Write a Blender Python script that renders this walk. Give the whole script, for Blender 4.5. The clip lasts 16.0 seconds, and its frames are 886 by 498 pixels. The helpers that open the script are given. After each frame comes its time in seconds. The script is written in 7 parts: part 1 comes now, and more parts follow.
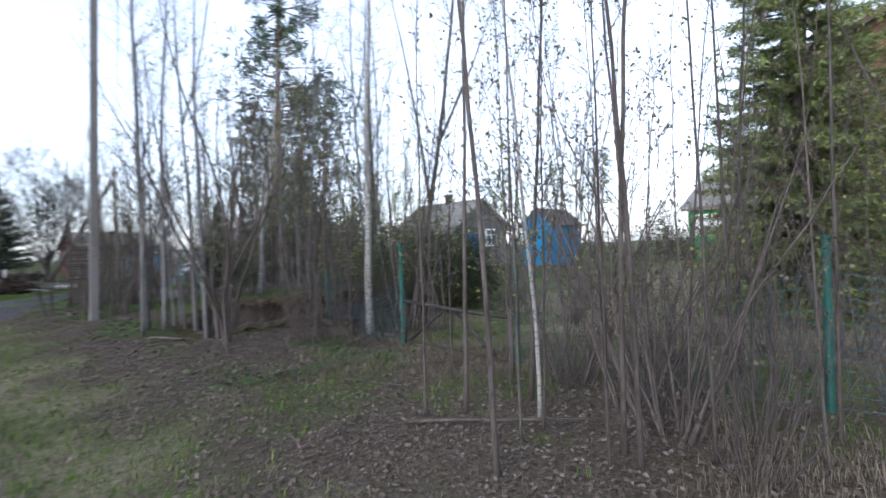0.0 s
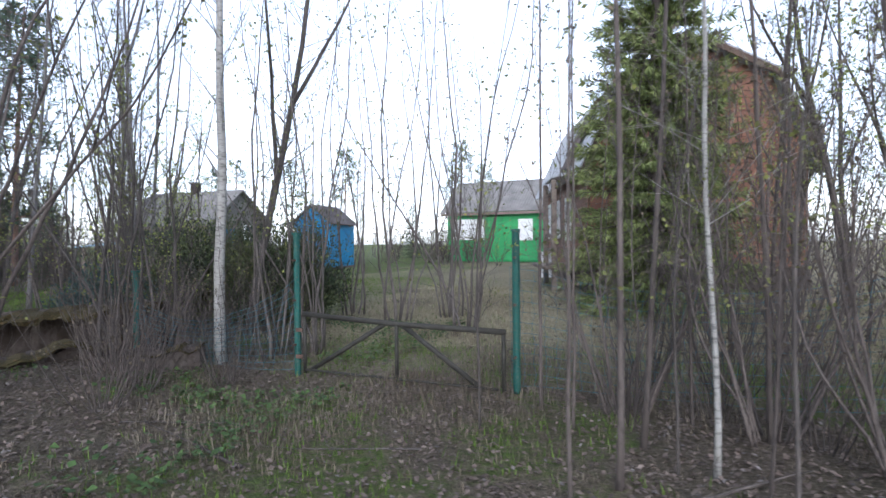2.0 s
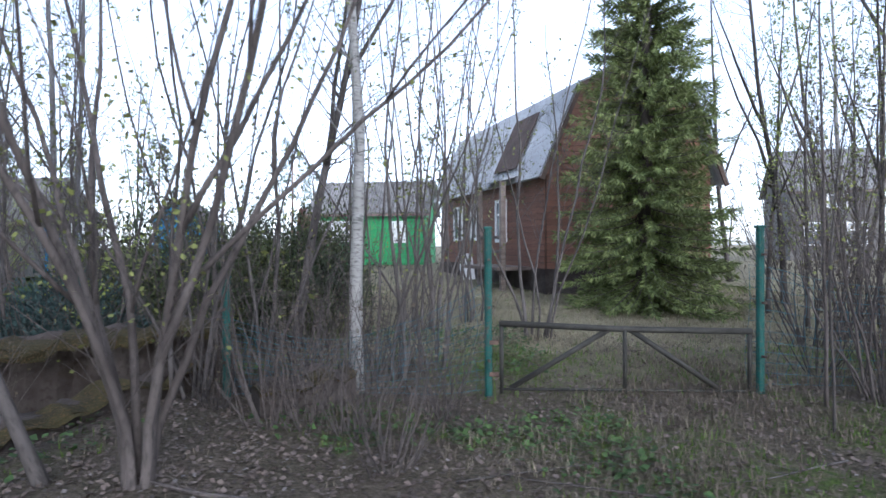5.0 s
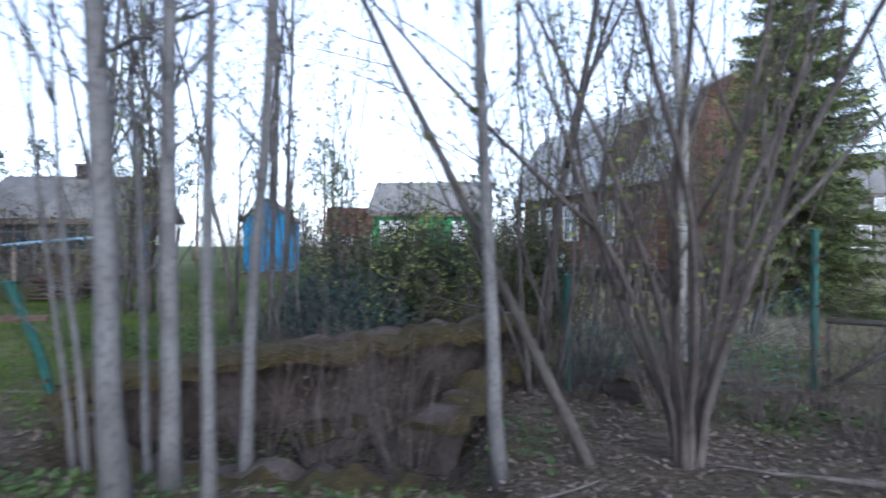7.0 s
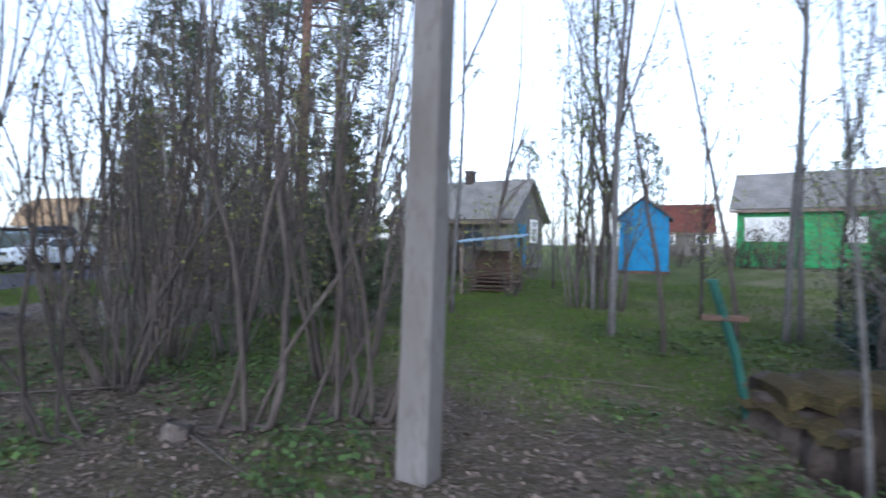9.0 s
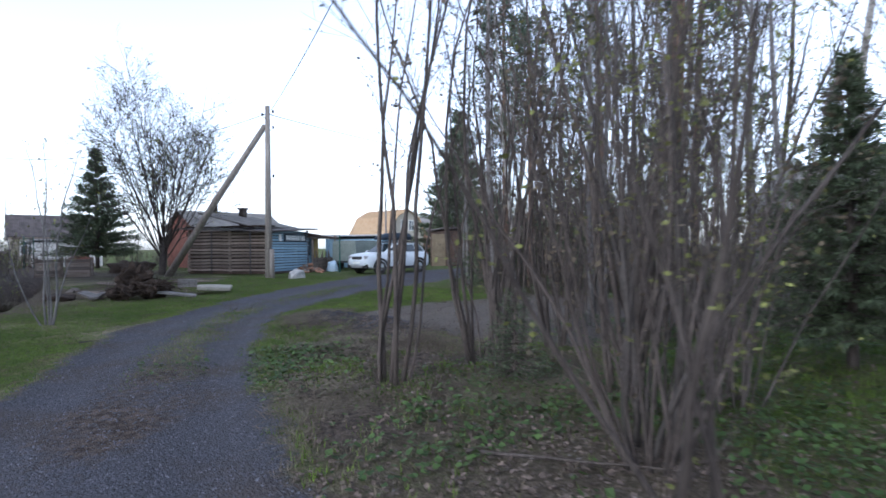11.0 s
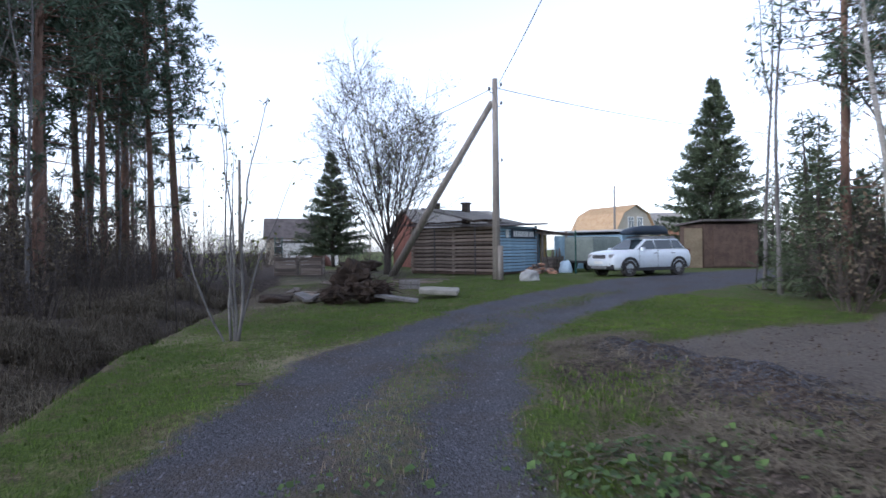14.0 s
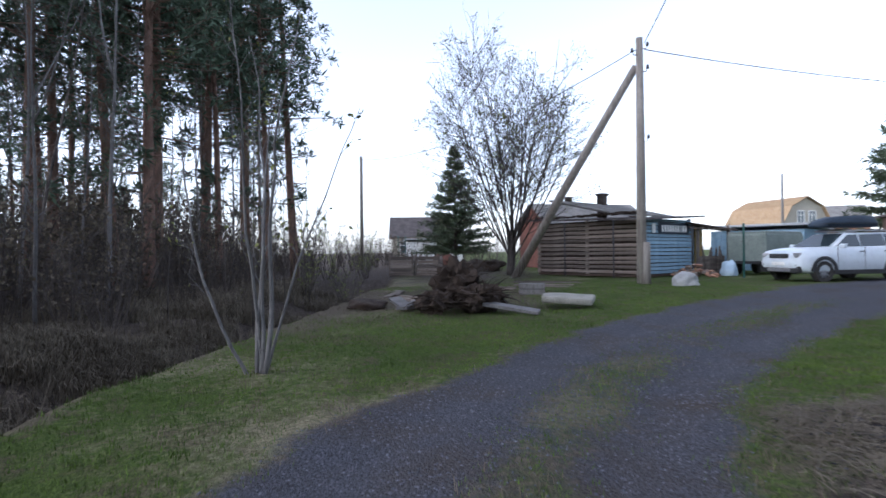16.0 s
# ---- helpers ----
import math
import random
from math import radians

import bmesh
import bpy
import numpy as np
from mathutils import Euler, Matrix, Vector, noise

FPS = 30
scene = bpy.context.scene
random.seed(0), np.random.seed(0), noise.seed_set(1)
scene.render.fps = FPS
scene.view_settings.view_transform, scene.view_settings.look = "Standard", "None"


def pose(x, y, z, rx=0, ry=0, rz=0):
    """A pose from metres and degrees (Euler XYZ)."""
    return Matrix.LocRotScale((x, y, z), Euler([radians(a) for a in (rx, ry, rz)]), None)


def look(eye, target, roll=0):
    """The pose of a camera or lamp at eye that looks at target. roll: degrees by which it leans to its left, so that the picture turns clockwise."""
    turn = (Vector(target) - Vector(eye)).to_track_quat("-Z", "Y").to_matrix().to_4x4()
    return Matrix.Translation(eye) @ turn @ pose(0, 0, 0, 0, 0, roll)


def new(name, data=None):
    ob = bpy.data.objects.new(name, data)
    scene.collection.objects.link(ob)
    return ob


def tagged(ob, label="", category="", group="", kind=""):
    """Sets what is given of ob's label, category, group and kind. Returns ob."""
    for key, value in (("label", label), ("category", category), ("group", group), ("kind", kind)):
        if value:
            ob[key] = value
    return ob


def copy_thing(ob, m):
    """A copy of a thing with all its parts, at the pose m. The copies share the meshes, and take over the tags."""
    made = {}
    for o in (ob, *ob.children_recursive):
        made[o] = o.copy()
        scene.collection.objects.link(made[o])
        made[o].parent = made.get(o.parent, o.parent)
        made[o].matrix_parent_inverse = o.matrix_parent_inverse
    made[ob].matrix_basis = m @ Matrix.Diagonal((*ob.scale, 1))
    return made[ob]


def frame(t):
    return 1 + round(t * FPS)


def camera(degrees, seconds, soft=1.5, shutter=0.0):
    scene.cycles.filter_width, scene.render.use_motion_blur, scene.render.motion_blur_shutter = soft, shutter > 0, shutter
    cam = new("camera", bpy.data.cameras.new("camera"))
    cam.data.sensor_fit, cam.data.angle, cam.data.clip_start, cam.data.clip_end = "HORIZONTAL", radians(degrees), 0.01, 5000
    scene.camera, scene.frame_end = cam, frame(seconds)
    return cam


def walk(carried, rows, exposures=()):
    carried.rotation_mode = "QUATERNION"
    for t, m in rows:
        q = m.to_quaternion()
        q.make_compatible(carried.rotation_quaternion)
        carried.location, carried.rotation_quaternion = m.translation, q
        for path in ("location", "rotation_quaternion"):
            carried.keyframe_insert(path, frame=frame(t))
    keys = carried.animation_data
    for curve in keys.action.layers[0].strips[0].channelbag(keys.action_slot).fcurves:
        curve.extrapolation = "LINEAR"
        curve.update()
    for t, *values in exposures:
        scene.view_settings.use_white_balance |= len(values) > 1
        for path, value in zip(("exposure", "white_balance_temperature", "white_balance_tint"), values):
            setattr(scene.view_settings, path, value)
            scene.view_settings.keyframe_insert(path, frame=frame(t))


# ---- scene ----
cam = camera(76.9, 16.0, shutter=0.35)
PATH = [
    (0, (9.128, 0.334, 1.515), (7.661, 1.694, 1.508), -2.0),
    (0.5, (8.171, 0.358, 1.513), (7.012, 1.988, 1.498), -1.9),
    (1, (7.275, 0.386, 1.501), (6.34, 2.153, 1.473), -0.6),
    (1.5, (6.434, 0.401, 1.487), (5.666, 2.248, 1.468), -0.8),
    (2, (5.592, 0.46, 1.457), (4.972, 2.362, 1.437), -0.5),
    (2.5, (4.784, 0.545, 1.43), (4.344, 2.496, 1.412), -0.5),
    (3, (3.946, 0.594, 1.419), (3.652, 2.572, 1.401), -0.5),
    (3.2, (3.652, 0.612, 1.421), (3.407, 2.597, 1.41), -0.6),
    (5.5, (0.679, 0.758, 1.402), (0.864, 2.750, 1.392), -0.6),
    (5.8, (0.235, 0.828, 1.392), (0.466, 2.815, 1.389), -0.9),
    (6.2, (-0.460, 0.852, 1.398), (-0.174, 2.831, 1.389), -0.8),
    (6.5, (-0.985, 0.802, 1.420), (-0.713, 2.784, 1.408), -0.9),
    (6.8, (-1.575, 0.710, 1.425), (-1.372, 2.700, 1.413), -0.5),
    (7.1, (-2.210, 0.530, 1.425), (-2.125, 2.528, 1.415), 0.3),
    (7.5, (-2.919, 0.380, 1.445), (-2.909, 2.380, 1.440), 1.1),
    (8, (-3.741, 0.284, 1.442), (-3.911, 2.277, 1.429), 1.2),
    (8.5, (-4.469, 0.349, 1.426), (-4.993, 2.279, 1.41), 1.0),
    (9, (-5.247, 0.401, 1.401), (-6.097, 2.211, 1.382), 0.5),
    (9.5, (-6.059, 0.498, 1.395), (-7.153, 2.172, 1.377), 0.1),
    (10, (-6.868, 0.598, 1.38), (-8.174, 2.112, 1.363), 0.0),
    (10.2, (-7.181, 0.653, 1.372), (-8.571, 2.091, 1.354), -0.1),
    (12.3, (-10.417, 1.376, 1.193), (-12.133, 2.402, 1.198), -0.5),
    (12.5, (-10.722, 1.441, 1.186), (-12.456, 2.437, 1.186), -0.5),
    (13, (-11.484, 1.615, 1.162), (-13.285, 2.485, 1.162), -0.5),
    (13.5, (-12.23, 1.816, 1.137), (-14.097, 2.533, 1.141), -0.5),
    (14, (-12.957, 2.053, 1.115), (-14.884, 2.589, 1.121), -0.6),
    (14.5, (-13.671, 2.308, 1.088), (-15.624, 2.742, 1.092), -0.6),
    (15, (-14.366, 2.506, 1.07), (-16.337, 2.848, 1.076), -0.7),
    (15.5, (-15.058, 2.694, 1.052), (-17.043, 2.937, 1.06), -0.5),
    (16, (-15.746, 2.877, 1.038), (-17.745, 2.952, 1.049), -0.6),
]
walk(cam, [(t, look(eye, target, roll)) for t, eye, target, roll in PATH], exposures=[(0, 1.45, 5620, 13), (2.5, 1.58, 5620, 13), (6.5, 1.56, 5250, 13), (9, 1.48, 5350, 12), (10, 1.45, 5380, 12), (12.5, 1.4, 5580, 15), (16, 1.4, 5600, 15)])

# ---- world and light ----
world = bpy.data.worlds.new("sky")
scene.world = world
world.use_nodes = True
wn, wl = world.node_tree.nodes, world.node_tree.links
sky = wn.new("ShaderNodeTexSky")
sky.sky_type = "NISHITA"
sky.sun_disc = False
SUN_EL, SUN_AZ = radians(28), radians(165)
sky.sun_elevation, sky.sun_rotation = SUN_EL, SUN_AZ
sky.air_density, sky.dust_density, sky.ozone_density = 1.0, 1.2, 1.0
wn["Background"].inputs["Strength"].default_value = 0.15
haze = wn.new("ShaderNodeHueSaturation")
haze.inputs["Saturation"].default_value = 0.4
wl.new(sky.outputs[0], haze.inputs["Color"])
wl.new(haze.outputs[0], wn["Background"].inputs["Color"])
sun_data = bpy.data.lights.new("sun", "SUN")
sun_data.energy, sun_data.angle, sun_data.color = 0.45, radians(25), (1.0, 0.92, 0.84)
sun = new("sun", sun_data)
sun_dir = Vector((math.sin(SUN_AZ) * math.cos(SUN_EL), math.cos(SUN_AZ) * math.cos(SUN_EL), math.sin(SUN_EL)))
sun.matrix_world = look((0, 0, 30), Vector((0, 0, 30)) - sun_dir)

# ---- materials ----


def mat(name, c1, c2, scale=6.0, rough=0.8, bump=0.3, metal=0.0, c3=None, grain=9.0, random_tone=0.0, island=False, stretch=(1, 1, 1), spec=0.3):
    """A surface with two tones at one scale, finer specks, and relief; stretch draws the grain out along an axis."""
    m = bpy.data.materials.new(name)
    m.use_nodes = True
    n, l = m.node_tree.nodes, m.node_tree.links
    b = n["Principled BSDF"]
    b.inputs["Roughness"].default_value, b.inputs["Metallic"].default_value = rough, metal
    b.inputs["Specular IOR Level"].default_value = spec
    tc, mp = n.new("ShaderNodeTexCoord"), n.new("ShaderNodeMapping")
    mp.inputs["Scale"].default_value = stretch
    l.new(tc.outputs["Object"], mp.inputs["Vector"])
    big, fine = n.new("ShaderNodeTexNoise"), n.new("ShaderNodeTexNoise")
    for t, s in ((big, scale), (fine, scale * grain)):
        t.inputs["Scale"].default_value, t.inputs["Detail"].default_value = s, 4
        l.new(mp.outputs[0], t.inputs["Vector"])
    ramp = n.new("ShaderNodeValToRGB")
    ramp.color_ramp.elements[0].position, ramp.color_ramp.elements[1].position = 0.35, 0.65
    ramp.color_ramp.elements[0].color, ramp.color_ramp.elements[1].color = (*c1, 1), (*c2, 1)
    l.new(big.outputs[0], ramp.inputs[0])
    mix = n.new("ShaderNodeMix")
    mix.data_type = "RGBA"
    step = n.new("ShaderNodeMapRange")
    step.inputs["From Min"].default_value, step.inputs["From Max"].default_value = 0.5, 0.68
    step.inputs["To Max"].default_value = 0.7
    l.new(fine.outputs[0], step.inputs["Value"])
    l.new(step.outputs[0], mix.inputs[0])
    l.new(ramp.outputs[0], mix.inputs[6])
    mix.inputs[7].default_value = (*(c3 or tuple(v * 0.6 for v in c1)), 1)
    colour = mix.outputs[2]
    if random_tone:
        hsv = n.new("ShaderNodeHueSaturation")
        src = n.new("ShaderNodeNewGeometry") if island else n.new("ShaderNodeObjectInfo")
        tone = n.new("ShaderNodeMapRange")
        tone.inputs["To Min"].default_value, tone.inputs["To Max"].default_value = 1 - random_tone, 1 + random_tone
        l.new(src.outputs["Random Per Island" if island else "Random"], tone.inputs["Value"])
        l.new(tone.outputs[0], hsv.inputs["Value"])
        l.new(colour, hsv.inputs["Color"])
        colour = hsv.outputs[0]
    l.new(colour, b.inputs["Base Color"])
    if bump:
        bp = n.new("ShaderNodeBump")
        bp.inputs["Strength"].default_value, bp.inputs["Distance"].default_value = bump, 0.02
        l.new(fine.outputs[0], bp.inputs["Height"])
        l.new(bp.outputs[0], b.inputs["Normal"])
    return m


M = {
    "bark": mat("grey_brown_bark", (0.06, 0.051, 0.045), (0.115, 0.1, 0.09), 5, 0.9, 0.5, stretch=(1, 1, 0.3), random_tone=0.25),
    "bark_brown": mat("brown_bark", (0.051, 0.0416, 0.0365), (0.102, 0.085, 0.0748), 5, 0.9, 0.5, stretch=(1, 1, 0.3), random_tone=0.3),
    "bark_pale": mat("pale_grey_bark", (0.11, 0.104, 0.101), (0.175, 0.167, 0.162), 4, 0.85, 0.4, stretch=(1, 1, 0.6), random_tone=0.15),
    "birch": mat("white_birch_bark", (0.24, 0.228, 0.208), (0.31, 0.298, 0.276), 3, 0.8, 0.4, c3=(0.05, 0.045, 0.04), grain=4, stretch=(1, 1, 3)),
    "pine_bark": mat("reddish_pine_bark", (0.11, 0.068, 0.052), (0.21, 0.13, 0.095), 5, 0.95, 0.8, c3=(0.07, 0.045, 0.035), stretch=(1, 1, 0.4)),
    "bud": mat("opening_leaf", (0.1, 0.11, 0.03), (0.17, 0.18, 0.05), 2, 0.7, 0, random_tone=0.5, island=True),
    "bud_green": mat("young_green_leaf", (0.14, 0.18, 0.035), (0.24, 0.27, 0.06), 2, 0.7, 0, random_tone=0.5, island=True),
    "bud_dark": mat("dry_catkin", (0.075, 0.06, 0.0375), (0.12, 0.0975, 0.0675), 2, 0.8, 0, random_tone=0.4, island=True),
    "spruce": mat("spruce_needles", (0.11, 0.14, 0.045), (0.195, 0.23, 0.078), 1.2, 0.75, 0, random_tone=0.45, island=True),
    "spruce_dark": mat("dark_spruce_needles", (0.05, 0.07, 0.036), (0.085, 0.108, 0.058), 1.2, 0.75, 0, random_tone=0.4, island=True),
    "pine": mat("pine_needles", (0.0478, 0.0744, 0.0478), (0.0904, 0.128, 0.0797), 0.8, 0.75, 0, random_tone=0.4, island=True),
    "bush": mat("evergreen_scales", (0.022, 0.036, 0.018), (0.075, 0.085, 0.028), 1.5, 0.7, 0, random_tone=0.5, island=True),
    "concrete": mat("weathered_concrete", (0.125, 0.112, 0.102), (0.185, 0.175, 0.168), 2, 0.9, 0.3, c3=(0.11, 0.098, 0.088), grain=14, stretch=(1, 1, 0.35)),
    "ruin": mat("old_foundation_concrete", (0.03, 0.022, 0.017), (0.085, 0.07, 0.06), 2.5, 0.95, 0.9, c3=(0.035, 0.025, 0.018)),
    "moss": mat("moss", (0.024, 0.0216, 0.00864), (0.048, 0.0408, 0.0144), 6, 1.0, 0.8, c3=(0.12, 0.07, 0.03)),
    "teal": mat("worn_teal_paint", (0.0078, 0.0553, 0.0455), (0.013, 0.0845, 0.0683), 5, 0.6, 0.2, c3=(0.06, 0.08, 0.06)),
    "netting": mat("blue_plastic_netting", (0.03, 0.096, 0.12), (0.042, 0.132, 0.162), 5, 0.6, 0),
    "rust": mat("rusty_iron", (0.07, 0.045, 0.035), (0.12, 0.075, 0.055), 8, 0.8, 0.4),
    "rust_sheet": mat("stained_beige_sheet", (0.17, 0.135, 0.085), (0.24, 0.19, 0.125), 1.5, 0.75, 0.15, c3=(0.13, 0.085, 0.05)),
    "straw": mat("straw_blade", (0.2, 0.172, 0.108), (0.31, 0.275, 0.185), 0.6, 0.9, 0, random_tone=0.35, island=True),
    "gate": mat("dark_weathered_pipe", (0.028, 0.0262, 0.021), (0.0455, 0.042, 0.035), 8, 0.75, 0.3),
    "old_wood": mat("grey_weathered_boards", (0.15, 0.118, 0.096), (0.26, 0.215, 0.182), 4, 0.9, 0.5, c3=(0.1, 0.075, 0.06), stretch=(0.3, 0.3, 3), random_tone=0.4),
    "pole_wood": mat("weathered_pole_wood", (0.2, 0.175, 0.15), (0.31, 0.28, 0.245), 4, 0.9, 0.5, stretch=(3, 3, 0.25)),
    "brown_wall": mat("brown_painted_boards", (0.145, 0.068, 0.043), (0.205, 0.098, 0.06), 2, 0.7, 0.3, stretch=(1, 1, 4), random_tone=0.15),
    "brown_dark": mat("dark_brown_timber_and_shade", (0.07, 0.045, 0.035), (0.11, 0.075, 0.055), 2, 0.8, 0.3),
    "tin": mat("grey_tin_roof", (0.34, 0.35, 0.36), (0.46, 0.47, 0.48), 1.2, 0.6, 0.15, c3=(0.3, 0.28, 0.26)),
    "slate": mat("grey_fibre_cement_roof", (0.16, 0.152, 0.144), (0.24, 0.228, 0.212), 1.2, 0.9, 0.3, c3=(0.12, 0.12, 0.1)),
    "green_paint": mat("bright_green_boards", (0.04, 0.27, 0.09), (0.055, 0.33, 0.11), 2, 0.6, 0.1, random_tone=0.1),
    "blue_paint": mat("bright_blue_boards", (0.0128, 0.153, 0.319), (0.0191, 0.198, 0.383), 2, 0.6, 0.1, random_tone=0.1),
    "pale_blue": mat("faded_blue_boards", (0.2, 0.32, 0.42), (0.3, 0.42, 0.5), 3, 0.8, 0.2, c3=(0.16, 0.2, 0.22), random_tone=0.2),
    "yellow": mat("ochre_painted_boards", (0.42, 0.28, 0.08), (0.5, 0.35, 0.12), 3, 0.75, 0.2),
    "white": mat("white_paint", (0.72, 0.72, 0.7), (0.8, 0.8, 0.78), 3, 0.6, 0.1, c3=(0.55, 0.54, 0.5)),
    "grey_wall": mat("grey_plank_wall", (0.132, 0.121, 0.11), (0.182, 0.171, 0.154), 2, 0.9, 0.2, stretch=(2, 2, 0.3)),
    "red_roof": mat("red_tile_roof", (0.0968, 0.033, 0.0242), (0.128, 0.044, 0.0308), 2, 0.7, 0.2),
    "red_wall": mat("red_boarded_wall", (0.14, 0.06, 0.045), (0.18, 0.08, 0.06), 2, 0.8, 0.2),
    "cream": mat("cream_plaster", (0.384, 0.344, 0.28), (0.448, 0.4, 0.328), 1.5, 0.85, 0.1),
    "tan_roof": mat("tan_metal_roof", (0.3, 0.2, 0.11), (0.37, 0.26, 0.15), 1.5, 0.5, 0.1),
    "brick": mat("orange_brick", (0.27, 0.14, 0.09), (0.36, 0.2, 0.13), 3, 0.85, 0.2, random_tone=0.25),
    "dark_roof": mat("dark_roof_felt", (0.07, 0.06, 0.06), (0.12, 0.105, 0.1), 2, 0.9, 0.3),
    "car_white": mat("white_car_paint", (0.55, 0.6, 0.64), (0.6, 0.65, 0.69), 0.6, 0.28, 0, c3=(0.5, 0.54, 0.57), spec=0.5),
    "black_plastic": mat("black_plastic", (0.025, 0.025, 0.027), (0.04, 0.04, 0.042), 5, 0.6, 0.05),
    "tyre": mat("tyre_rubber", (0.03, 0.03, 0.03), (0.06, 0.055, 0.05), 9, 0.9, 0.2),
    "alloy": mat("silver_alloy", (0.3, 0.3, 0.31), (0.36, 0.36, 0.37), 5, 0.45, 0, metal=0.7),
    "box_blue": mat("dark_blue_box_shell", (0.016, 0.026, 0.042), (0.026, 0.04, 0.06), 2, 0.6, 0.05, spec=0.3),
    "van_green": mat("grey_green_body", (0.17, 0.2, 0.18), (0.22, 0.25, 0.22), 2, 0.6, 0.05),
    "stone": mat("pale_grey_stone", (0.288, 0.288, 0.28), (0.4, 0.4, 0.384), 5, 0.9, 0.6),
    "slab": mat("pale_concrete_slab", (0.243, 0.231, 0.196), (0.312, 0.295, 0.254), 5, 0.9, 0.4),
    "root": mat("dark_root_wood_and_shade", (0.027, 0.0189, 0.0144), (0.0585, 0.0405, 0.0292), 6, 0.95, 0.8),
    "bag": mat("pale_blue_sack", (0.4, 0.52, 0.62), (0.5, 0.6, 0.68), 4, 0.6, 0.3),
    "litter": mat("dead_leaf", (0.088, 0.066, 0.052), (0.148, 0.116, 0.095), 3, 0.9, 0, random_tone=0.4, island=True),
    "litter_pale": mat("pale_dead_leaf", (0.115, 0.098, 0.088), (0.165, 0.145, 0.132), 3, 0.9, 0, random_tone=0.4, island=True),
    "grass": mat("green_grass_blade", (0.052, 0.09, 0.011), (0.098, 0.148, 0.02), 0.6, 0.8, 0, random_tone=0.4, island=True),
    "dry_grass": mat("dry_grass_blade", (0.101, 0.081, 0.0574), (0.169, 0.142, 0.101), 0.6, 0.9, 0, random_tone=0.4, island=True),
    "herb": mat("ground_herb_leaf", (0.0347, 0.0655, 0.0169), (0.0655, 0.104, 0.0277), 1, 0.7, 0, random_tone=0.4, island=True),
    "needle_blue": mat("blue_green_needles", (0.028, 0.052, 0.048), (0.055, 0.085, 0.075), 1.2, 0.75, 0, random_tone=0.35, island=True),
    "dark_gravel": mat("dark_crushed_stone", (0.03, 0.03, 0.036), (0.085, 0.085, 0.098), 9, 0.9, 0.2, random_tone=0.35, island=True),
    "wire": mat("dark_cable", (0.05, 0.05, 0.055), (0.07, 0.07, 0.075), 5, 0.6, 0),
    "gravel": mat("road_stone", (0.072, 0.075, 0.09), (0.145, 0.15, 0.175), 9, 0.9, 0.2, random_tone=0.25, island=True),
}


def glass(name, tone=(0.05, 0.07, 0.09)):
    m = bpy.data.materials.new(name)
    m.use_nodes = True
    b = m.node_tree.nodes["Principled BSDF"]
    b.inputs["Base Color"].default_value, b.inputs["Roughness"].default_value = (*tone, 1), 0.05
    b.inputs["Specular IOR Level"].default_value = 0.9
    return m


M["glass"] = glass("window_glass")
M["curtain"] = mat("white_curtain", (0.7, 0.7, 0.68), (0.78, 0.78, 0.76), 4, 0.9, 0.1, c3=(0.55, 0.55, 0.54), stretch=(6, 6, 1))
M["water"] = glass("ditch_water", (0.02, 0.018, 0.014))
M["water"].node_tree.nodes["Principled BSDF"].inputs["Roughness"].default_value = 0.3
M["water"].node_tree.nodes["Principled BSDF"].inputs["Specular IOR Level"].default_value = 0.25
M["car_glass"] = glass("tinted_car_glass", (0.03, 0.042, 0.05))
M["car_glass"].node_tree.nodes["Principled BSDF"].inputs["Specular IOR Level"].default_value = 0.75

# ---- mesh helpers ----


def thing(name, x, y, z=0.0, rz=0.0, label="", category="", group=""):
    """An empty at the base of a thing."""
    ob = new(name)
    ob.matrix_basis = pose(x, y, z, 0, 0, rz)
    return tagged(ob, label, category, group)


def from_data(name, verts, faces, material, parent=None, label="", smooth=False):
    me = bpy.data.meshes.new(name)
    me.from_pydata(verts, [], faces)
    me.materials.append(material)
    if smooth:
        me.polygons.foreach_set("use_smooth", [True] * len(me.polygons))
    ob = new(name, me)
    ob.parent = parent
    return tagged(ob, label)


def part(name, bm, material, parent, label="", smooth=False):
    """Links a bmesh as one mesh object under a thing or a part."""
    me = bpy.data.meshes.new(name)
    bm.to_mesh(me)
    bm.free()
    me.materials.append(material)
    if smooth:
        me.polygons.foreach_set("use_smooth", [True] * len(me.polygons))
    ob = new(name, me)
    ob.parent = parent
    return tagged(ob, label)


def box(sx, sy, sz, x=0, y=0, z=0, rx=0, ry=0, rz=0, bevel=0.0, bm=None):
    """A box with its centre at x, y, z, with worn edges where bevel is given."""
    bm = bm or bmesh.new()
    r = bmesh.ops.create_cube(bm, size=1, matrix=pose(x, y, z, rx, ry, rz) @ Matrix.Diagonal((sx, sy, sz, 1)))
    if bevel:
        edges = list({e for v in r["verts"] for e in v.link_edges})
        bmesh.ops.bevel(bm, geom=edges, offset=bevel, segments=2, affect="EDGES", profile=0.6)
    return bm


def prism(profile, depth, bm=None):
    """A profile in x and z, drawn out along y from 0 to depth."""
    bm = bm or bmesh.new()
    a = [bm.verts.new((x, 0, z)) for x, z in profile]
    b = [bm.verts.new((x, depth, z)) for x, z in profile]
    bm.faces.new(a), bm.faces.new(b[::-1])
    for i in range(len(a)):
        j = (i + 1) % len(a)
        bm.faces.new((a[j], a[i], b[i], b[j]))
    bmesh.ops.recalc_face_normals(bm, faces=bm.faces)
    return bm


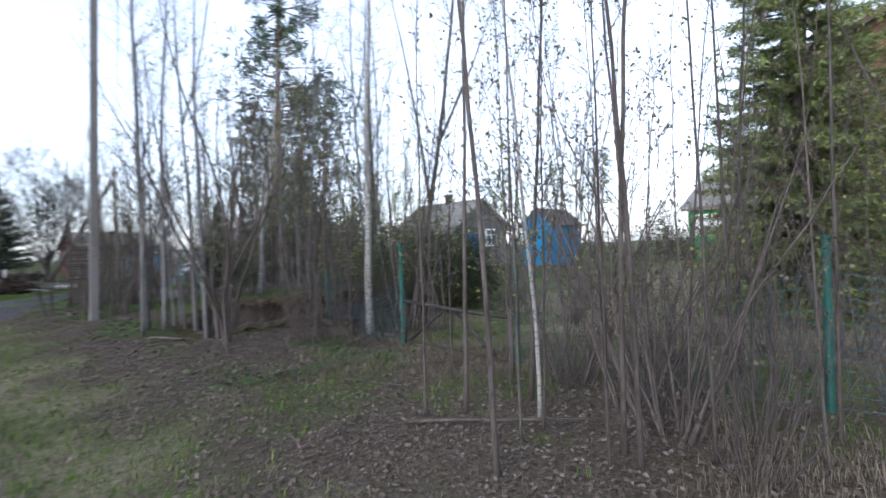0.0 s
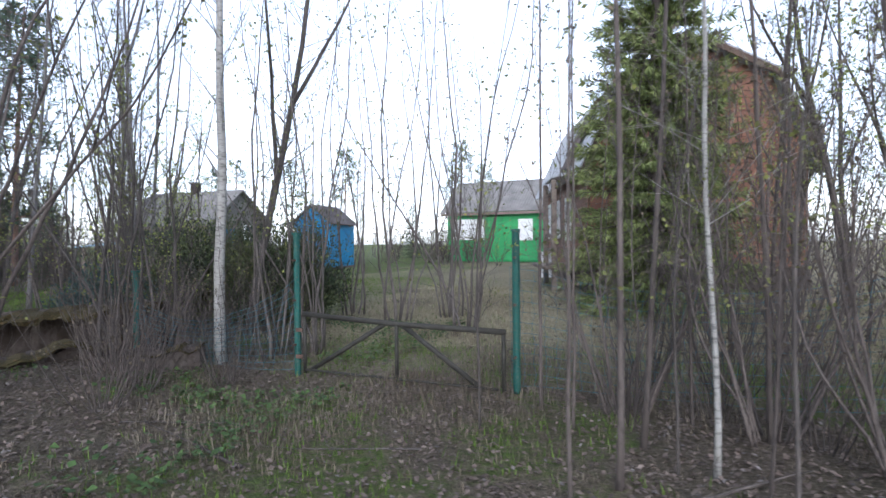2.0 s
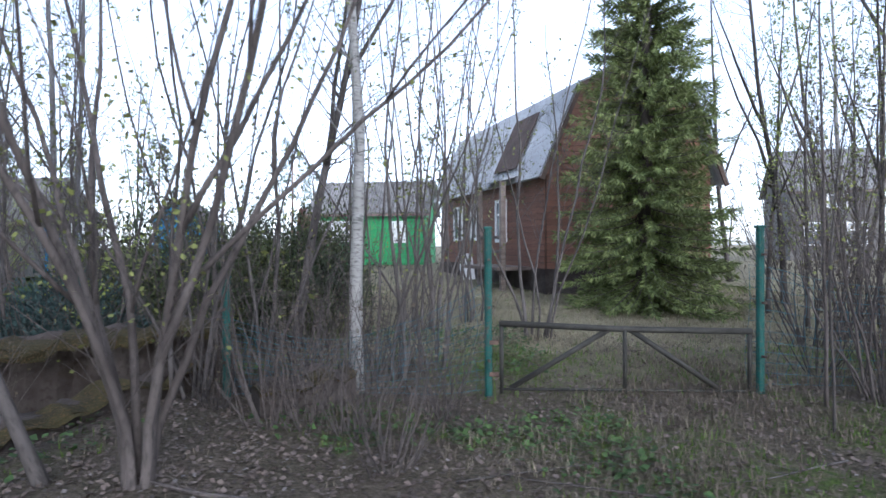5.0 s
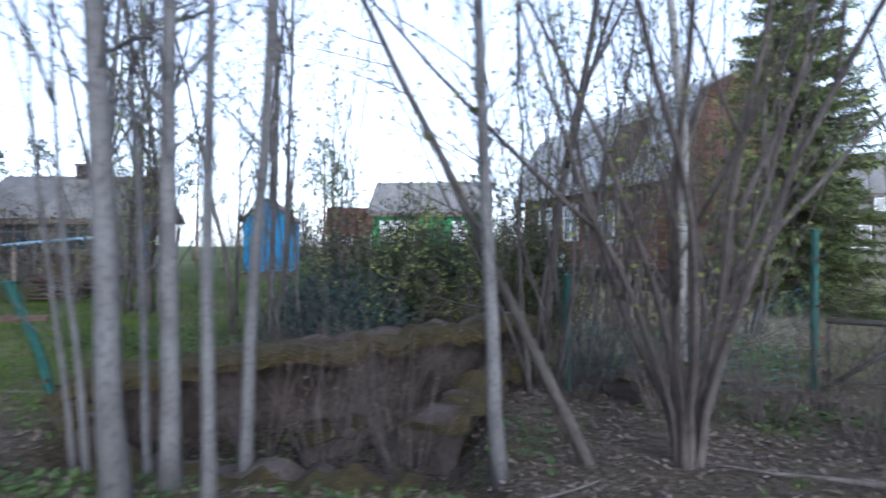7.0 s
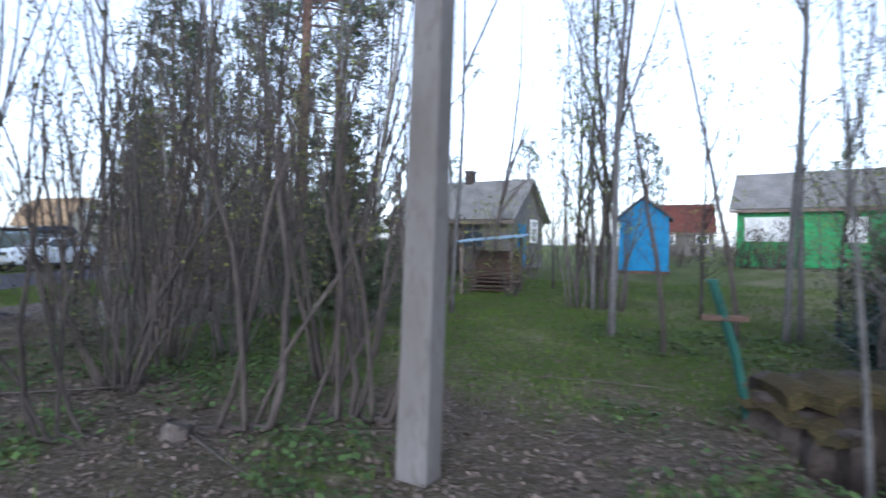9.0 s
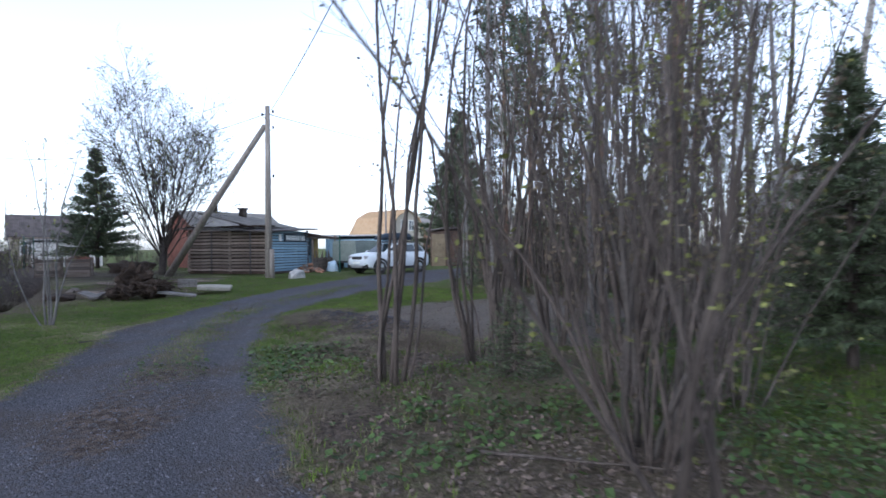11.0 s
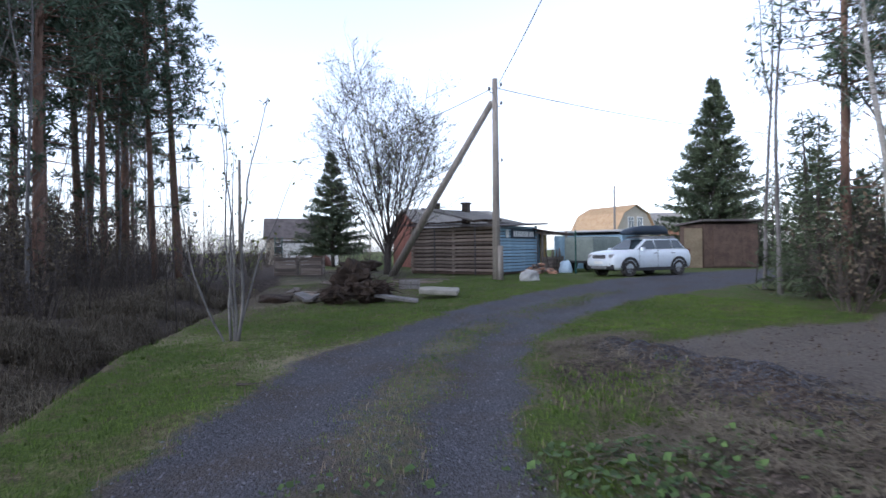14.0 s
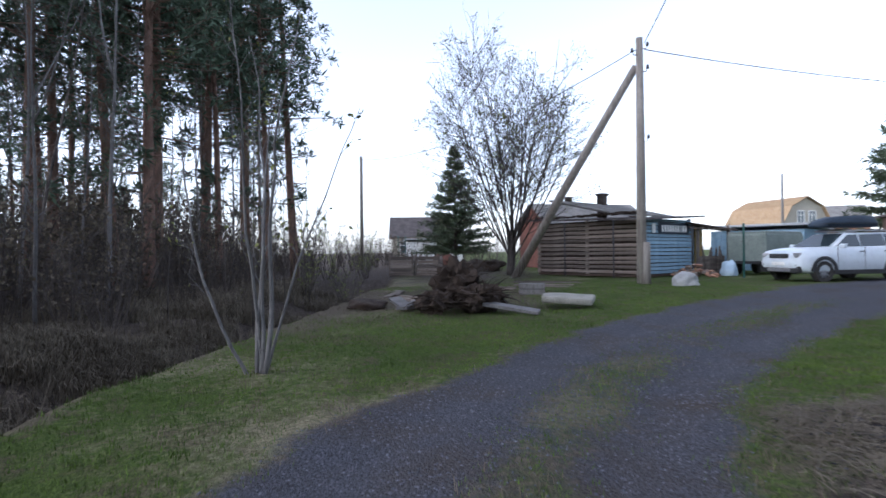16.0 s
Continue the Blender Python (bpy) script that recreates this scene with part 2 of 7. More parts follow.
def tube(V, F, pts, rads, n=5):
    """A tapering tube through points, added to lists of vertices and faces."""
    start = len(V)
    for i, p in enumerate(pts):
        d = (pts[min(i + 1, len(pts) - 1)] - pts[max(i - 1, 0)]).normalized()
        a = d.cross(Vector((0.3, 0.9, 0.1)) if abs(d.y) < 0.9 else Vector((1, 0, 0))).normalized()
        b = d.cross(a)
        for k in range(n):
            w = 2 * math.pi * k / n
            V.append(p + (a * math.cos(w) + b * math.sin(w)) * rads[i])
    for i in range(len(pts) - 1):
        for k in range(n):
            k2 = (k + 1) % n
            F.append((start + i * n + k, start + i * n + k2, start + (i + 1) * n + k2, start + (i + 1) * n + k))
    if n > 3:
        F.append(tuple(start + (len(pts) - 1) * n + k for k in range(n)))
        F.append(tuple(start + k for k in range(n))[::-1])


def rod(name, pts, rads, material, parent, n=8, label=""):
    V, F = [], []
    tube(V, F, [Vector(p) for p in pts], rads if isinstance(rads, (list, tuple)) else [rads] * len(pts), n)
    return from_data(name, V, F, material, parent, label, smooth=True)


def leaf(V, F, p, d, size, width, rng):
    """One small leaf: a bent diamond."""
    side = d.cross(Vector((rng.uniform(-1, 1), rng.uniform(-1, 1), rng.uniform(-1, 1)))).normalized() * size * width
    s = len(V)
    V.extend((p, p + d * size * 0.5 + side, p + d * size, p + d * size * 0.5 - side))
    F.append((s, s + 1, s + 2, s + 3))


# ---- ground ----
ROAD = [(40, 0.0), (14, 0.2), (0, 0.2), (-8, 0.35), (-12, 1.05), (-14.2, 1.65), (-16.4, 2.35), (-19.1, 3.4), (-20.9, 4.55), (-22.9, 6.2), (-26.0, 9.6), (-28.6, 13.6), (-31.5, 19), (-35, 29), (-40, 50)]
HALF = [1.2, 1.2, 1.2, 1.2, 1.2, 1.15, 1.1, 1.15, 1.1, 1.25, 1.5, 2.0, 2.4, 2.4, 2.4]
BANK = [(20, -2.2), (-8, -1.6), (-13, -0.5), (-16, 0.2), (-18.5, 0.35), (-20.5, 0.35), (-22.8, 0.55), (-26.2, 1.0), (-29.5, 1.5), (-33, 2.0), (-60, 3.0)]


def along(line, x):
    xs = [p[0] for p in line][::-1]
    return np.interp(x, xs, [p[1] for p in line][::-1])


def road_distance(x, y):
    """Distance from the road's middle line, over its half width there, and the signed side in metres."""
    best, rel = np.full(np.shape(x), 1e9), np.full(np.shape(x), 1e9)
    for (ax, ay), (bx, by), h0, h1 in zip(ROAD, ROAD[1:], HALF, HALF[1:]):
        ux, uy = bx - ax, by - ay
        t = np.clip(((x - ax) * ux + (y - ay) * uy) / (ux * ux + uy * uy), 0, 1)
        d = np.hypot(x - ax - t * ux, y - ay - t * uy)
        closer = d < best
        rel = np.where(closer, d / (h0 + t * (h1 - h0)), rel)
        best = np.where(closer, d, best)
    return best, rel


def ripple(x, y, s, seed=0.0):
    """Smooth uneven values between about -1 and 1."""
    a = np.sin(x * s + seed * 1.7 + 1.3 * np.sin(y * s * 0.7 + seed)) + np.sin(y * s * 1.13 - seed + 1.1 * np.sin(x * s * 0.83 + 2 * seed))
    b = np.sin((x + y) * s * 1.9 + 3 * seed + np.sin((x - y) * s * 1.3))
    return (a + 0.7 * b) / 2.7


def smooth(e0, e1, v):
    t = np.clip((v - e0) / (e1 - e0), 0, 1)
    return t * t * (3 - 2 * t)


def bare_yard(x, y):
    """The flat stretch of driven bare earth north of the track."""
    n = 0.25 * ripple(x, y, 1.7, 5)
    near = 5.75 + 0.28 * np.clip(x + 17.5, -3, 6)
    far = -19.2 - 0.25 * (y - 5.8)
    return smooth(0.0, 0.5, y - near + n) * smooth(0.0, 0.6, x - far + n) * (1 - smooth(-13.6, -12.6, x + n)) * (1 - smooth(12.6, 13.8, y + n))


def stone_heaps(x, y):
    """Low dark heaps of crushed stone along the edge of the bare yard."""
    a = np.exp(-(((x + 18.5) / 0.75) ** 2) - (((y - 5.85) / 0.5) ** 2))
    b = np.exp(-(((x + 16.9) / 0.95) ** 2) - (((y - 6.05) / 0.55) ** 2))
    return np.clip(a + b, 0, 1)


def ground_height(x, y):
    x, y = np.asarray(x, float), np.asarray(y, float)
    low = -0.1 * smooth(-9, -13, x) * (1 - smooth(-24, -31, x))
    off, rel = road_distance(x, y)
    bumps = 0.035 * ripple(x, y, 1.1, 2) + 0.018 * ripple(x, y, 3.7, 5) + 0.008 * ripple(x, y, 9.0, 1)
    z = low + bumps * (0.25 + 0.75 * smooth(0.8, 1.5, rel))
    z = z - 0.035 * (np.exp(-(((off - 0.72) / 0.26) ** 2)))
    edge = along(BANK, x)
    w = edge - y
    cut = smooth(0.15, 0.75, w) * (1 - 0.75 * smooth(1.5, 3.2, w)) * smooth(-9, -14, x) * (1 - smooth(-34, -38, x))
    z = z - 0.85 * cut + 0.05 * ripple(x, y, 2.3, 7) * smooth(0.2, 1.2, w)
    inside = smooth(-4.8, -4.4, x) * (1 - smooth(-1.7, -1.3, x)) * smooth(3.9, 4.3, y + 0.2 * x + 0.6) * (1 - smooth(5.9, 6.3, y - 0.3 * x - 1.0))
    rise = 0.42 * smooth(6.5, 26, y) * smooth(-20, -13, x)
    sand = bare_yard(x, y)
    ruts = -0.07 * np.exp(-((np.mod((x + 17.6) * 0.93 + (y - 7.4) * 0.3, 1.5) - 0.75) / 0.17) ** 2) + 0.02 * ripple(x, y, 5.0, 3)
    spoil = stone_heaps(x, y)
    clods = spoil * (0.13 + 0.05 * ripple(x, y, 7.1, 3) + 0.03 * ripple(x, y, 15.0, 6))
    rough = 0.05 * ripple(x, y, 5.3, 9) * smooth(1.25, 1.7, rel) * (1 - sand) * smooth(-10.5, -12.5, x) * (1 - smooth(-18.5, -20.5, x)) * smooth(2.0, 3.0, y)
    return z - 0.3 * inside + rise + sand * ruts + clods + rough


def zones(x, y):
    """Shares of road, grass, bare soil and the lushness of the grass; the rest is leaf litter."""
    off, rel = road_distance(x, y)
    n1, n2, n3 = ripple(x, y, 0.9, 3), ripple(x, y, 2.7, 8), ripple(x, y, 7.0, 4)
    road = 1 - smooth(0.85, 1.2, rel + 0.1 * n2 + 0.07 * n3)
    road = road * (1 - smooth(-10.5, -8.0, x))
    mid = road_distance(x + 0.1, y - 0.24)[0]
    strip = 0.6 * (1 - smooth(0.15, 0.55, mid + 0.12 * n2 + 0.1 * n3)) * smooth(-14.6, -15.6, x + 0.3 * n2) * (1 - smooth(-25, -28, x)) * smooth(-1.2, 0.2, n1 + 0.5 * n3 + 0.3)
    bank = along(BANK, x)
    green = smooth(-0.4, 0.0, y - bank + 0.12 * n2) * smooth(-10, -13, x) * (1 - smooth(3.0, 6.5, off + n1))
    verge = smooth(1.05, 1.35, rel) * (along([(p[0], p[1]) for p in ROAD], x) < y) * smooth(-11, -12.5, x) * (1 - smooth(-19.0, -21.5, x))
    green = green * (1 - verge * (0.75 - 0.75 * smooth(-0.1, 0.5, 0.7 * n1 + 0.6 * n2 - 0.12)))
    field = smooth(6.2, 8.0, y + 0.8 * n1) * smooth(-0.9, 0.6, n1 + 0.5 * n2 + 0.55)
    field = np.maximum(field, smooth(5.4, 6.4, y + 0.4 * n2) * smooth(0.8, 2.2, x) * (0.8 + 0.2 * n1))
    lawn = smooth(4.4, 6.4, y + 0.7 * n2) * smooth(-3.8, -5.4, x + 0.5 * n1)
    side = np.maximum(smooth(-21, -23, x) * smooth(3.5, 5, y), smooth(-29, -31, x) * smooth(1.0, 2.2, y))
    grass = np.clip(np.maximum.reduce([green, field * 0.9, lawn, side * (0.8 + 0.3 * n1), strip * (0.6 + 0.6 * n2 + 0.3 * n3), 0.6 * smooth(-0.1, 0.7, n1 + 0.5 * n2 + 0.3 * n3), 0.8 * smooth(-9, -7.5, x) * (1 - smooth(1.2, 2.4, y + 0.5 * n2))]), 0, 1)
    sand = bare_yard(x, y)
    heaps = smooth(0.2, 0.55, stone_heaps(x, y) + 0.2 * n3)
    mud = 1.15 * np.exp(-(((x + 14.4) / 1.7) ** 2) - (((y - 1.75 + 0.35 * (x + 14.3)) / 0.55) ** 2)) * (0.75 + 0.4 * n2 + 0.3 * n3)
    soil = np.maximum(smooth(0.4, 0.7, bank - y) * smooth(-11, -14, x), 0.8 * verge * smooth(0.05, 0.6, n2 - 0.5 * n1 + 0.25) * (y < 6.5))
    yard = 0.75 * np.exp(-(((x + 28.8) / 3.4) ** 2) - (((y - 4.0 - 0.12 * (x + 28.8)) / 1.5) ** 2)) + 0.8 * np.exp(-(((x + 42) / 7.5) ** 2) - (((y - 4.5) / 4.0) ** 2))
    dug = 1.1 * np.exp(-(((x + 16.9) / 1.3) ** 2) - (((y - 5.1) / 0.55) ** 2)) * (0.8 + 0.5 * n2)
    yard = yard * (0.85 + 0.5 * n2)
    soil = np.clip(np.maximum.reduce([soil, heaps, mud, yard, dug]), 0, 1)
    pit = smooth(-4.7, -4.3, x) * (1 - smooth(-1.4, -0.9, x)) * smooth(4.3, 4.7, y) * (1 - smooth(6.3, 6.9, y))
    soil = np.clip(np.maximum(soil, 0.8 * pit), 0, 1)
    lush = np.clip(0.55 + 0.35 * n1 + 0.2 * n2 + 0.3 * (green > 0.5) + 0.35 * lawn - 0.2 * (1 - smooth(1.05, 1.5, rel + 0.15 * n3)) * smooth(-11, -13, x) - 0.05 * strip - 1.1 * field * smooth(-1.0, 1.5, x) * smooth(7.6, 8.8, y + 0.5 * n2), 0, 1)
    stones = road * (1 - strip)
    return stones, grass * (1 - soil) * (1 - stones) * (1 - sand), soil, lush, sand * (1 - heaps)


def spaced(lo, hi, f0, f1, step):
    inner = np.arange(f0, f1 + step / 2, step)
    out_hi, out_lo, s = [], [], step
    v = f1
    while v < hi:
        s *= 1.22
        v += s
        out_hi.append(v)
    v, s = f0, step
    while v > lo:
        s *= 1.22
        v -= s
        out_lo.append(v)
    return np.array(out_lo[::-1] + list(inner) + out_hi)


def build_ground():
    xs, ys = spaced(-1500, 1500, -34, 11, 0.12), spaced(-1500, 1500, -5, 13, 0.12)
    X, Y = np.meshgrid(xs, ys)
    Z = ground_height(X, Y)
    nx, ny = len(xs), len(ys)
    idx = np.arange(nx * ny).reshape(ny, nx)
    quads = np.stack([idx[:-1, :-1], idx[:-1, 1:], idx[1:, 1:], idx[1:, :-1]], -1).reshape(-1, 4)
    me = bpy.data.meshes.new("ground")
    me.vertices.add(nx * ny)
    me.vertices.foreach_set("co", np.stack([X, Y, Z], -1).ravel())
    me.loops.add(quads.size)
    me.loops.foreach_set("vertex_index", quads.ravel())
    me.polygons.add(len(quads))
    me.polygons.foreach_set("loop_start", np.arange(0, quads.size, 4))
    me.update(calc_edges=True)
    me.polygons.foreach_set("use_smooth", np.ones(len(quads), bool))
    for name, values in zip(("road", "grass", "soil", "lush", "sand"), zones(X, Y)):
        me.attributes.new(name, "FLOAT", "POINT").data.foreach_set("value", values.ravel())
    me.materials.append(ground_material())
    tagged(new("ground", me), "forest floor, grass verge and gravel track in one sheet", "ground", kind="structure")


def ground_material():
    m = bpy.data.materials.new("ground_surface")
    m.use_nodes = True
    n, l = m.node_tree.nodes, m.node_tree.links
    b = n["Principled BSDF"]
    b.inputs["Roughness"].default_value = 0.95
    b.inputs["Specular IOR Level"].default_value = 0.15
    geo = n.new("ShaderNodeNewGeometry")

    def tex(scale, detail=5):
        t = n.new("ShaderNodeTexNoise")
        t.inputs["Scale"].default_value, t.inputs["Detail"].default_value = scale, detail
        l.new(geo.outputs["Position"], t.inputs["Vector"])
        return t.outputs[0]

    def two(c1, c2, scale, a=0.38, z=0.62):
        r = n.new("ShaderNodeValToRGB")
        r.color_ramp.elements[0].position, r.color_ramp.elements[1].position = a, z
        r.color_ramp.elements[0].color, r.color_ramp.elements[1].color = (*c1, 1), (*c2, 1)
        l.new(tex(scale), r.inputs[0])
        return r.outputs[0]

    def blend(fac, a, c):
        x = n.new("ShaderNodeMix")
        x.data_type = "RGBA"
        l.new(fac, x.inputs[0]), l.new(a, x.inputs[6]), l.new(c, x.inputs[7])
        return x.outputs[2]

    def share(name):
        a = n.new("ShaderNodeAttribute")
        a.attribute_name = name
        jag, lift, step = n.new("ShaderNodeMath"), n.new("ShaderNodeMath"), n.new("ShaderNodeMapRange")
        jag.operation, lift.operation = "MULTIPLY_ADD", "ADD"
        jag.inputs[1].default_value, jag.inputs[2].default_value = 1.1, -0.55
        l.new(tex(13, 6), jag.inputs[0])
        l.new(a.outputs["Fac"], lift.inputs[0]), l.new(jag.outputs[0], lift.inputs[1])
        step.inputs["From Min"].default_value, step.inputs["From Max"].default_value = 0.22, 0.78
        l.new(lift.outputs[0], step.inputs["Value"])
        return step.outputs[0]

    litter = blend(tex(1.3), two((0.058, 0.044, 0.034), (0.165, 0.128, 0.102), 24), two((0.045, 0.042, 0.024), (0.125, 0.11, 0.07), 55))
    lush = blend(tex(9), two((0.022, 0.04, 0.008), (0.095, 0.135, 0.026), 30, 0.34, 0.68), two((0.03, 0.05, 0.01), (0.11, 0.15, 0.032), 70, 0.34, 0.68))
    thatch = two((0.05, 0.042, 0.024), (0.125, 0.104, 0.064), 40)
    lush = blend(two((0, 0, 0), (0.85, 0.85, 0.85), 5.5, 0.5, 0.66), lush, thatch)
    lush = blend(two((0, 0, 0), (0.6, 0.6, 0.6), 1.1, 0.52, 0.66), lush, thatch)
    dry = two((0.15, 0.13, 0.078), (0.29, 0.255, 0.165), 45)
    gravel = blend(tex(2.1), two((0.022, 0.024, 0.031), (0.13, 0.137, 0.17), 48, 0.34, 0.68), two((0.024, 0.023, 0.025), (0.122, 0.117, 0.126), 95, 0.34, 0.68))
    gravel = blend(two((0, 0, 0), (0.75, 0.75, 0.75), 0.9, 0.48, 0.72), gravel, two((0.04, 0.03, 0.024), (0.1, 0.082, 0.068), 60))
    soil = blend(tex(1.8), two((0.024, 0.018, 0.015), (0.075, 0.055, 0.042), 30), two((0.035, 0.028, 0.025), (0.15, 0.122, 0.104), 14))
    colour = blend(share("grass"), litter, blend(share("lush"), dry, lush))
    sand = blend(tex(0.8), two((0.075, 0.064, 0.056), (0.15, 0.13, 0.114), 22), two((0.1, 0.088, 0.078), (0.19, 0.168, 0.15), 60))
    colour = blend(share("sand"), colour, sand)
    colour = blend(share("road"), colour, gravel)
    colour = blend(share("soil"), colour, soil)
    l.new(colour, b.inputs["Base Color"])
    bp = n.new("ShaderNodeBump")
    bp.inputs["Strength"].default_value, bp.inputs["Distance"].default_value = 1.0, 0.04
    l.new(tex(60), bp.inputs["Height"])
    l.new(bp.outputs[0], b.inputs["Normal"])
    return m


build_ground()


def gz(x, y):
    return float(ground_height(x, y))


# ---- plants ----
UP = Vector((0, 0, 1))


def wander(rng, p, d, length, r, wob, lift, steps, tip=0.15):
    """The points and radii of one stem."""
    pts, rads = [p.copy()], [r]
    for i in range(steps):
        d = (d + Vector((rng.gauss(0, wob), rng.gauss(0, wob), rng.gauss(0, wob) * 0.5)) + UP * lift).normalized()
        p = p + d * (length / steps)
        pts.append(p.copy())
        rads.append(r * (1 - (1 - tip) * (i + 1) / steps))
    return pts, rads


def at_share(pts, t):
    f = t * (len(pts) - 1)
    i = min(int(f), len(pts) - 2)
    return pts[i].lerp(pts[i + 1], f - i), (pts[i + 1] - pts[i]).normalized()


def aside(rng, d, degrees):
    s = d.cross(Vector((rng.gauss(0, 1), rng.gauss(0, 1), rng.gauss(0, 1)))).normalized()
    a = radians(degrees)
    return (d * math.cos(a) + s * math.sin(a)).normalized()


def twiggy(rng, W, L, pts, r, first, count, length, spread, leaves, leaf_size, sub=3, fine=0.0022):
    """Side branches with their twigs and opening leaves along a stem."""
    for _ in range(count):
        t = rng.uniform(first, 0.98)
        p, d = at_share(pts, t)
        ln = length * (1.15 - t) * rng.uniform(0.6, 1.3)
        bp, br = wander(rng, p, aside(rng, d, spread * rng.uniform(0.7, 1.3)), ln, max(r * 0.22 * (1.1 - t), fine * 1.4), 0.12, 0.08, 3)
        tube(*W, bp, br, 3)
        for _ in range(sub):
            q, e = at_share(bp, rng.uniform(0.2, 1))
            tp, tr = wander(rng, q, aside(rng, e, 38), ln * rng.uniform(0.22, 0.5), fine, 0.12, 0.06, 1, 0.4)
            tube(*W, tp, tr, 3)
            for _ in range(leaves):
                s, g = at_share(tp, rng.uniform(0.2, 1))
                leaf(*L, s, aside(rng, g, 50), leaf_size * rng.uniform(0.6, 1.4), 0.35, rng)


def plant(name, label, category, W, L, wood, foliage, group=""):
    ob = thing(name, 0, 0, -60, 0, label, category, group)
    from_data("trunk", *W, wood, ob, smooth=True)
    if L[0]:
        from_data("crown", *L, foliage, ob)
    return ob


def shrub(seed, stems, height, lean, wood, foliage, leaves=2, leaf_size=0.035, r=0.015, dense=14, label="", low=0.12, sub=3, fine=0.0022, sides=6, steps=12, wob=0.085, base=0.2):
    """Many stems that rise from one stool."""
    rng, W, L = random.Random(seed), ([], []), ([], [])
    for _ in range(stems):
        a = rng.uniform(0, 2 * math.pi)
        out = Vector((math.cos(a), math.sin(a), 0))
        h = height * rng.uniform(0.6, 1.1)
        d = (UP + out * lean * rng.uniform(0.2, 1.3)).normalized()
        rr = r * rng.uniform(0.6, 1.4)
        d = (d + out * lean * 0.2).normalized()
        pts, rads = wander(rng, out * rng.uniform(0.02, base) - UP * 0.12, d, h, rr, wob * (12 / steps) ** 0.5, 0.06 * 12 / steps, steps)
        tube(*W, pts, rads, sides)
        twiggy(rng, W, L, pts, rr, low, int(dense * h / 4), h * 0.24, 34, leaves, leaf_size, sub, fine)
    return plant("shrub", label, "shrub", W, L, wood, foliage, "thicket shrubs")


def willow(seed, label):
    """A short stout foot that parts into long limbs, some nearly upright and some thrown far out."""
    rng, W, L = random.Random(seed), ([], []), ([], [])
    stems = []
    for i in range(8):
        a = 2 * math.pi * i / 8 + rng.uniform(-0.3, 0.3)
        out = Vector((math.cos(a), 0.7 * math.sin(a), 0))
        r, ln = rng.uniform(0.014, 0.028), rng.uniform(4.2, 6.4)
        low, lr = wander(rng, out * 0.045 - UP * 0.15, (UP + out * 0.1).normalized(), 0.5, r * 1.35, 0.03, 0, 3, 0.85)
        up, ur = wander(rng, low[-1], (UP + out * rng.uniform(0.12, 0.5)).normalized(), ln, r * 1.14, 0.075, 0.03, 13)
        stems.append((low + up[1:], lr + ur[1:], r, ln))
    for share, dx, ln in ((0.3, 1.0, 4.2), (0.42, -0.9, 3.4), (0.36, 0.5, 3.6)):
        p, _ = at_share(stems[0 if dx > 0 else 4][0], share)
        pts, rads = wander(rng, p, Vector((dx, 0.1, 0.85)).normalized(), ln, 0.02, 0.06, 0.03, 11)
        stems.append((pts, rads, 0.019, ln))
    for pts, rads, r, ln in stems:
        tube(*W, pts, rads, 7)
        twiggy(rng, W, L, pts, r, 0.2, int(4 * ln), ln * 0.22, 36, 2, 0.035)
        q, e = at_share(pts, rng.uniform(0.25, 0.55))
        sp, sr = wander(rng, q, aside(rng, e, 26), ln * 0.5, r * 0.55, 0.08, 0.03, 8)
        tube(*W, sp, sr, 5)
        twiggy(rng, W, L, sp, r * 0.5, 0.1, 9, ln * 0.17, 36, 2, 0.035)
    return plant("shrub", label, "shrub", W, L, M["bark_brown"], M["bud"], "thicket shrubs")


def crooked_shrub(seed, label):
    """Stems that creep along the ground, then bend upright."""
    rng, W, L = random.Random(seed), ([], []), ([], [])
    for i in range(4):
        a = rng.uniform(-0.8, 1.4)
        d = Vector((math.cos(a), math.sin(a), 0.12)).normalized()
        p, r = Vector((0.1 * i - 0.15, 0.12 * (i % 2), 0.0)), rng.uniform(0.018, 0.034)
        creep = rng.uniform(0.1, 0.32)
        low, lr = wander(rng, p, d, creep, r * 1.25, 0.05, 0.03, 4, 0.85)
        out = (low[-1] - low[-2]).normalized()
        up, ur = wander(rng, low[-1], (out * 0.4 + UP).normalized(), rng.uniform(3.2, 4.8), r * 1.06, 0.14, 0.07, 12)
        pts, rads = low + up[1:], lr + ur[1:]
        tube(*W, pts, rads, 7)
        twiggy(rng, W, L, up, r, 0.15, 16, 0.95, 38, 2, 0.034)
    return plant("shrub", label, "shrub", W, L, M["bark_brown"], M["bud"], "thicket shrubs")


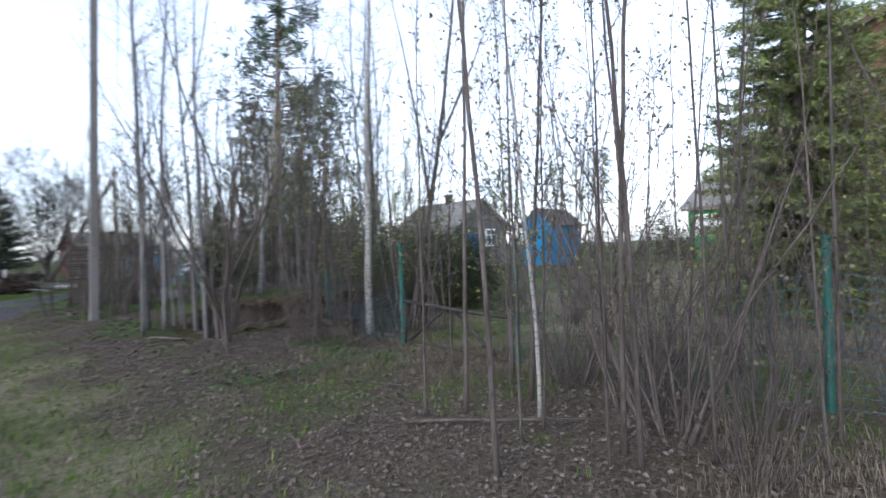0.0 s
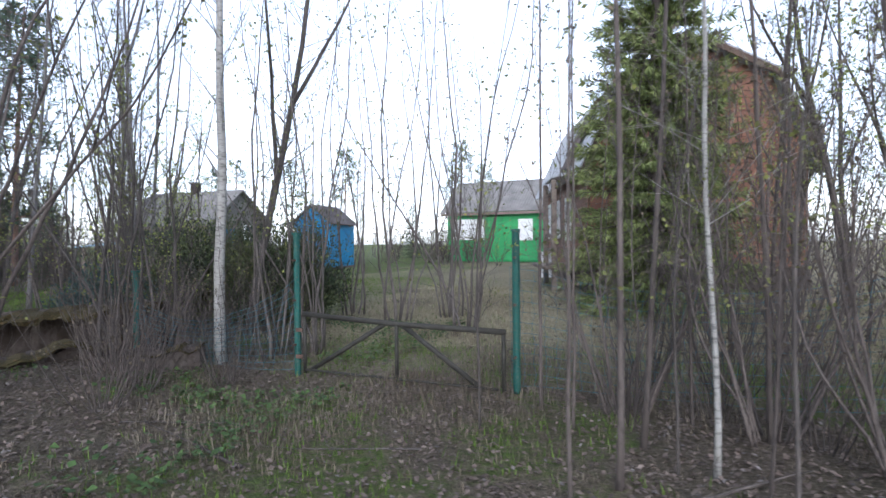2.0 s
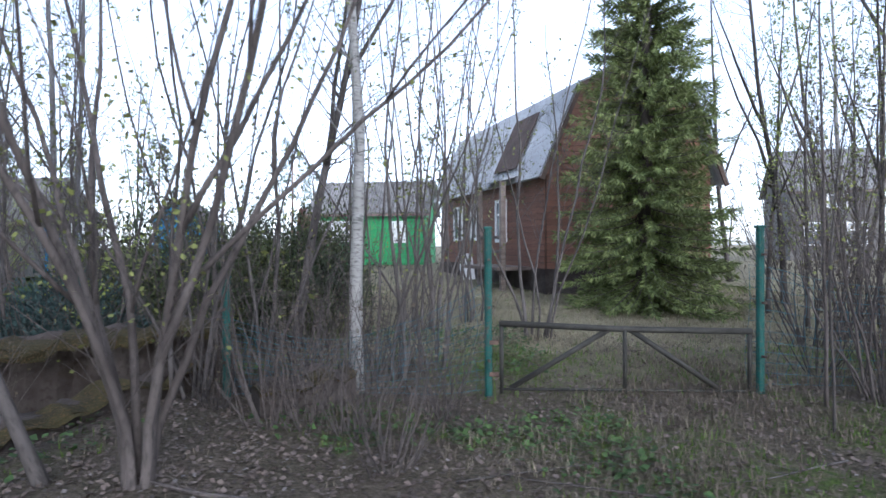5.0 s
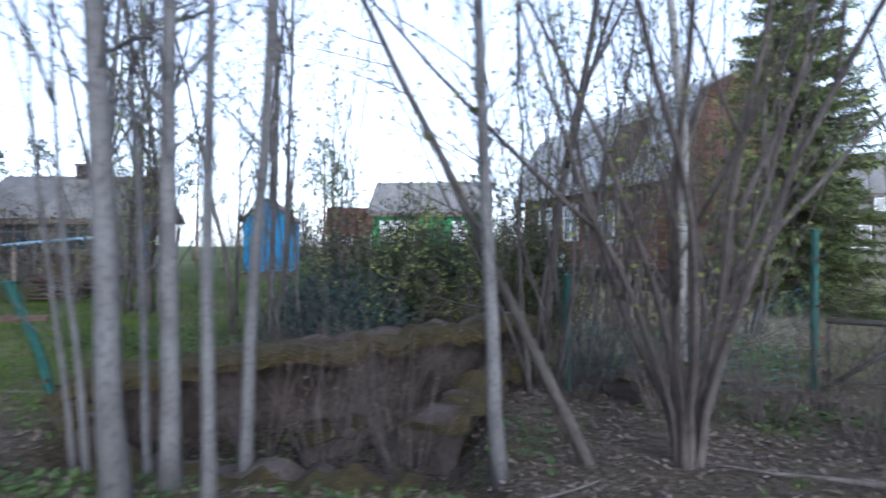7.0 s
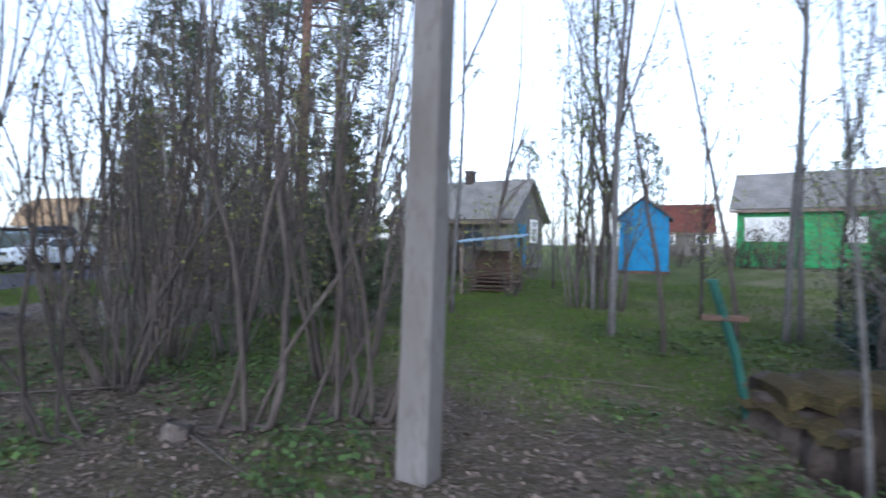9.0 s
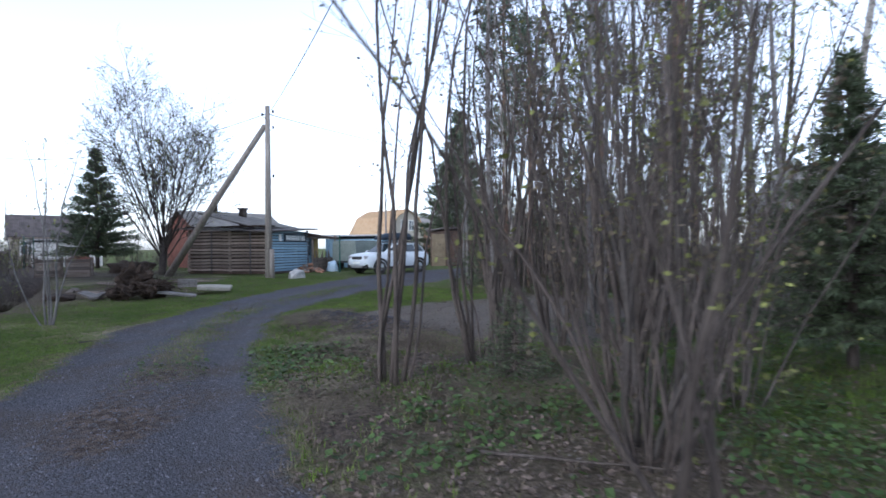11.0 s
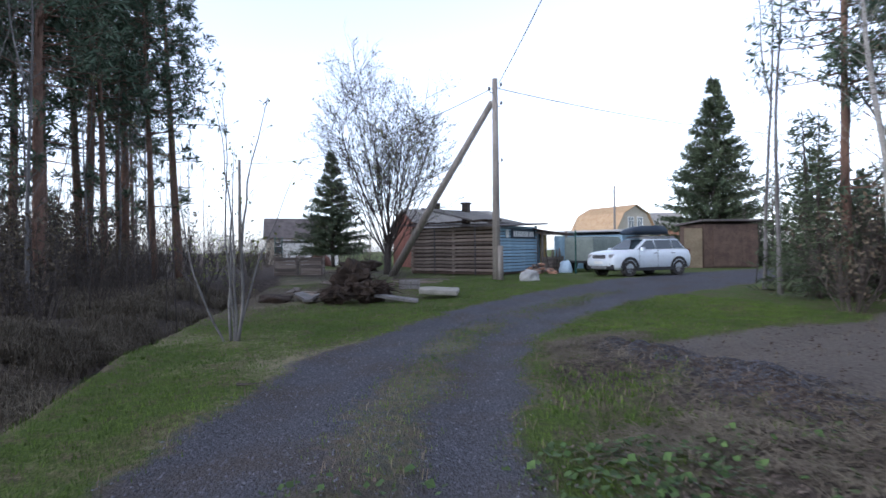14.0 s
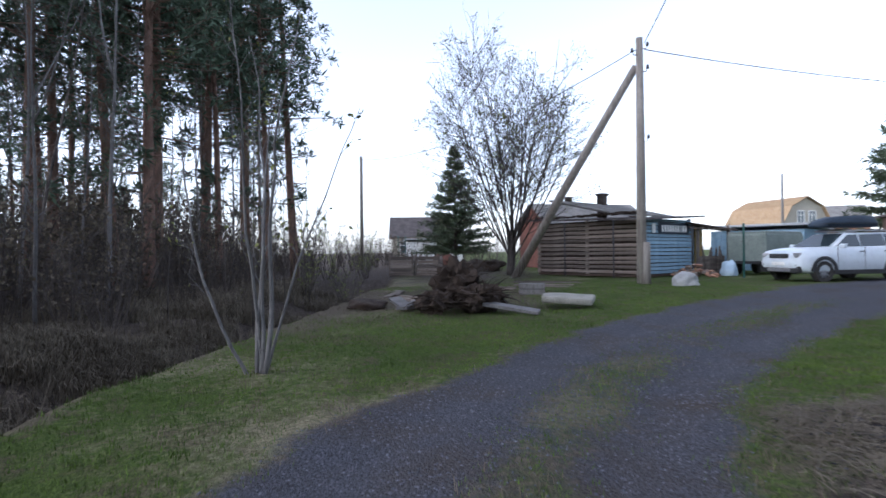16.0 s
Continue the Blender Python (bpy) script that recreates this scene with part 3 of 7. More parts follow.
def slim_tree(seed, height, r, wood, foliage, first=0.3, count=36, leaves=2, leaf_size=0.04, label="", name="tree", branch=0.17, spread=48, forks=0, sub=4, fine=0.0025):
    """One straight stem with short rising branches."""
    rng, W, L = random.Random(seed), ([], []), ([], [])
    pts, rads = wander(rng, Vector((0, 0, -0.15)), Vector((rng.uniform(-0.05, 0.05), rng.uniform(-0.05, 0.05), 1)), height, r, 0.03, 0.015, 14, 0.12)
    rads[0] *= 1.25
    tube(*W, pts, rads, 8)
    twiggy(rng, W, L, pts, r, first, count, height * branch, spread, leaves, leaf_size, sub, fine)
    for _ in range(forks):
        p, d = at_share(pts, rng.uniform(0.25, 0.6))
        fp, fr = wander(rng, p, aside(rng, d, 24), height * rng.uniform(0.3, 0.5), r * 0.55, 0.05, 0.08, 8)
        tube(*W, fp, fr, 6)
        twiggy(rng, W, L, fp, r * 0.5, 0.15, 14, height * branch * 0.8, 42, leaves, leaf_size, sub, fine)
    return plant(name, label, "tree", W, L, wood, foliage, "slim trees")


def crown_tree(seed, height, r, label, limbs=30, fork=0.16, leaves=2):
    """A broad bare garden tree whose limbs part low down into a round crown."""
    rng, W, L = random.Random(seed), ([], []), ([], [])
    base, br = wander(rng, Vector((0, 0, -0.1)), UP, height * fork, r, 0.02, 0, 4, 0.8)
    tube(*W, base, br, 8)
    for i in range(limbs):
        p, _ = at_share(base, rng.uniform(0.3, 1))
        a = 2 * math.pi * i / limbs + rng.uniform(-0.3, 0.3)
        d = (UP + Vector((math.cos(a), math.sin(a), 0)) * rng.uniform(0.04, 0.8)).normalized()
        ln = height * rng.uniform(0.7, 0.88) * (0.5 + 0.5 * d.z ** 3)
        pts, rads = wander(rng, p, d, ln, r * 0.19, 0.06, 0.035, 9)
        tube(*W, pts, rads, 5)
        for _ in range(12):
            t = rng.uniform(0.18, 0.95)
            q, e = at_share(pts, t)
            sp, sr = wander(rng, q, aside(rng, e, 52), ln * (1.05 - t) * 0.5 + 0.7, r * 0.085, 0.08, 0.05, 5)
            tube(*W, sp, sr, 3)
            twiggy(rng, W, L, sp, r * 0.06, 0.1, 9, ln * 0.15, 40, leaves, 0.075, 2, 0.0055)
    return plant("tree", label, "tree", W, L, M["bark_brown"], M["bud"])


def spruce_tree(seed, height, radius, needles, label, tiers=34, sprigs=26, bare=0.06, name="spruce_tree", droop=0.35, size=1.0, wide=0.1, full=False):
    """A cone of drooping boughs set with flat sprays of needles."""
    rng, W, L = random.Random(seed), ([], []), ([], [])
    pts, rads = wander(rng, Vector((0, 0, -0.15)), UP, height, height * 0.014 + 0.03, 0.006, 0.02, 10, 0.1)
    tube(*W, pts, rads, 8)
    for i in range(tiers):
        t = bare + (1 - bare) * i / tiers
        n = max(4, int(9 * (1 - t) + 4))
        for k in range(n):
            a = 2 * math.pi * (k + rng.uniform(-0.3, 0.3)) / n + i * 2.4
            ln = radius * ((1 - t ** 1.5) ** 1.3 if full else (1 - t) ** 0.8) * rng.uniform(0.65, 1.15) + 0.12
            p, _ = at_share(pts, min(t + rng.uniform(-0.025, 0.025), 0.99) if t > bare + 0.03 else t)
            out = Vector((math.cos(a), math.sin(a), 0))
            bp, br = wander(rng, p, (out + UP * (0.25 - droop * 1.6 * (1 - t))).normalized(), ln, 0.012 + 0.008 * ln, 0.04, 0.07 if size < 1.6 else 0.14, 5 if size < 1.6 else 2)
            tube(*W, bp, br, 3)
            for _ in range(int(2.3 * sprigs * (0.35 + ln / radius))):
                q, e = at_share(bp, rng.uniform(0.12, 1))
                g = (aside(rng, e, 45) - UP * rng.uniform(0, 0.5)).normalized()
                leaf(*L, q, g, rng.uniform(0.11, 0.27) * size, wide, rng)
    return plant(name, label, "tree", W, L, M["bark_brown"], needles)


def pine_tree(seed, height, r, label, crown=0.5, clumps=70, tufts=7, needles=10, big=1.1):
    """A tall bare trunk with spreading limbs and tufts of needles above."""
    rng, W, L = random.Random(seed), ([], []), ([], [])
    pts, rads = wander(rng, Vector((0, 0, -0.2)), UP, height, r, 0.012, 0.02, 12, 0.25)
    tube(*W, pts, rads, 9)
    for i in range(clumps):
        t = crown + (1 - crown) * (i / clumps) ** 0.9 if i > 10 else rng.uniform(0.22, crown)
        p, _ = at_share(pts, min(t, 0.99))
        a = rng.uniform(0, 2 * math.pi)
        ln = (3.3 * (1.12 - t) ** 0.6 if i > 10 else 1.3) * rng.uniform(0.5, 1.15)
        bp, br = wander(rng, p, Vector((math.cos(a), math.sin(a), rng.uniform(-0.15, 0.35))).normalized(), ln, 0.032, 0.1, 0.03, 5 if tufts > 5 else 2)
        tube(*W, bp, br, 4 if tufts > 5 else 3)
        if i <= 10 and rng.random() < 0.7:
            continue
        for _ in range(tufts):
            q, e = at_share(bp, rng.uniform(0.35, 1))
            s = aside(rng, e, 50)
            tp, tr = wander(rng, q, s, ln * rng.uniform(0.15, 0.4), 0.008, 0.15, 0.15, 2)
            tube(*W, tp, tr, 3)
            for _ in range(needles):
                c, g = at_share(tp, rng.uniform(0.25, 1))
                leaf(*L, c, (aside(rng, g, 60) + UP * 0.1).normalized(), rng.uniform(0.14, 0.28) * big, 0.1, rng)
    return plant("pine_tree", label, "tree", W, L, M["pine_bark"], M["pine"], "pines")


def put(proto, x, y, turn=0.0, size=1.0, lean=0.0, label="", group=""):
    m = pose(x, y, gz(x, y), 0, lean, turn)
    ob = copy_thing(proto, m)
    ob.scale = (size, size, size)
    return tagged(ob, label, group=group)


BRUSH = {}


def strew(kind, x, y, turn, size):
    """Notes a plant that stays joined with its like."""
    BRUSH.setdefault(kind, []).append(Matrix.Translation((x, y, gz(x, y))) @ Matrix.Rotation(radians(turn), 4, "Z") @ Matrix.Scale(size, 4))


def build_brush(name, kind, label, category):
    """Joins the noted plants of one kind into one mesh with the prototype's materials."""
    verts, faces, slots, count = [], [], [], 0
    kids = [c for c in P[kind].children]
    for m in BRUSH.get(kind, []):
        r = np.array(m)
        for slot, c in enumerate(kids):
            co = np.empty(len(c.data.vertices) * 3)
            c.data.vertices.foreach_get("co", co)
            verts.append(co.reshape(-1, 3) @ r[:3, :3].T + r[:3, 3])
            for p in c.data.polygons:
                faces.append([v + count for v in p.vertices])
                slots.append(slot)
            count += len(c.data.vertices)
    me = bpy.data.meshes.new(name)
    me.from_pydata(np.concatenate(verts).tolist(), [], faces)
    for c in kids:
        me.materials.append(c.data.materials[0])
    me.polygons.foreach_set("material_index", slots)
    tagged(new(name, me), label, category, kind="stuff")

# ---- buildings ----


def window(parent, x, y, z, w, h, rz=0, frame_mat="white", bars=1, deep=0.08, pane="glass"):
    """A window set on a wall, facing local -y: frame pieces, bars and glass."""
    m = pose(x, y, z, 0, 0, rz)
    ob = part("window", box(w, 0.03, h), M[pane], parent)
    ob.matrix_basis = m
    t = 0.09
    for sx, sz, px, pz in ((w + 2 * t, t, 0, h / 2 + t / 2), (w + 2 * t, t, 0, -h / 2 - t / 2), (t, h, -w / 2 - t / 2, 0), (t, h, w / 2 + t / 2, 0)):
        part("window_frame", box(sx, deep, sz, px, -0.02, pz, bevel=0.008), M[frame_mat], ob)
    for i in range(bars):
        part("glazing_bar", box(0.05, 0.05, h, w * ((i + 1) / (bars + 1) - 0.5), -0.02, 0), M[frame_mat], ob)
    part("glazing_bar", box(w, 0.05, 0.05, 0, -0.02, h * 0.18), M[frame_mat], ob)
    return ob


def boards(parent, width, height, step, material, m, gap=0.012, thick=0.03, clip=None):
    """Horizontal boards on a wall in the plane of m (x along, z up, -y outwards)."""
    rows = int(height / step)
    meshes = {}
    for i in range(rows):
        z = (i + 0.5) * step
        x0, x1 = clip(z) if clip else (0, width)
        if x1 - x0 < 0.15:
            continue
        key = (round(x0, 3), round(x1, 3))
        if key not in meshes:
            bm = box(x1 - x0, thick, step - gap, (x0 + x1) / 2, -thick / 2, 0, rx=-3)
            meshes[key] = part("board", bm, material, parent)
            meshes[key].matrix_basis = m @ pose(0, 0, z)
        else:
            ob = new("board", meshes[key].data)
            ob.parent = parent
            ob.matrix_basis = m @ pose(0, 0, z)


def slope(width, length, thick, corrugated, material, parent, name="roof", amp=0.02):
    """One roof slope: x along the eave, y up the slope, wavy across if corrugated."""
    n = int(width / 0.075) if corrugated else 1
    V, F = [], []
    for i in range(n + 1):
        x = width * i / n
        dz = amp * math.sin(i * math.pi / 1.0 + 0.5 * math.pi) if corrugated else 0
        V += [(x, 0, dz), (x, length, dz), (x, length, dz - thick), (x, 0, dz - thick)]
    for i in range(n):
        a, b = i * 4, i * 4 + 4
        for k in range(4):
            F.append((a + k, a + (k + 1) % 4, b + (k + 1) % 4, b + k))
    F += [(0, 3, 2, 1), (n * 4, n * 4 + 1, n * 4 + 2, n * 4 + 3)]
    return from_data(name, V, F, material, parent)


def gambrel_house():
    h = thing("house", 4.75, 14.8, 0.15, 15.5, "brown boarded two-storey summer house with grey gambrel roof", "house")
    w, d = 5.3, 8.0
    part("wall", prism([(0, -0.3), (w, -0.3), (w, 3.3), (w - 0.85, 5.35), (w / 2, 6.15), (0.85, 5.35), (0, 3.3)], d), M["brown_dark"], h)
    part("base", box(w + 0.06, d + 0.06, 0.9, w / 2, d / 2, 0.2), M["ruin"], h, "low grey concrete base")

    def edge(z):
        if z < 3.3:
            return 0.02, w - 0.02
        if z < 5.35:
            s = (z - 3.3) / 2.05 * 0.85
            return s + 0.03, w - s - 0.03
        s = 0.85 + (z - 5.35) / 0.8 * (w / 2 - 0.85)
        return s + 0.03, w - s - 0.03

    boards(h, w, 5.4, 0.16, M["brown_wall"], pose(0, -0.004, 0.66), clip=lambda z: edge(z + 0.66))
    boards(h, d, 2.6, 0.16, M["brown_wall"], pose(-0.004, d, 0.66, 0, 0, -90))
    for side in (0, 1):
        x = -0.35 if side == 0 else w + 0.35
        for a, b in ((Vector((x, 0, 2.95)), Vector((0.8 if side == 0 else w - 0.8, 0, 5.4))), (Vector((0.8 if side == 0 else w - 0.8, 0, 5.4)), Vector((w / 2, 0, 6.28)))):
            run = b - a
            r = slope(d + 0.7, run.length, 0.05, True, M["tin"], h)
            ang = math.degrees(math.atan2(run.z, abs(run.x)))
            if side == 0:
                r.matrix_basis = Matrix.Translation((a.x, d + 0.35, a.z + 0.03)) @ pose(0, 0, 0, 0, 0, -90) @ pose(0, 0, 0, ang, 0, 0)
            else:
                r.matrix_basis = Matrix.Translation((a.x, -0.35, a.z + 0.03)) @ pose(0, 0, 0, 0, 0, 90) @ pose(0, 0, 0, ang, 0, 0)
    for a, b in (((-0.3, 3.0), (0.82, 5.42)), ((0.82, 5.42), (w / 2, 6.3)), ((w / 2, 6.3), (w - 0.82, 5.42)), ((w - 0.82, 5.42), (w + 0.3, 3.0))):
        dx, dz = b[0] - a[0], b[1] - a[1]
        part("verge_board", box(math.hypot(dx, dz), 0.04, 0.16, (a[0] + b[0]) / 2, -0.33, (a[1] + b[1]) / 2 - 0.08, ry=-math.degrees(math.atan2(dz, dx))), M["brown_dark"], h)
    # a loggia on the roof slope, with a pale sill sheet and balcony posts
    # its shaded opening is painted as a flat dark sheet, not cut in
    loggia_shade = slope(1.5, 1.75, 0.02, False, M["brown_dark"], h, "loggia")
    loggia_shade.matrix_basis = Matrix.Translation((-0.27, 2.65, 3.4)) @ pose(0, 0, 0, 0, 0, -90) @ pose(0, 0, 0, 64.9, 0, 0)
    tagged(loggia_shade, "flat dark sheet painting the shaded loggia opening in the roof")
    part("loggia_sill", box(1.9, 0.7, 0.04, -0.42, 1.9, 3.12, rz=-90, rx=14), M["tin"], h, "pale sheet over the loggia sill")
    for y in (1.06, 2.74):
        part("loggia_cheek", box(0.06, 0.14, 1.85, 0.22, y, 4.2, ry=25), M["tin"], h)
    for y in (1.1, 2.7):
        part("post", box(0.14, 0.14, 3.0, -0.7, y, 1.5, bevel=0.01), M["old_wood"], h, "grey timber porch post")
    part("porch_deck", box(1.0, 2.4, 0.1, -0.55, 1.9, 0.65, bevel=0.01), M["old_wood"], h)
    for z in (1.1, 1.5):
        part("handrail", box(0.06, 1.7, 0.08, -0.7, 1.9, z), M["old_wood"], h)
    window(h, -0.03, 4.6, 2.05, 0.75, 1.05, -90)
    window(h, -0.03, 6.3, 2.05, 0.75, 1.05, -90)
    window(h, -0.03, 2.6, 2.0, 0.6, 1.1, -90)
    # snow hooks along the ridge
    for i in range(5):
        part("ridge_bracket", box(0.03, 0.12, 0.14, w / 2, 0.5 + i * 0.7, 6.38, rx=30), M["brown_dark"], h)


def ridge_house(x, y, z, rz, w, d, eave, top, wall, roof, label, windows=(), chimney=None, over=0.3, name="house", step=0.2, corr=True, hip=False, pane="glass", frames="white"):
    """A house with its eave side along local x, facing -y."""
    h = thing(name, x, y, z, rz, label, "house" if name == "house" else "shed")
    e = eave - 0.02
    bm = box(w, d, e, w / 2, d / 2, e / 2)
    part("wall", bm, M[wall], h)
    if not hip:
        for gx in (0.0, w - 0.1):
            g = part("gable", prism([(0, e), (d, e), (d / 2, top - 0.05)], 0.1), M[wall], h)
            g.matrix_basis = Matrix.Translation((gx + 0.1, 0, 0)) @ pose(0, 0, 0, 0, 0, 90)
    if step:
        boards(h, w, eave - 0.2, step, M[wall], pose(0, -0.004, 0.1))
    run = math.hypot(d / 2 + over, (top - eave) * (d / 2 + over) / (d / 2))
    ang = math.degrees(math.atan2(top - eave, d / 2))
    drop = (top - eave) / (d / 2) * over
    r = slope(w + 2 * over, run, 0.05, corr, M[roof], h)
    r.matrix_basis = pose(-over, -over, eave - drop + 0.04, ang, 0, 0)
    r = slope(w + 2 * over, run, 0.05, corr, M[roof], h)
    r.matrix_basis = Matrix.Translation((w + over, d + over, eave - drop + 0.04)) @ pose(0, 0, 0, 0, 0, 180) @ pose(0, 0, 0, ang, 0, 0)
    part("fascia", box(w + 2 * over, 0.04, 0.14, w / 2, -over + 0.02, eave - drop - 0.08), M["old_wood"], h)
    for wx, wz, ww, wh in windows:
        window(h, wx, -0.05, wz, ww, wh, 0, frames, 1, 0.08, pane)
    if chimney:
        c = part("chimney", box(0.36, 0.36, 0.8, chimney, d / 2, top + 0.05, bevel=0.02), M["ruin"], h, "sooty brick chimney")
        part("cap", box(0.46, 0.46, 0.08, chimney, d / 2, top + 0.47, bevel=0.02), M["concrete"], c)
    return h


gambrel_house()
ridge_house(-3.9, 30.5, 0.45, -9, 6.0, 4.4, 2.9, 4.55, "green_paint", "slate", "bright green boarded house with grey slate roof", ((1.3, 1.75, 1.7, 0.95), (4.6, 1.7, 0.6, 0.95)), pane="curtain")
plank_house = ridge_house(-17.2, 21.0, 0.4, -3, 5.2, 4.0, 2.15, 3.65, "grey_wall", "slate", "grey plank house with a low grey roof and blue end door", ((1.5, 1.35, 0.8, 0.9), (3.7, 1.35, 0.8, 0.9)), chimney=2.6, frames="grey_wall")
part("door", box(0.05, 0.8, 1.75, 5.23, 1.3, 0.95, bevel=0.01), M["blue_paint"], plank_house, "bright blue end door")
window(plank_house, 5.23, 2.7, 1.55, 0.6, 0.8, 90, "white")


def sheet_shelter(x, y, z, rz):
    """A tilted roofing sheet on four poles over stacked boards."""
    h = thing("shelter", x, y, z, rz, "low shelter with a tilted pale-blue sheet roof over stacked boards", "shelter")
    for px, py, ph in ((0.05, 0.05, 1.3), (1.4, 0.05, 1.42), (0.05, 1.1, 1.4), (1.4, 1.1, 1.5)):
        part("post", box(0.07, 0.07, ph + 0.2, px, py, ph / 2 - 0.1, bevel=0.008), M["old_wood"], h)
    r = slope(1.75, 1.45, 0.02, True, M["pale_blue"], h)
    r.matrix_basis = pose(-0.15, -0.12, 1.32, 4, -5, 0)
    rng = random.Random(31)
    for i in range(16):
        part("plank", box(rng.uniform(0.9, 1.4), 0.14, 0.04, 0.72 + rng.uniform(-0.1, 0.1), 0.35 + 0.2 * (i % 3), 0.06 + 0.055 * (i // 3) * 2, rz=rng.uniform(-6, 6), rx=rng.uniform(-4, 4)), M["old_wood" if i % 3 else "brown_dark"], h)
    part("back_board", box(1.35, 0.04, 1.0, 0.72, 1.1, 0.6), M["brown_dark"], h)


sheet_shelter(-11.15, 14.0, 0.12, 4)
ridge_house(-10.5, 60, 0.4, 5, 6, 5, 2.6, 5.2, "grey_wall", "red_roof", "distant house with red tiled roof", ((2, 1.8, 0.9, 1.1), (5, 1.8, 0.9, 1.1)), step=0)
ridge_house(24.0, 33, 0.4, -20, 4.8, 6, 4.4, 7.0, "grey_wall", "slate", "pale two-storey house behind the birches", ((1.2, 1.6, 0.9, 1.2), (3.4, 1.6, 0.9, 1.2), (2.4, 3.7, 0.9, 1.0)), step=0)


def blue_shed(x, y, z, rz):
    s = thing("garden_shed", x, y, z, rz, "narrow bright blue boarded garden shed with pitched roof", "shed")
    w, d = 1.7, 2.5
    part("wall", prism([(0, 0.1), (w, 0.1), (w, 2.05), (w / 2, 2.75), (0, 2.05)], d), M["blue_paint"], s)
    for i in range(12):
        bx = (i + 0.5) * w / 12
        top = 2.05 + 0.7 * (1 - abs(bx - w / 2) / (w / 2)) - 0.05
        part("board", box(w / 12 - 0.012, 0.025, top - 0.1, bx, -0.014, 0.1 + (top - 0.1) / 2), M["blue_paint"], s)
    part("sill_beam", box(w + 0.1, d + 0.1, 0.14, w / 2, d / 2, 0.05), M["brown_dark"], s)
    for a, b in ((-0.14, w / 2 + 0.02), (w + 0.14, w / 2 - 0.02)):
        z0, z1 = 2.05 - 0.112, 2.8
        part("roof", box(math.hypot(b - a, z1 - z0), d + 0.4, 0.05, (a + b) / 2, d / 2, (z0 + z1) / 2 + 0.03, ry=-math.degrees(math.atan2(z1 - z0, b - a)) if b > a else math.degrees(math.atan2(z1 - z0, a - b))), M["dark_roof"], s)
    dr = part("door", box(0.75, 0.05, 1.7, w / 2, -0.05, 1.0, bevel=0.008), M["blue_paint"], s)
    part("handle", box(0.03, 0.05, 0.14, w / 2 + 0.28, -0.1, 1.0), M["rust"], dr)


blue_shed(-8.1, 21.6, 0.36, 4)

# ---- posts, gate, pole ----


def fence_post(x, y, h, lean=(0, 0), label="worn teal-painted steel fence post"):
    p = thing("fence_post", x, y, gz(x, y), 0, label, "fence post", "fence posts")
    V, F = [], []
    tube(V, F, [Vector((0, 0, -0.3)), Vector((lean[0] / 2, lean[1] / 2, h / 2)), Vector((lean[0], lean[1], h))], [0.037, 0.037, 0.037], 10)
    from_data("shaft", V, F, M["teal"], p, smooth=False)
    part("cap", box(0.08, 0.08, 0.025, lean[0], lean[1], h, bevel=0.006), M["teal"], p)
    for z in (0.35, 0.85, 1.3):
        if z < h:
            part("wire_hook", box(0.02, 0.12, 0.02, lean[0] * z / h, lean[1] * z / h - 0.03, z), M["rust"], p)


fence_post(2.06, 5.95, 1.6)
fence_post(4.6, 5.75, 1.56)
fence_post(7.86, 5.95, 1.5)
fence_post(-0.42, 6.08, 1.15)
fence_post(-4.85, 5.44, 1.15, (-0.34, -0.2), "leaning teal steel post with a crossbar")
fence_post(11.0, 5.9, 1.5)
lean_bar = thing("post_crossbar", -5.1, 5.28, gz(-4.85, 5.44) + 0.86, 10, "short rusty bar wired to the leaning post", "bar")
part("bar", box(0.34, 0.04, 0.05, 0, 0, 0, bevel=0.008), M["rust"], lean_bar)


def gate():
    a, b = Vector((2.16, 5.91, 0)), Vector((4.5, 5.72, 0))
    g = thing("gate", a.x, a.y, 0, math.degrees(math.atan2(b.y - a.y, b.x - a.x)), "rusty pipe-frame gate with diagonal braces and missing mesh", "gate")
    w = (b - a).length
    rod("top_rail", [(0, 0, 0.68), (w * 0.5, 0.01, 0.62), (w, 0, 0.6)], 0.03, M["gate"], g)
    rod("bottom_rail", [(0, 0, 0.06), (w, 0, 0.04)], 0.014, M["gate"], g)
    for x, h in ((0.02, 0.68), (w - 0.02, 0.6), (w / 2, 0.62)):
        rod("upright", [(x, 0, 0.02), (x, 0, h)], 0.02, M["gate"], g)
    rod("brace", [(0.1, 0.02, 0.06), (w * 0.44, 0.02, 0.62)], 0.026, M["gate"], g)
    rod("brace", [(w - 0.3, 0.02, 0.06), (w * 0.52, 0.02, 0.62)], 0.026, M["gate"], g)
    for z in (0.2, 0.5):
        part("hinge", box(0.09, 0.03, 0.04, -0.05, 0, z), M["rust"], g)


gate()


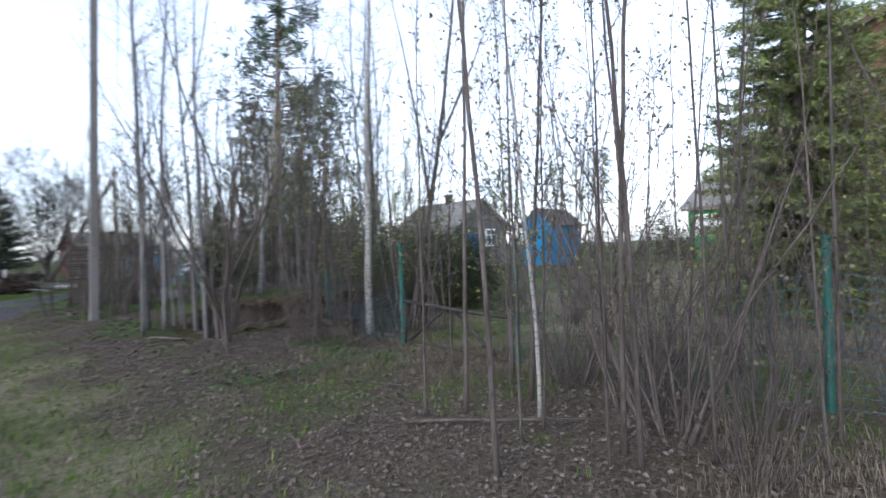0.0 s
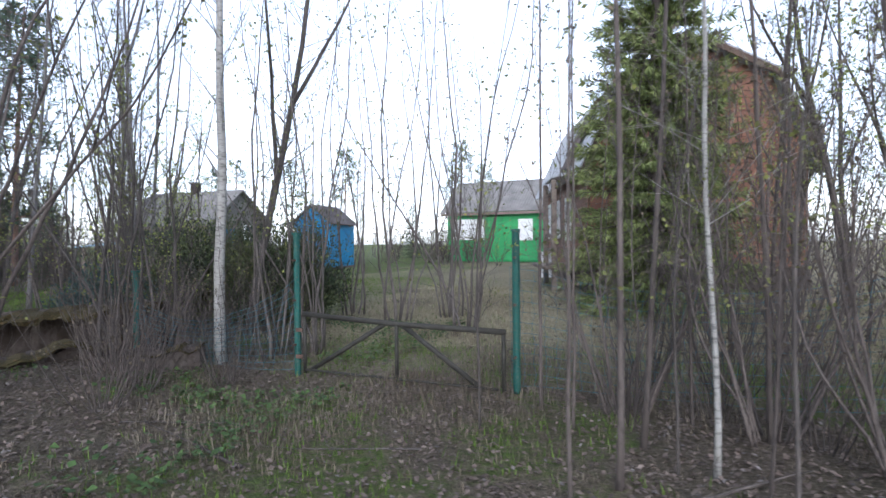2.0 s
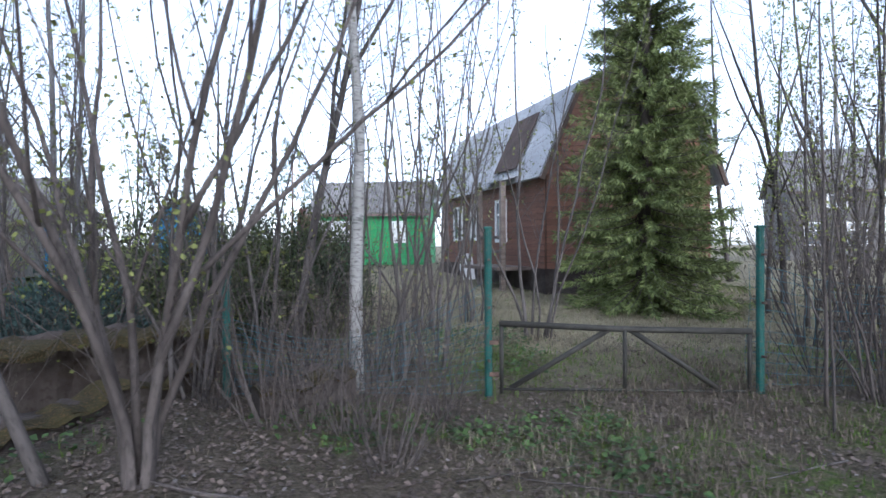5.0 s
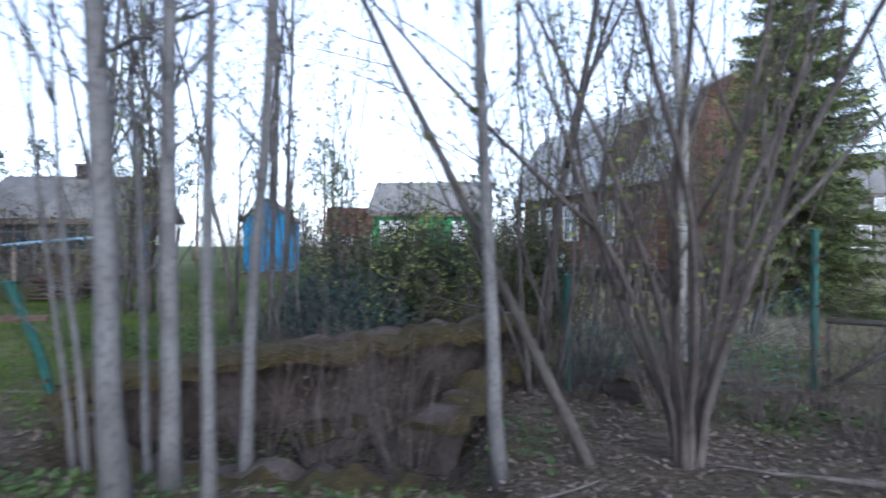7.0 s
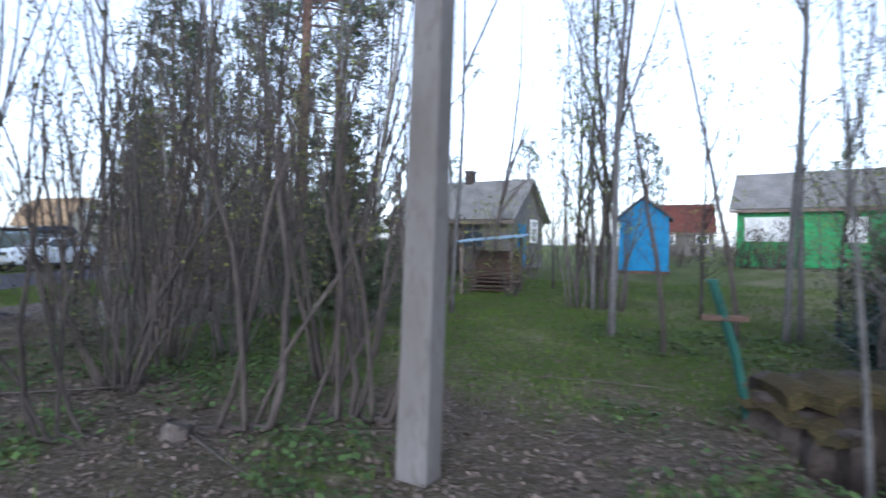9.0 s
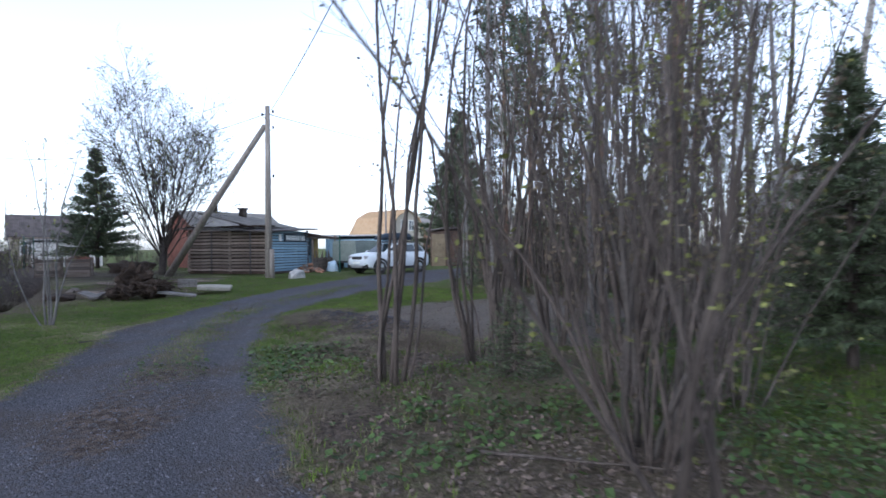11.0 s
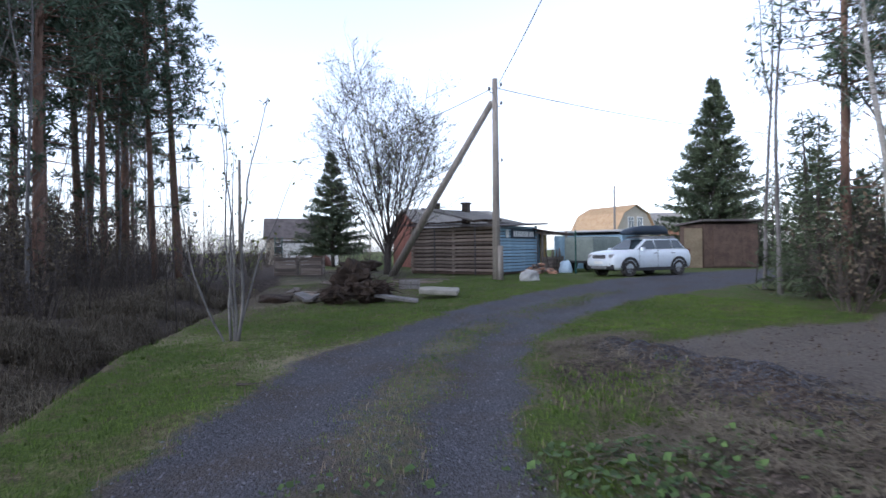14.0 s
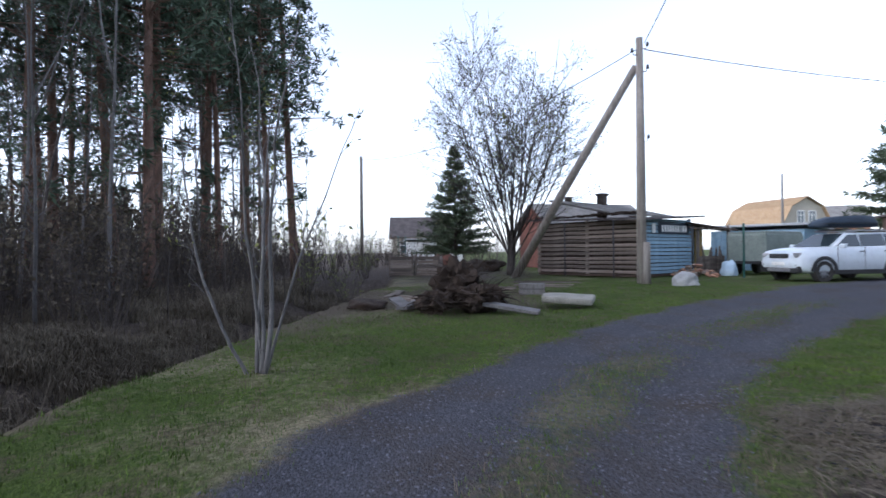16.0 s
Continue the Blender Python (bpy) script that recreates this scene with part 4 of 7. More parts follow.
def netting(a, b, h0, h1, sag, label):
    """A sagging wire net between two posts."""
    n = thing("fence_netting", a[0], a[1], 0, 0, label, "netting", "fence netting")
    n["kind"] = "stuff"
    V, F = [], []
    run = Vector((b[0] - a[0], b[1] - a[1], 0))
    rng = random.Random(int(a[0] * 100))
    cols, rows = max(8, int(run.length / 0.11)), 11

    def at(i, j):
        t = i / cols
        top = h0 + (h1 - h0) * t - sag * math.sin(math.pi * t)
        low = 0.04
        side = 0.09 * math.sin(7 * t + j * 0.5) * (1 - j / rows)
        g = gz(a[0] + run.x * t, a[1] + run.y * t)
        return Vector((run.x * t + 0.02 * math.sin(i * j), run.y * t + side, g + low + (top - low) * j / rows))

    for j in range(rows + 1):
        tube(V, F, [at(i, j) for i in range(cols + 1)], [0.0025] * (cols + 1), 3)
    for i in range(cols + 1):
        tube(V, F, [at(i, j) for j in range(rows + 1)], [0.002] * (rows + 1), 3)
    from_data("net", V, F, M["netting"], n)


netting((-0.35, 6.04), (2.06, 5.98), 0.75, 1.1, 0.35, "sagging blue-green plastic netting between fence posts")
netting((4.53, 5.81), (7.86, 5.95), 1.2, 1.2, 0.2, "blue-green plastic netting between fence posts")
netting((7.86, 5.95), (11.0, 5.9), 1.2, 1.2, 0.15, "blue-green plastic netting between fence posts")


def concrete_pole(x, y):
    p = thing("utility_pole", x, y, gz(x, y), -3, "tall tapered reinforced-concrete power pole beside the track", "pole")
    bm = bmesh.new()
    rings = []
    for z, a, b in ((-0.3, 0.105, 0.095), (0.0, 0.105, 0.095), (5.0, 0.09, 0.083), (10.0, 0.075, 0.07)):
        c = 0.1
        pts = [(a, b * (1 - c)), (a * (1 - c), b), (-a * (1 - c), b), (-a, b * (1 - c)), (-a, -b * (1 - c)), (-a * (1 - c), -b), (a * (1 - c), -b), (a, -b * (1 - c))]
        rings.append([bm.verts.new((px, py, z)) for px, py in pts])
    for r0, r1 in zip(rings, rings[1:]):
        for k in range(8):
            bm.faces.new((r0[k], r0[(k + 1) % 8], r1[(k + 1) % 8], r1[k]))
    bm.faces.new(rings[-1])
    part("shaft", bm, M["concrete"], p)
    p.matrix_basis = pose(x, y, gz(x, y), -1.6, 0.9, -3)
    part("crossarm", box(1.5, 0.08, 0.09, 0, 0.1, 9.6, bevel=0.01), M["rust"], p)
    for ix in (-0.65, 0.65):
        rod("insulator", [(ix, 0.1, 9.62), (ix, 0.1, 9.85)], [0.05, 0.035], M["white"], p)


concrete_pole(-6.77, 3.32)


def ruin_wall(x0, y0, x1, y1, h, thick, label, seed, grow_up=0.0, ledge=0.0):
    """A broken run of old foundation with an uneven mossy top that may jut out over a hollow."""
    rng = random.Random(seed)
    ln = math.hypot(x1 - x0, y1 - y0)
    w = thing("foundation_wall", x0, y0, gz(x0, y0) - 0.02, math.degrees(math.atan2(y1 - y0, x1 - x0)), label, "wall", "old foundation")
    n = int(ln / 0.12)
    for name, material, lo, hi, grow in (("wall", "ruin", -0.3, 0.0, 0.0), ("moss", "moss", -0.03 - 0.3 * ledge, 0.014, 0.01)):
        bm = bmesh.new()
        rng = random.Random(seed)
        rows = []
        for i in range(n + 1):
            x = ln * i / n
            top = h + grow_up * i / n + 0.06 * noise.noise(Vector((i * 0.3, seed, 0))) + rng.uniform(-0.06, 0.04)
            o = rng.uniform(-0.035, 0.035)
            base = lo if name == "wall" else top + lo
            t = thick / 2 + grow
            mid = (base + top) / 2
            o -= ledge * rng.uniform(0.7, 1.2) if name == "moss" else 0
            t += ledge / 2 if name == "moss" else 0
            rows.append([bm.verts.new(v) for v in ((x, -t + o, base), (x, -t + o + rng.uniform(-0.04, 0.04), mid), (x, -t + o + 0.03, top + hi - 0.03), (x, -t * 0.5 + o, top + hi), (x, t * 0.6 + o, top + hi), (x, t + o, top + hi - 0.04), (x, t + o, base))])
        for a, b in zip(rows, rows[1:]):
            for k in range(6):
                bm.faces.new((a[k], b[k], b[k + 1], a[k + 1]))
        bm.faces.new(rows[0]), bm.faces.new(rows[-1][::-1])
        bmesh.ops.recalc_face_normals(bm, faces=bm.faces)
        part(name, bm, M[material], w, "brown-green moss" if name == "moss" else "")


ruin_wall(-4.86, 5.6, -0.75, 6.9, 0.4, 0.3, "crumbling mossy back wall of an old concrete foundation", 3, 0.3, 0.3)
ruin_wall(-4.2, 4.75, -1.9, 4.3, 0.24, 0.26, "low broken front edge of an old concrete foundation", 5, -0.03, 0.24)
ruin_wall(-1.9, 4.85, -0.95, 6.5, 0.42, 0.36, "mossy side wall of an old concrete foundation", 8, 0.15, 0.06)
ruin_wall(-4.86, 5.5, -4.3, 4.85, 0.3, 0.24, "short brown end wall of an old concrete foundation", 9, -0.1, 0.05)
ruin_wall(-2.9, 5.2, -2.1, 5.7, 0.22, 0.3, "fallen mossy concrete block inside the foundation", 11)
ruin_wall(0.0, 5.55, 0.75, 5.95, 0.28, 0.34, "grey concrete lump of the foundation beside the fence", 14)


def stump(x, y, h, r, label, seed):
    s = thing("tree_stump", x, y, gz(x, y), 0, label, "stump", "stumps")
    rng = random.Random(seed)
    V, F = [], []
    tube(V, F, [Vector((0, 0, -0.1)), Vector((0, 0, 0.08)), Vector((0.01, 0, h * 0.6)), Vector((0.02, 0.01, h))], [r * 1.5, r * 1.15, r, r * 0.95], 11)
    for i in range(len(V)):
        V[i] = V[i] + Vector((rng.uniform(-0.012, 0.012), rng.uniform(-0.012, 0.012), rng.uniform(-0.015, 0.015)))
    from_data("bole", V, F, M["bark_brown"], s)


stump(0.39, 6.0, 0.34, 0.1, "weathered cut stump by the fence", 1)
stump(-8.6, 3.15, 0.1, 0.09, "low cut stump with new shoots", 2)

# ---- plant prototypes ----
P = {
    "shrub_a": shrub(1, 9, 5.2, 0.3, M["bark"], M["bud"], label="many-stemmed grey willow shrub with opening buds"),
    "shrub_b": shrub(2, 13, 4.3, 0.4, M["bark_brown"], M["bud_dark"], label="dense brown-stemmed shrub with dry catkins"),
    "shrub_c": shrub(3, 7, 6.5, 0.2, M["bark"], M["bud"], r=0.019, low=0.2, label="tall grey-stemmed alder clump with small buds"),
    "shrub_d": shrub(4, 10, 3.6, 0.55, M["bark"], M["bud_green"], leaves=3, leaf_size=0.045, label="bush just coming into yellow-green leaf"),
    "clump": shrub(5, 8, 7.5, 0.15, M["bark_brown"], M["bud_dark"], r=0.026, low=0.25, dense=12, label="clump of slender brown trunks rising from one stool"),
    "open": willow(6, "spreading many-limbed willow with a brown foot and opening buds"),
    "leaning": slim_tree(25, 6.0, 0.042, M["bark"], M["bud"], 0.2, 44, label="slender grey willow stem leaning far over", branch=0.2, spread=42),
    "crook": crooked_shrub(9, "low willow whose stems bend up from the ground"),
    "sap_a": slim_tree(11, 5.5, 0.015, M["bark_brown"], M["bud"], 0.2, 22, name="sapling", label="thin bare brown sapling with small buds", leaf_size=0.03, branch=0.13, spread=38),
    "sap_b": slim_tree(12, 4.2, 0.012, M["bark"], M["bud"], 0.15, 18, name="sapling", label="thin grey sapling with small buds", leaf_size=0.03, branch=0.15, spread=36),
    "sap_c": slim_tree(13, 6.8, 0.021, M["bark_brown"], M["bud_dark"], 0.25, 26, name="sapling", label="tall thin dark sapling, nearly bare", leaf_size=0.03, branch=0.12, spread=40),
    "pole_a": slim_tree(21, 10.5, 0.07, M["bark_pale"], M["bud"], 0.2, 75, label="slim pale-grey aspen trunk with short bare branches"),
    "pole_b": slim_tree(22, 12, 0.085, M["bark"], M["bud"], 0.25, 50, forks=2, label="straight grey alder with thin rising branches"),
    "pole_c": slim_tree(23, 11, 0.06, M["bark_pale"], M["bud_dark"], 0.25, 60, forks=1, label="slim pale trunk with sparse twigs"),
    "birch": slim_tree(31, 11, 0.085, M["birch"], M["bud"], 0.25, 46, name="birch_tree", label="white-barked birch with fine bare twigs"),
    "birch_slim": slim_tree(33, 7.5, 0.024, M["birch"], M["bud"], 0.25, 30, name="birch_tree", label="slender young birch with pale bark"),
    "leafy": slim_tree(41, 9, 0.06, M["bark"], M["bud_green"], 0.12, 70, leaves=5, leaf_size=0.055, forks=3, label="young tree hazed with yellow-green new leaves"),
    "spruce_big": spruce_tree(51, 10.5, 1.62, M["spruce"], "tall broad spruce standing before the brown house", 84, 84, 0.03, size=0.72, wide=0.07, full=True, droop=0.5),
    "spruce_mid": spruce_tree(52, 8.2, 2.5, M["spruce_dark"], "full conical spruce beside the yard", 46, 62, 0.05, size=1.15, wide=0.09, full=True),
    "spruce_dark": spruce_tree(53, 8.5, 2.95, M["spruce_dark"], "dark green conical garden spruce", 38, 52, 0.15, size=1.25, wide=0.09, full=True),
    "spruce_small": spruce_tree(54, 1.9, 0.7, M["spruce_dark"], "knee-high young spruce among the stems", 16, 12, 0.02, size=0.45),
    "pine_a": pine_tree(61, 16, 0.21, "tall pine with bare reddish trunk and dark crown", 0.38, 105, 7, 10, 1.4),
    "pine_b": pine_tree(62, 14, 0.17, "slender pine with broken lower limbs", 0.38, 90, 7, 9, 1.35),
    "far_tree": slim_tree(91, 11, 0.08, M["bark"], M["bud"], 0.2, 26, leaves=1, leaf_size=0.07, label="bare grey tree standing in open woods", sub=3, fine=0.006, forks=1),
    "far_thin": slim_tree(92, 9, 0.05, M["bark_brown"], M["bud_dark"], 0.15, 24, leaves=1, leaf_size=0.06, label="slender bare tree in the woods", sub=3, fine=0.006),
    "far_leafy": slim_tree(93, 9, 0.06, M["bark"], M["bud_green"], 0.15, 30, leaves=2, leaf_size=0.1, label="tree in early yellow-green leaf among bare ones", sub=3, fine=0.006),
    "far_shrub": shrub(94, 8, 4.2, 0.35, M["bark_brown"], M["bud_dark"], leaves=1, leaf_size=0.07, r=0.018, dense=9, sub=2, fine=0.0075, sides=3, steps=5, label="dense brown brush under the trees"),
    "far_pine": pine_tree(95, 14, 0.17, "dark pine growing in dense woods", 0.36, 56, 5, 6, 2.1),
    "far_spruce": spruce_tree(96, 8.0, 2.2, M["spruce_dark"], "dark spruce growing in dense woods", 22, 9, 0.05, size=1.6),
    "hedge": shrub(97, 18, 2.4, 0.5, M["bark_brown"], M["bud_dark"], leaves=2, leaf_size=0.08, r=0.013, low=0.08, dense=11, sub=2, fine=0.008, sides=3, steps=4, label="tangled brown brush"),
    "bank_shrub": shrub(7, 6, 3.5, 0.34, M["bark_pale"], M["bud"], r=0.021, leaves=1, low=0.25, dense=16, wob=0.08, base=0.05, label="pale slim-stemmed shrub on the grassy bank"),
    "stool": shrub(15, 8, 8.0, 0.15, M["bark_brown"], M["bud_dark"], r=0.028, low=0.35, dense=9, wob=0.065, label="close clump of straight dark trunks from one stool"),
    "garden_tree": crown_tree(71, 11.4, 0.2, "leafless garden tree with a broad round crown", leaves=1),
    "thicket": shrub(8, 20, 2.2, 0.55, M["bark_brown"], M["bud_dark"], r=0.008, leaves=1, low=0.1, dense=9, sub=2, label="low tangle of thin brown brushwood"),
}
pick = random.Random(99)


def set_out(kind, places, label="", size=(0.88, 1.12)):
    for x, y in places:
        if kind in ("far_shrub", "hedge"):
            strew(kind, x, y, pick.uniform(0, 360), pick.uniform(*size))
            continue
        put(P[kind], x, y, pick.uniform(0, 360), pick.uniform(*size), pick.uniform(-2, 2), label)


# trees that stand close to the track
put(P["open"], -0.25, 4.0, 0, 1.0)
put(P["birch"], 0.8, 6.2, 10, 0.85, 4.5)
put(P["pole_a"], -3.54, 3.65, 0, 1.0, -1)
put(P["pole_a"], -3.42, 3.98, 120, 0.85, 2)
put(P["pole_a"], -1.42, 4.1, 0, 0.72, -1.5)
put(P["pole_c"], -3.0, 3.42, 40, 0.62, -2)
put(P["pole_c"], -4.08, 4.35, 160, 0.45, 1)
put(P["pole_c"], -3.78, 4.5, 250, 0.5, 1)
put(P["pole_c"], -3.15, 4.5, 300, 0.8, 1)
put(P["pole_c"], -4.3, 4.6, 200, 0.4, 2)
put(P["leaning"], -0.85, 4.1, 0, 1.0, -24)
set_out("shrub_c", [(-14.4, 8.0), (-12.0, 8.0), (-13.0, 9.6), (1.15, 6.7), (1.6, 7.1), (-10.8, 5.8), (-10.5, 4.1)])
put(P["crook"], -8.5, 3.42, 0, 1.0)
put(P["crook"], -8.0, 3.85, 35, 0.9)
put(P["crook"], -9.25, 2.9, 200, 0.7)
put(P["crook"], -7.75, 4.1, -20, 0.8)
set_out("shrub_b", [(-10.4, 4.0), (-10.9, 4.9)], size=(0.75, 0.95))
set_out("shrub_a", [(-10.6, 5.5)], size=(0.9, 1.1))
set_out("clump", [(-8.95, 6.2), (-8.6, 4.95)], size=(0.75, 0.85))
put(P["stool"], -13.25, 3.85, 90, 0.95, 3)
set_out("stool", [(-14.5, 6.7), (-15.6, 9.4), (-16.6, 11.4)], size=(0.6, 0.85))
set_out("clump", [(-13.6, 5.4), (-12.7, 5.0), (-13.7, 6.9), (-11.6, 5.4), (-12.9, 8.2)], size=(0.8, 1.1))
put(P["spruce_small"], -12.5, 4.9, 0, 0.55)
put(P["spruce_dark"], -10.5, 7.9, 0, 0.4, label="young dark spruce among bare shrubs")
put(P["pole_b"], -7.4, 12.2, 0, 0.8)
put(P["leafy"], -7.1, 11.9, 90, 0.8)
put(P["leafy"], -7.7, 12.4, 200, 0.75)
set_out("pole_b", [(-11.5, 17.5), (-13.2, 13.0)], size=(0.75, 0.95))
set_out("pole_c", [(-6.5, 9.0), (-4.2, 9.6), (-4.0, 9.8), (-7.3, 12.0), (-7.0, 12.5), (-9.8, 10.5)], size=(0.8, 1.0))
set_out("shrub_c", [(-7.2, 12.3), (-6.8, 12.0), (-7.6, 12.1), (0.4, 10.6), (1.6, 9.9), (2.4, 10.8), (3.2, 9.0)], size=(1.0, 1.3))
# the start of the walk
set_out("sap_c", [(6.7, 3.0), (7.3, 3.75), (7.05, 3.95), (5.7, 4.6), (5.55, 3.85), (6.6, 5.0), (6.9, 6.6)])
set_out("shrub_b", [(5.6, 5.5), (7.2, 4.4), (6.6, 5.0)], size=(0.75, 0.95))
put(P["birch_slim"], 6.12, 4.2, 0, 0.85, 0)
for i, (x, y) in enumerate([(6.35, 3.95), (7.15, 3.6), (7.6, 4.2), (6.75, 5.6), (8.2, 4.4)]):
    put(P["sap_a"], x, y, 137 * i, 0.8 + 0.07 * (i % 4), 2 + i % 4)
set_out("sap_a", [(5.2, 4.9), (4.9, 5.3), (6.1, 5.3), (7.6, 4.6), (8.1, 5.1), (5.3, 3.6), (8.6, 4.6)])
set_out("sap_b", [(5.9, 4.2), (7.5, 5.2), (4.5, 4.7), (6.4, 3.6), (8.9, 5.6)])
set_out("thicket", [(0.9, 4.9), (0.4, 5.6), (0.8, 6.6), (0.1, 6.6), (1.2, 7.0), (0.5, 5.1), (6.3, 5.6), (7.2, 6.2), (8.8, 6.0), (7.6, 5.0), (1.2, 4.2), (7.9, 4.0), (6.9, 4.9), (9.5, 6.8), (7.4, 7.6), (-3.0, 7.4), (1.6, 5.3), (5.6, 5.3), (6.5, 6.3), (0.2, 5.2), (9.3, 5.2), (-2.0, 4.7), (8.3, 6.4), (10.2, 4.6), (5.8, 6.6)], size=(0.55, 0.9))
put(P["spruce_big"], 6.15, 12.0, 0, 1.08)
# behind the fence
set_out("pole_b", [(-0.2, 8.0), (9.5, 12.5), (11.8, 10.5), (12.5, 15.0), (11.2, 17.5), (14.2, 12.6), (16.0, 18.0), (10.0, 9.2)], size=(0.8, 1.05))
set_out("birch", [(10.9, 12.4), (13.6, 9.6), (15.5, 13.5), (-11.0, 9.5)], size=(0.8, 1.0))
set_out("leafy", [(7.9, 9.6), (9.0, 9.4), (7.2, 12.6), (-3.4, 10.5), (-5.3, 11.5), (8.4, 11.4), (9.6, 10.6), (-9.0, 15.5), (3.5, 26.5), (-1.0, 27.5)], size=(0.5, 0.8))
set_out("shrub_a", [(9.6, 7.4), (10.8, 8.0), (9.0, 8.3), (12.0, 7.2), (11.3, 6.4), (13.2, 8.4), (-12.3, 8.6), (-13.5, 9.4)])
set_out("shrub_d", [(-2.6, 7.6), (-1.2, 7.9), (-12.0, 12.5), (-9.6, 13.6), (0.0, 26.0), (-2.8, 26.5)], size=(0.6, 0.85))
put(P["pine_b"], -15.2, 12.5, 60, 1.15)
set_out("pine_b", [(-20.2, 16.6), (-16.4, 15.5)], size=(0.7, 0.85))
set_out("pole_c", [(-12.0, 10.2), (-13.0, 11.4), (-14.6, 8.8), (-15.6, 10.3), (-17.0, 12.4), (-18.4, 14.0), (-15.0, 6.9), (-16.0, 13.2)], size=(0.8, 1.05))
# beside the yard
put(P["birch"], -20.6, 12.9, 30, 0.95)
put(P["pole_c"], -25.6, 14.9, 70, 0.95)
put(P["pole_a"], -24.4, 14.2, 70, 0.9)
put(P["sap_c"], -27.5, 16.5, 70, 0.9, 6)
set_out("pole_a", [(-22.0, 16.0), (-20.5, 14.6), (-19.0, 14.4)], size=(0.8, 1.0))
set_out("spruce_mid", [(-27.5, 21.0), (-24.5, 20.0), (-22.0, 19.0)], "young spruce growing beside the yard", size=(0.4, 0.6))
set_out("far_spruce", [(-21.0, 20.5), (-19.2, 18.2), (-23.6, 22.5), (-26.2, 24.0)], "young spruce growing beside the yard", size=(0.5, 0.75))
set_out("far_thin", [(-20.0, 17.6), (-21.5, 18.4), (-23.0, 17.0), (-24.8, 18.6), (-18.0, 16.2), (-19.0, 19.5), (-26.0, 20.4), (-17.2, 14.6)], size=(0.7, 1.0))
set_out("far_shrub", [(-20.6, 17.2), (-22.4, 19.4), (-24.0, 21.4), (-18.6, 16.8), (-25.6, 22.2), (-17.4, 15.6), (-27.4, 23.8), (-16.6, 12.6), (-15.8, 11.6), (-17.0, 13.8)], size=(0.5, 0.85))
set_out("shrub_b", [(7.6, 8.3), (8.7, 9.4), (6.8, 8.1)], size=(0.8, 1.1))
set_out("thicket", [(-1.0, 6.9), (0.1, 7.0), (-0.4, 5.7), (-2.2, 5.3), (-3.2, 5.2), (-1.9, 6.9), (-2.6, 4.9), (0.9, 7.4), (-3.5, 6.6), (0.6, 6.2), (-1.2, 7.6)], size=(0.5, 0.85))
put(P["spruce_mid"], -43.4, 29.0, 0, 1.52)
put(P["bank_shrub"], -21.1, 1.3, 20, 1.25)
set_out("sap_a", [(-26.8, -0.4), (-28.3, -0.9), (-30.0, -0.6), (-31.4, -1.3), (-33.0, -0.6), (-29.2, -1.8), (-34.5, -1.4)], size=(0.8, 1.1))
set_out("far_shrub", [(-36, -1.6), (-38, -0.9), (-40, -1.7), (-42, -0.6), (-44, -1.5), (-46, -0.2), (-48, -1.1), (-50, -2.4), (-34, -2.5), (-54, -1.2), (-57, -3.0), (-31.5, -2.6), (-29.5, -3.0), (-52, -4), (-47, -3.4), (-58, 0.0), (-62, -3.0)], size=(0.5, 0.8))
put(P["spruce_dark"], -54, 5.2, 0, 1.0)
put(P["garden_tree"], -40.4, 6.8, 0, 1.0)
set_out("pine_a", [(-33.0, -5.4), (-34.9, -7.4), (-34.8, -6.0), (-37.2, -5.4), (-41.0, -5.0), (-42.8, -7.3), (-40.0, -2.6), (-29.0, -8.0), (-27.0, -10.5), (-35.0, -9.5), (-40.0, -9.0)], size=(0.92, 1.1))
set_out("pine_b", [(-30.0, -12.0), (-44.0, -6.0), (-33.5, -12.5), (-24.0, -11.0), (-39.0, -3.4)], size=(0.9, 1.1))
set_out("sap_a", [(-25 - 1.1 * i + pick.uniform(-0.5, 0.5), -1.6 - pick.uniform(0, 4.5)) for i in range(22)], size=(0.7, 1.2))
set_out("pole_c", [(-26 - 1.5 * i, -3.0 - pick.uniform(0, 5)) for i in range(12)], size=(0.6, 0.9))
set_out("thicket", [(-18 - 0.7 * i + pick.uniform(-0.4, 0.4), -1.6 - pick.uniform(0, 3.5)) for i in range(34)], size=(0.5, 1.1))
set_out("shrub_d", [(-34.5, 0.4), (-36.5, -0.2), (-38.2, 0.6), (-33.2, -0.8), (-41.0, 0.2)], size=(0.5, 0.8))
for i in range(36):
    x, y = -14 - 46 * pick.random(), -4.5 - 16 * pick.random() ** 1.3
    put(P[("far_tree", "far_pine", "far_shrub", "far_thin", "far_shrub", "sap_c")[i % 6]], x, y, pick.uniform(0, 360), pick.uniform(0.7, 1.0))
for i in range(42):
    strew("hedge", -17 - 36 * pick.random(), -4.0 - 9 * pick.random(), pick.uniform(0, 360), pick.uniform(1.0, 1.7))
for i in range(8):
    strew("far_pine", -23 - 42 * pick.random(), -9 - 16 * pick.random(), pick.uniform(0, 360), pick.uniform(0.75, 1.05))
for i in range(40):
    strew("far_thin", -21 - 40 * pick.random(), -5 - 17 * pick.random(), pick.uniform(0, 360), pick.uniform(0.6, 0.95))
for i in range(50):
    put(P[("far_tree", "far_pine", "far_spruce", "far_thin", "far_shrub")[i % 5]], -22 - 55 * pick.random(), -14 - 16 * pick.random(), pick.uniform(0, 360), pick.uniform(0.6, 0.9))
for i in range(22):
    strew("hedge", -19 - 24 * i / 22, -2.8 - pick.uniform(0, 3.5), pick.uniform(0, 360), pick.uniform(0.7, 1.1))
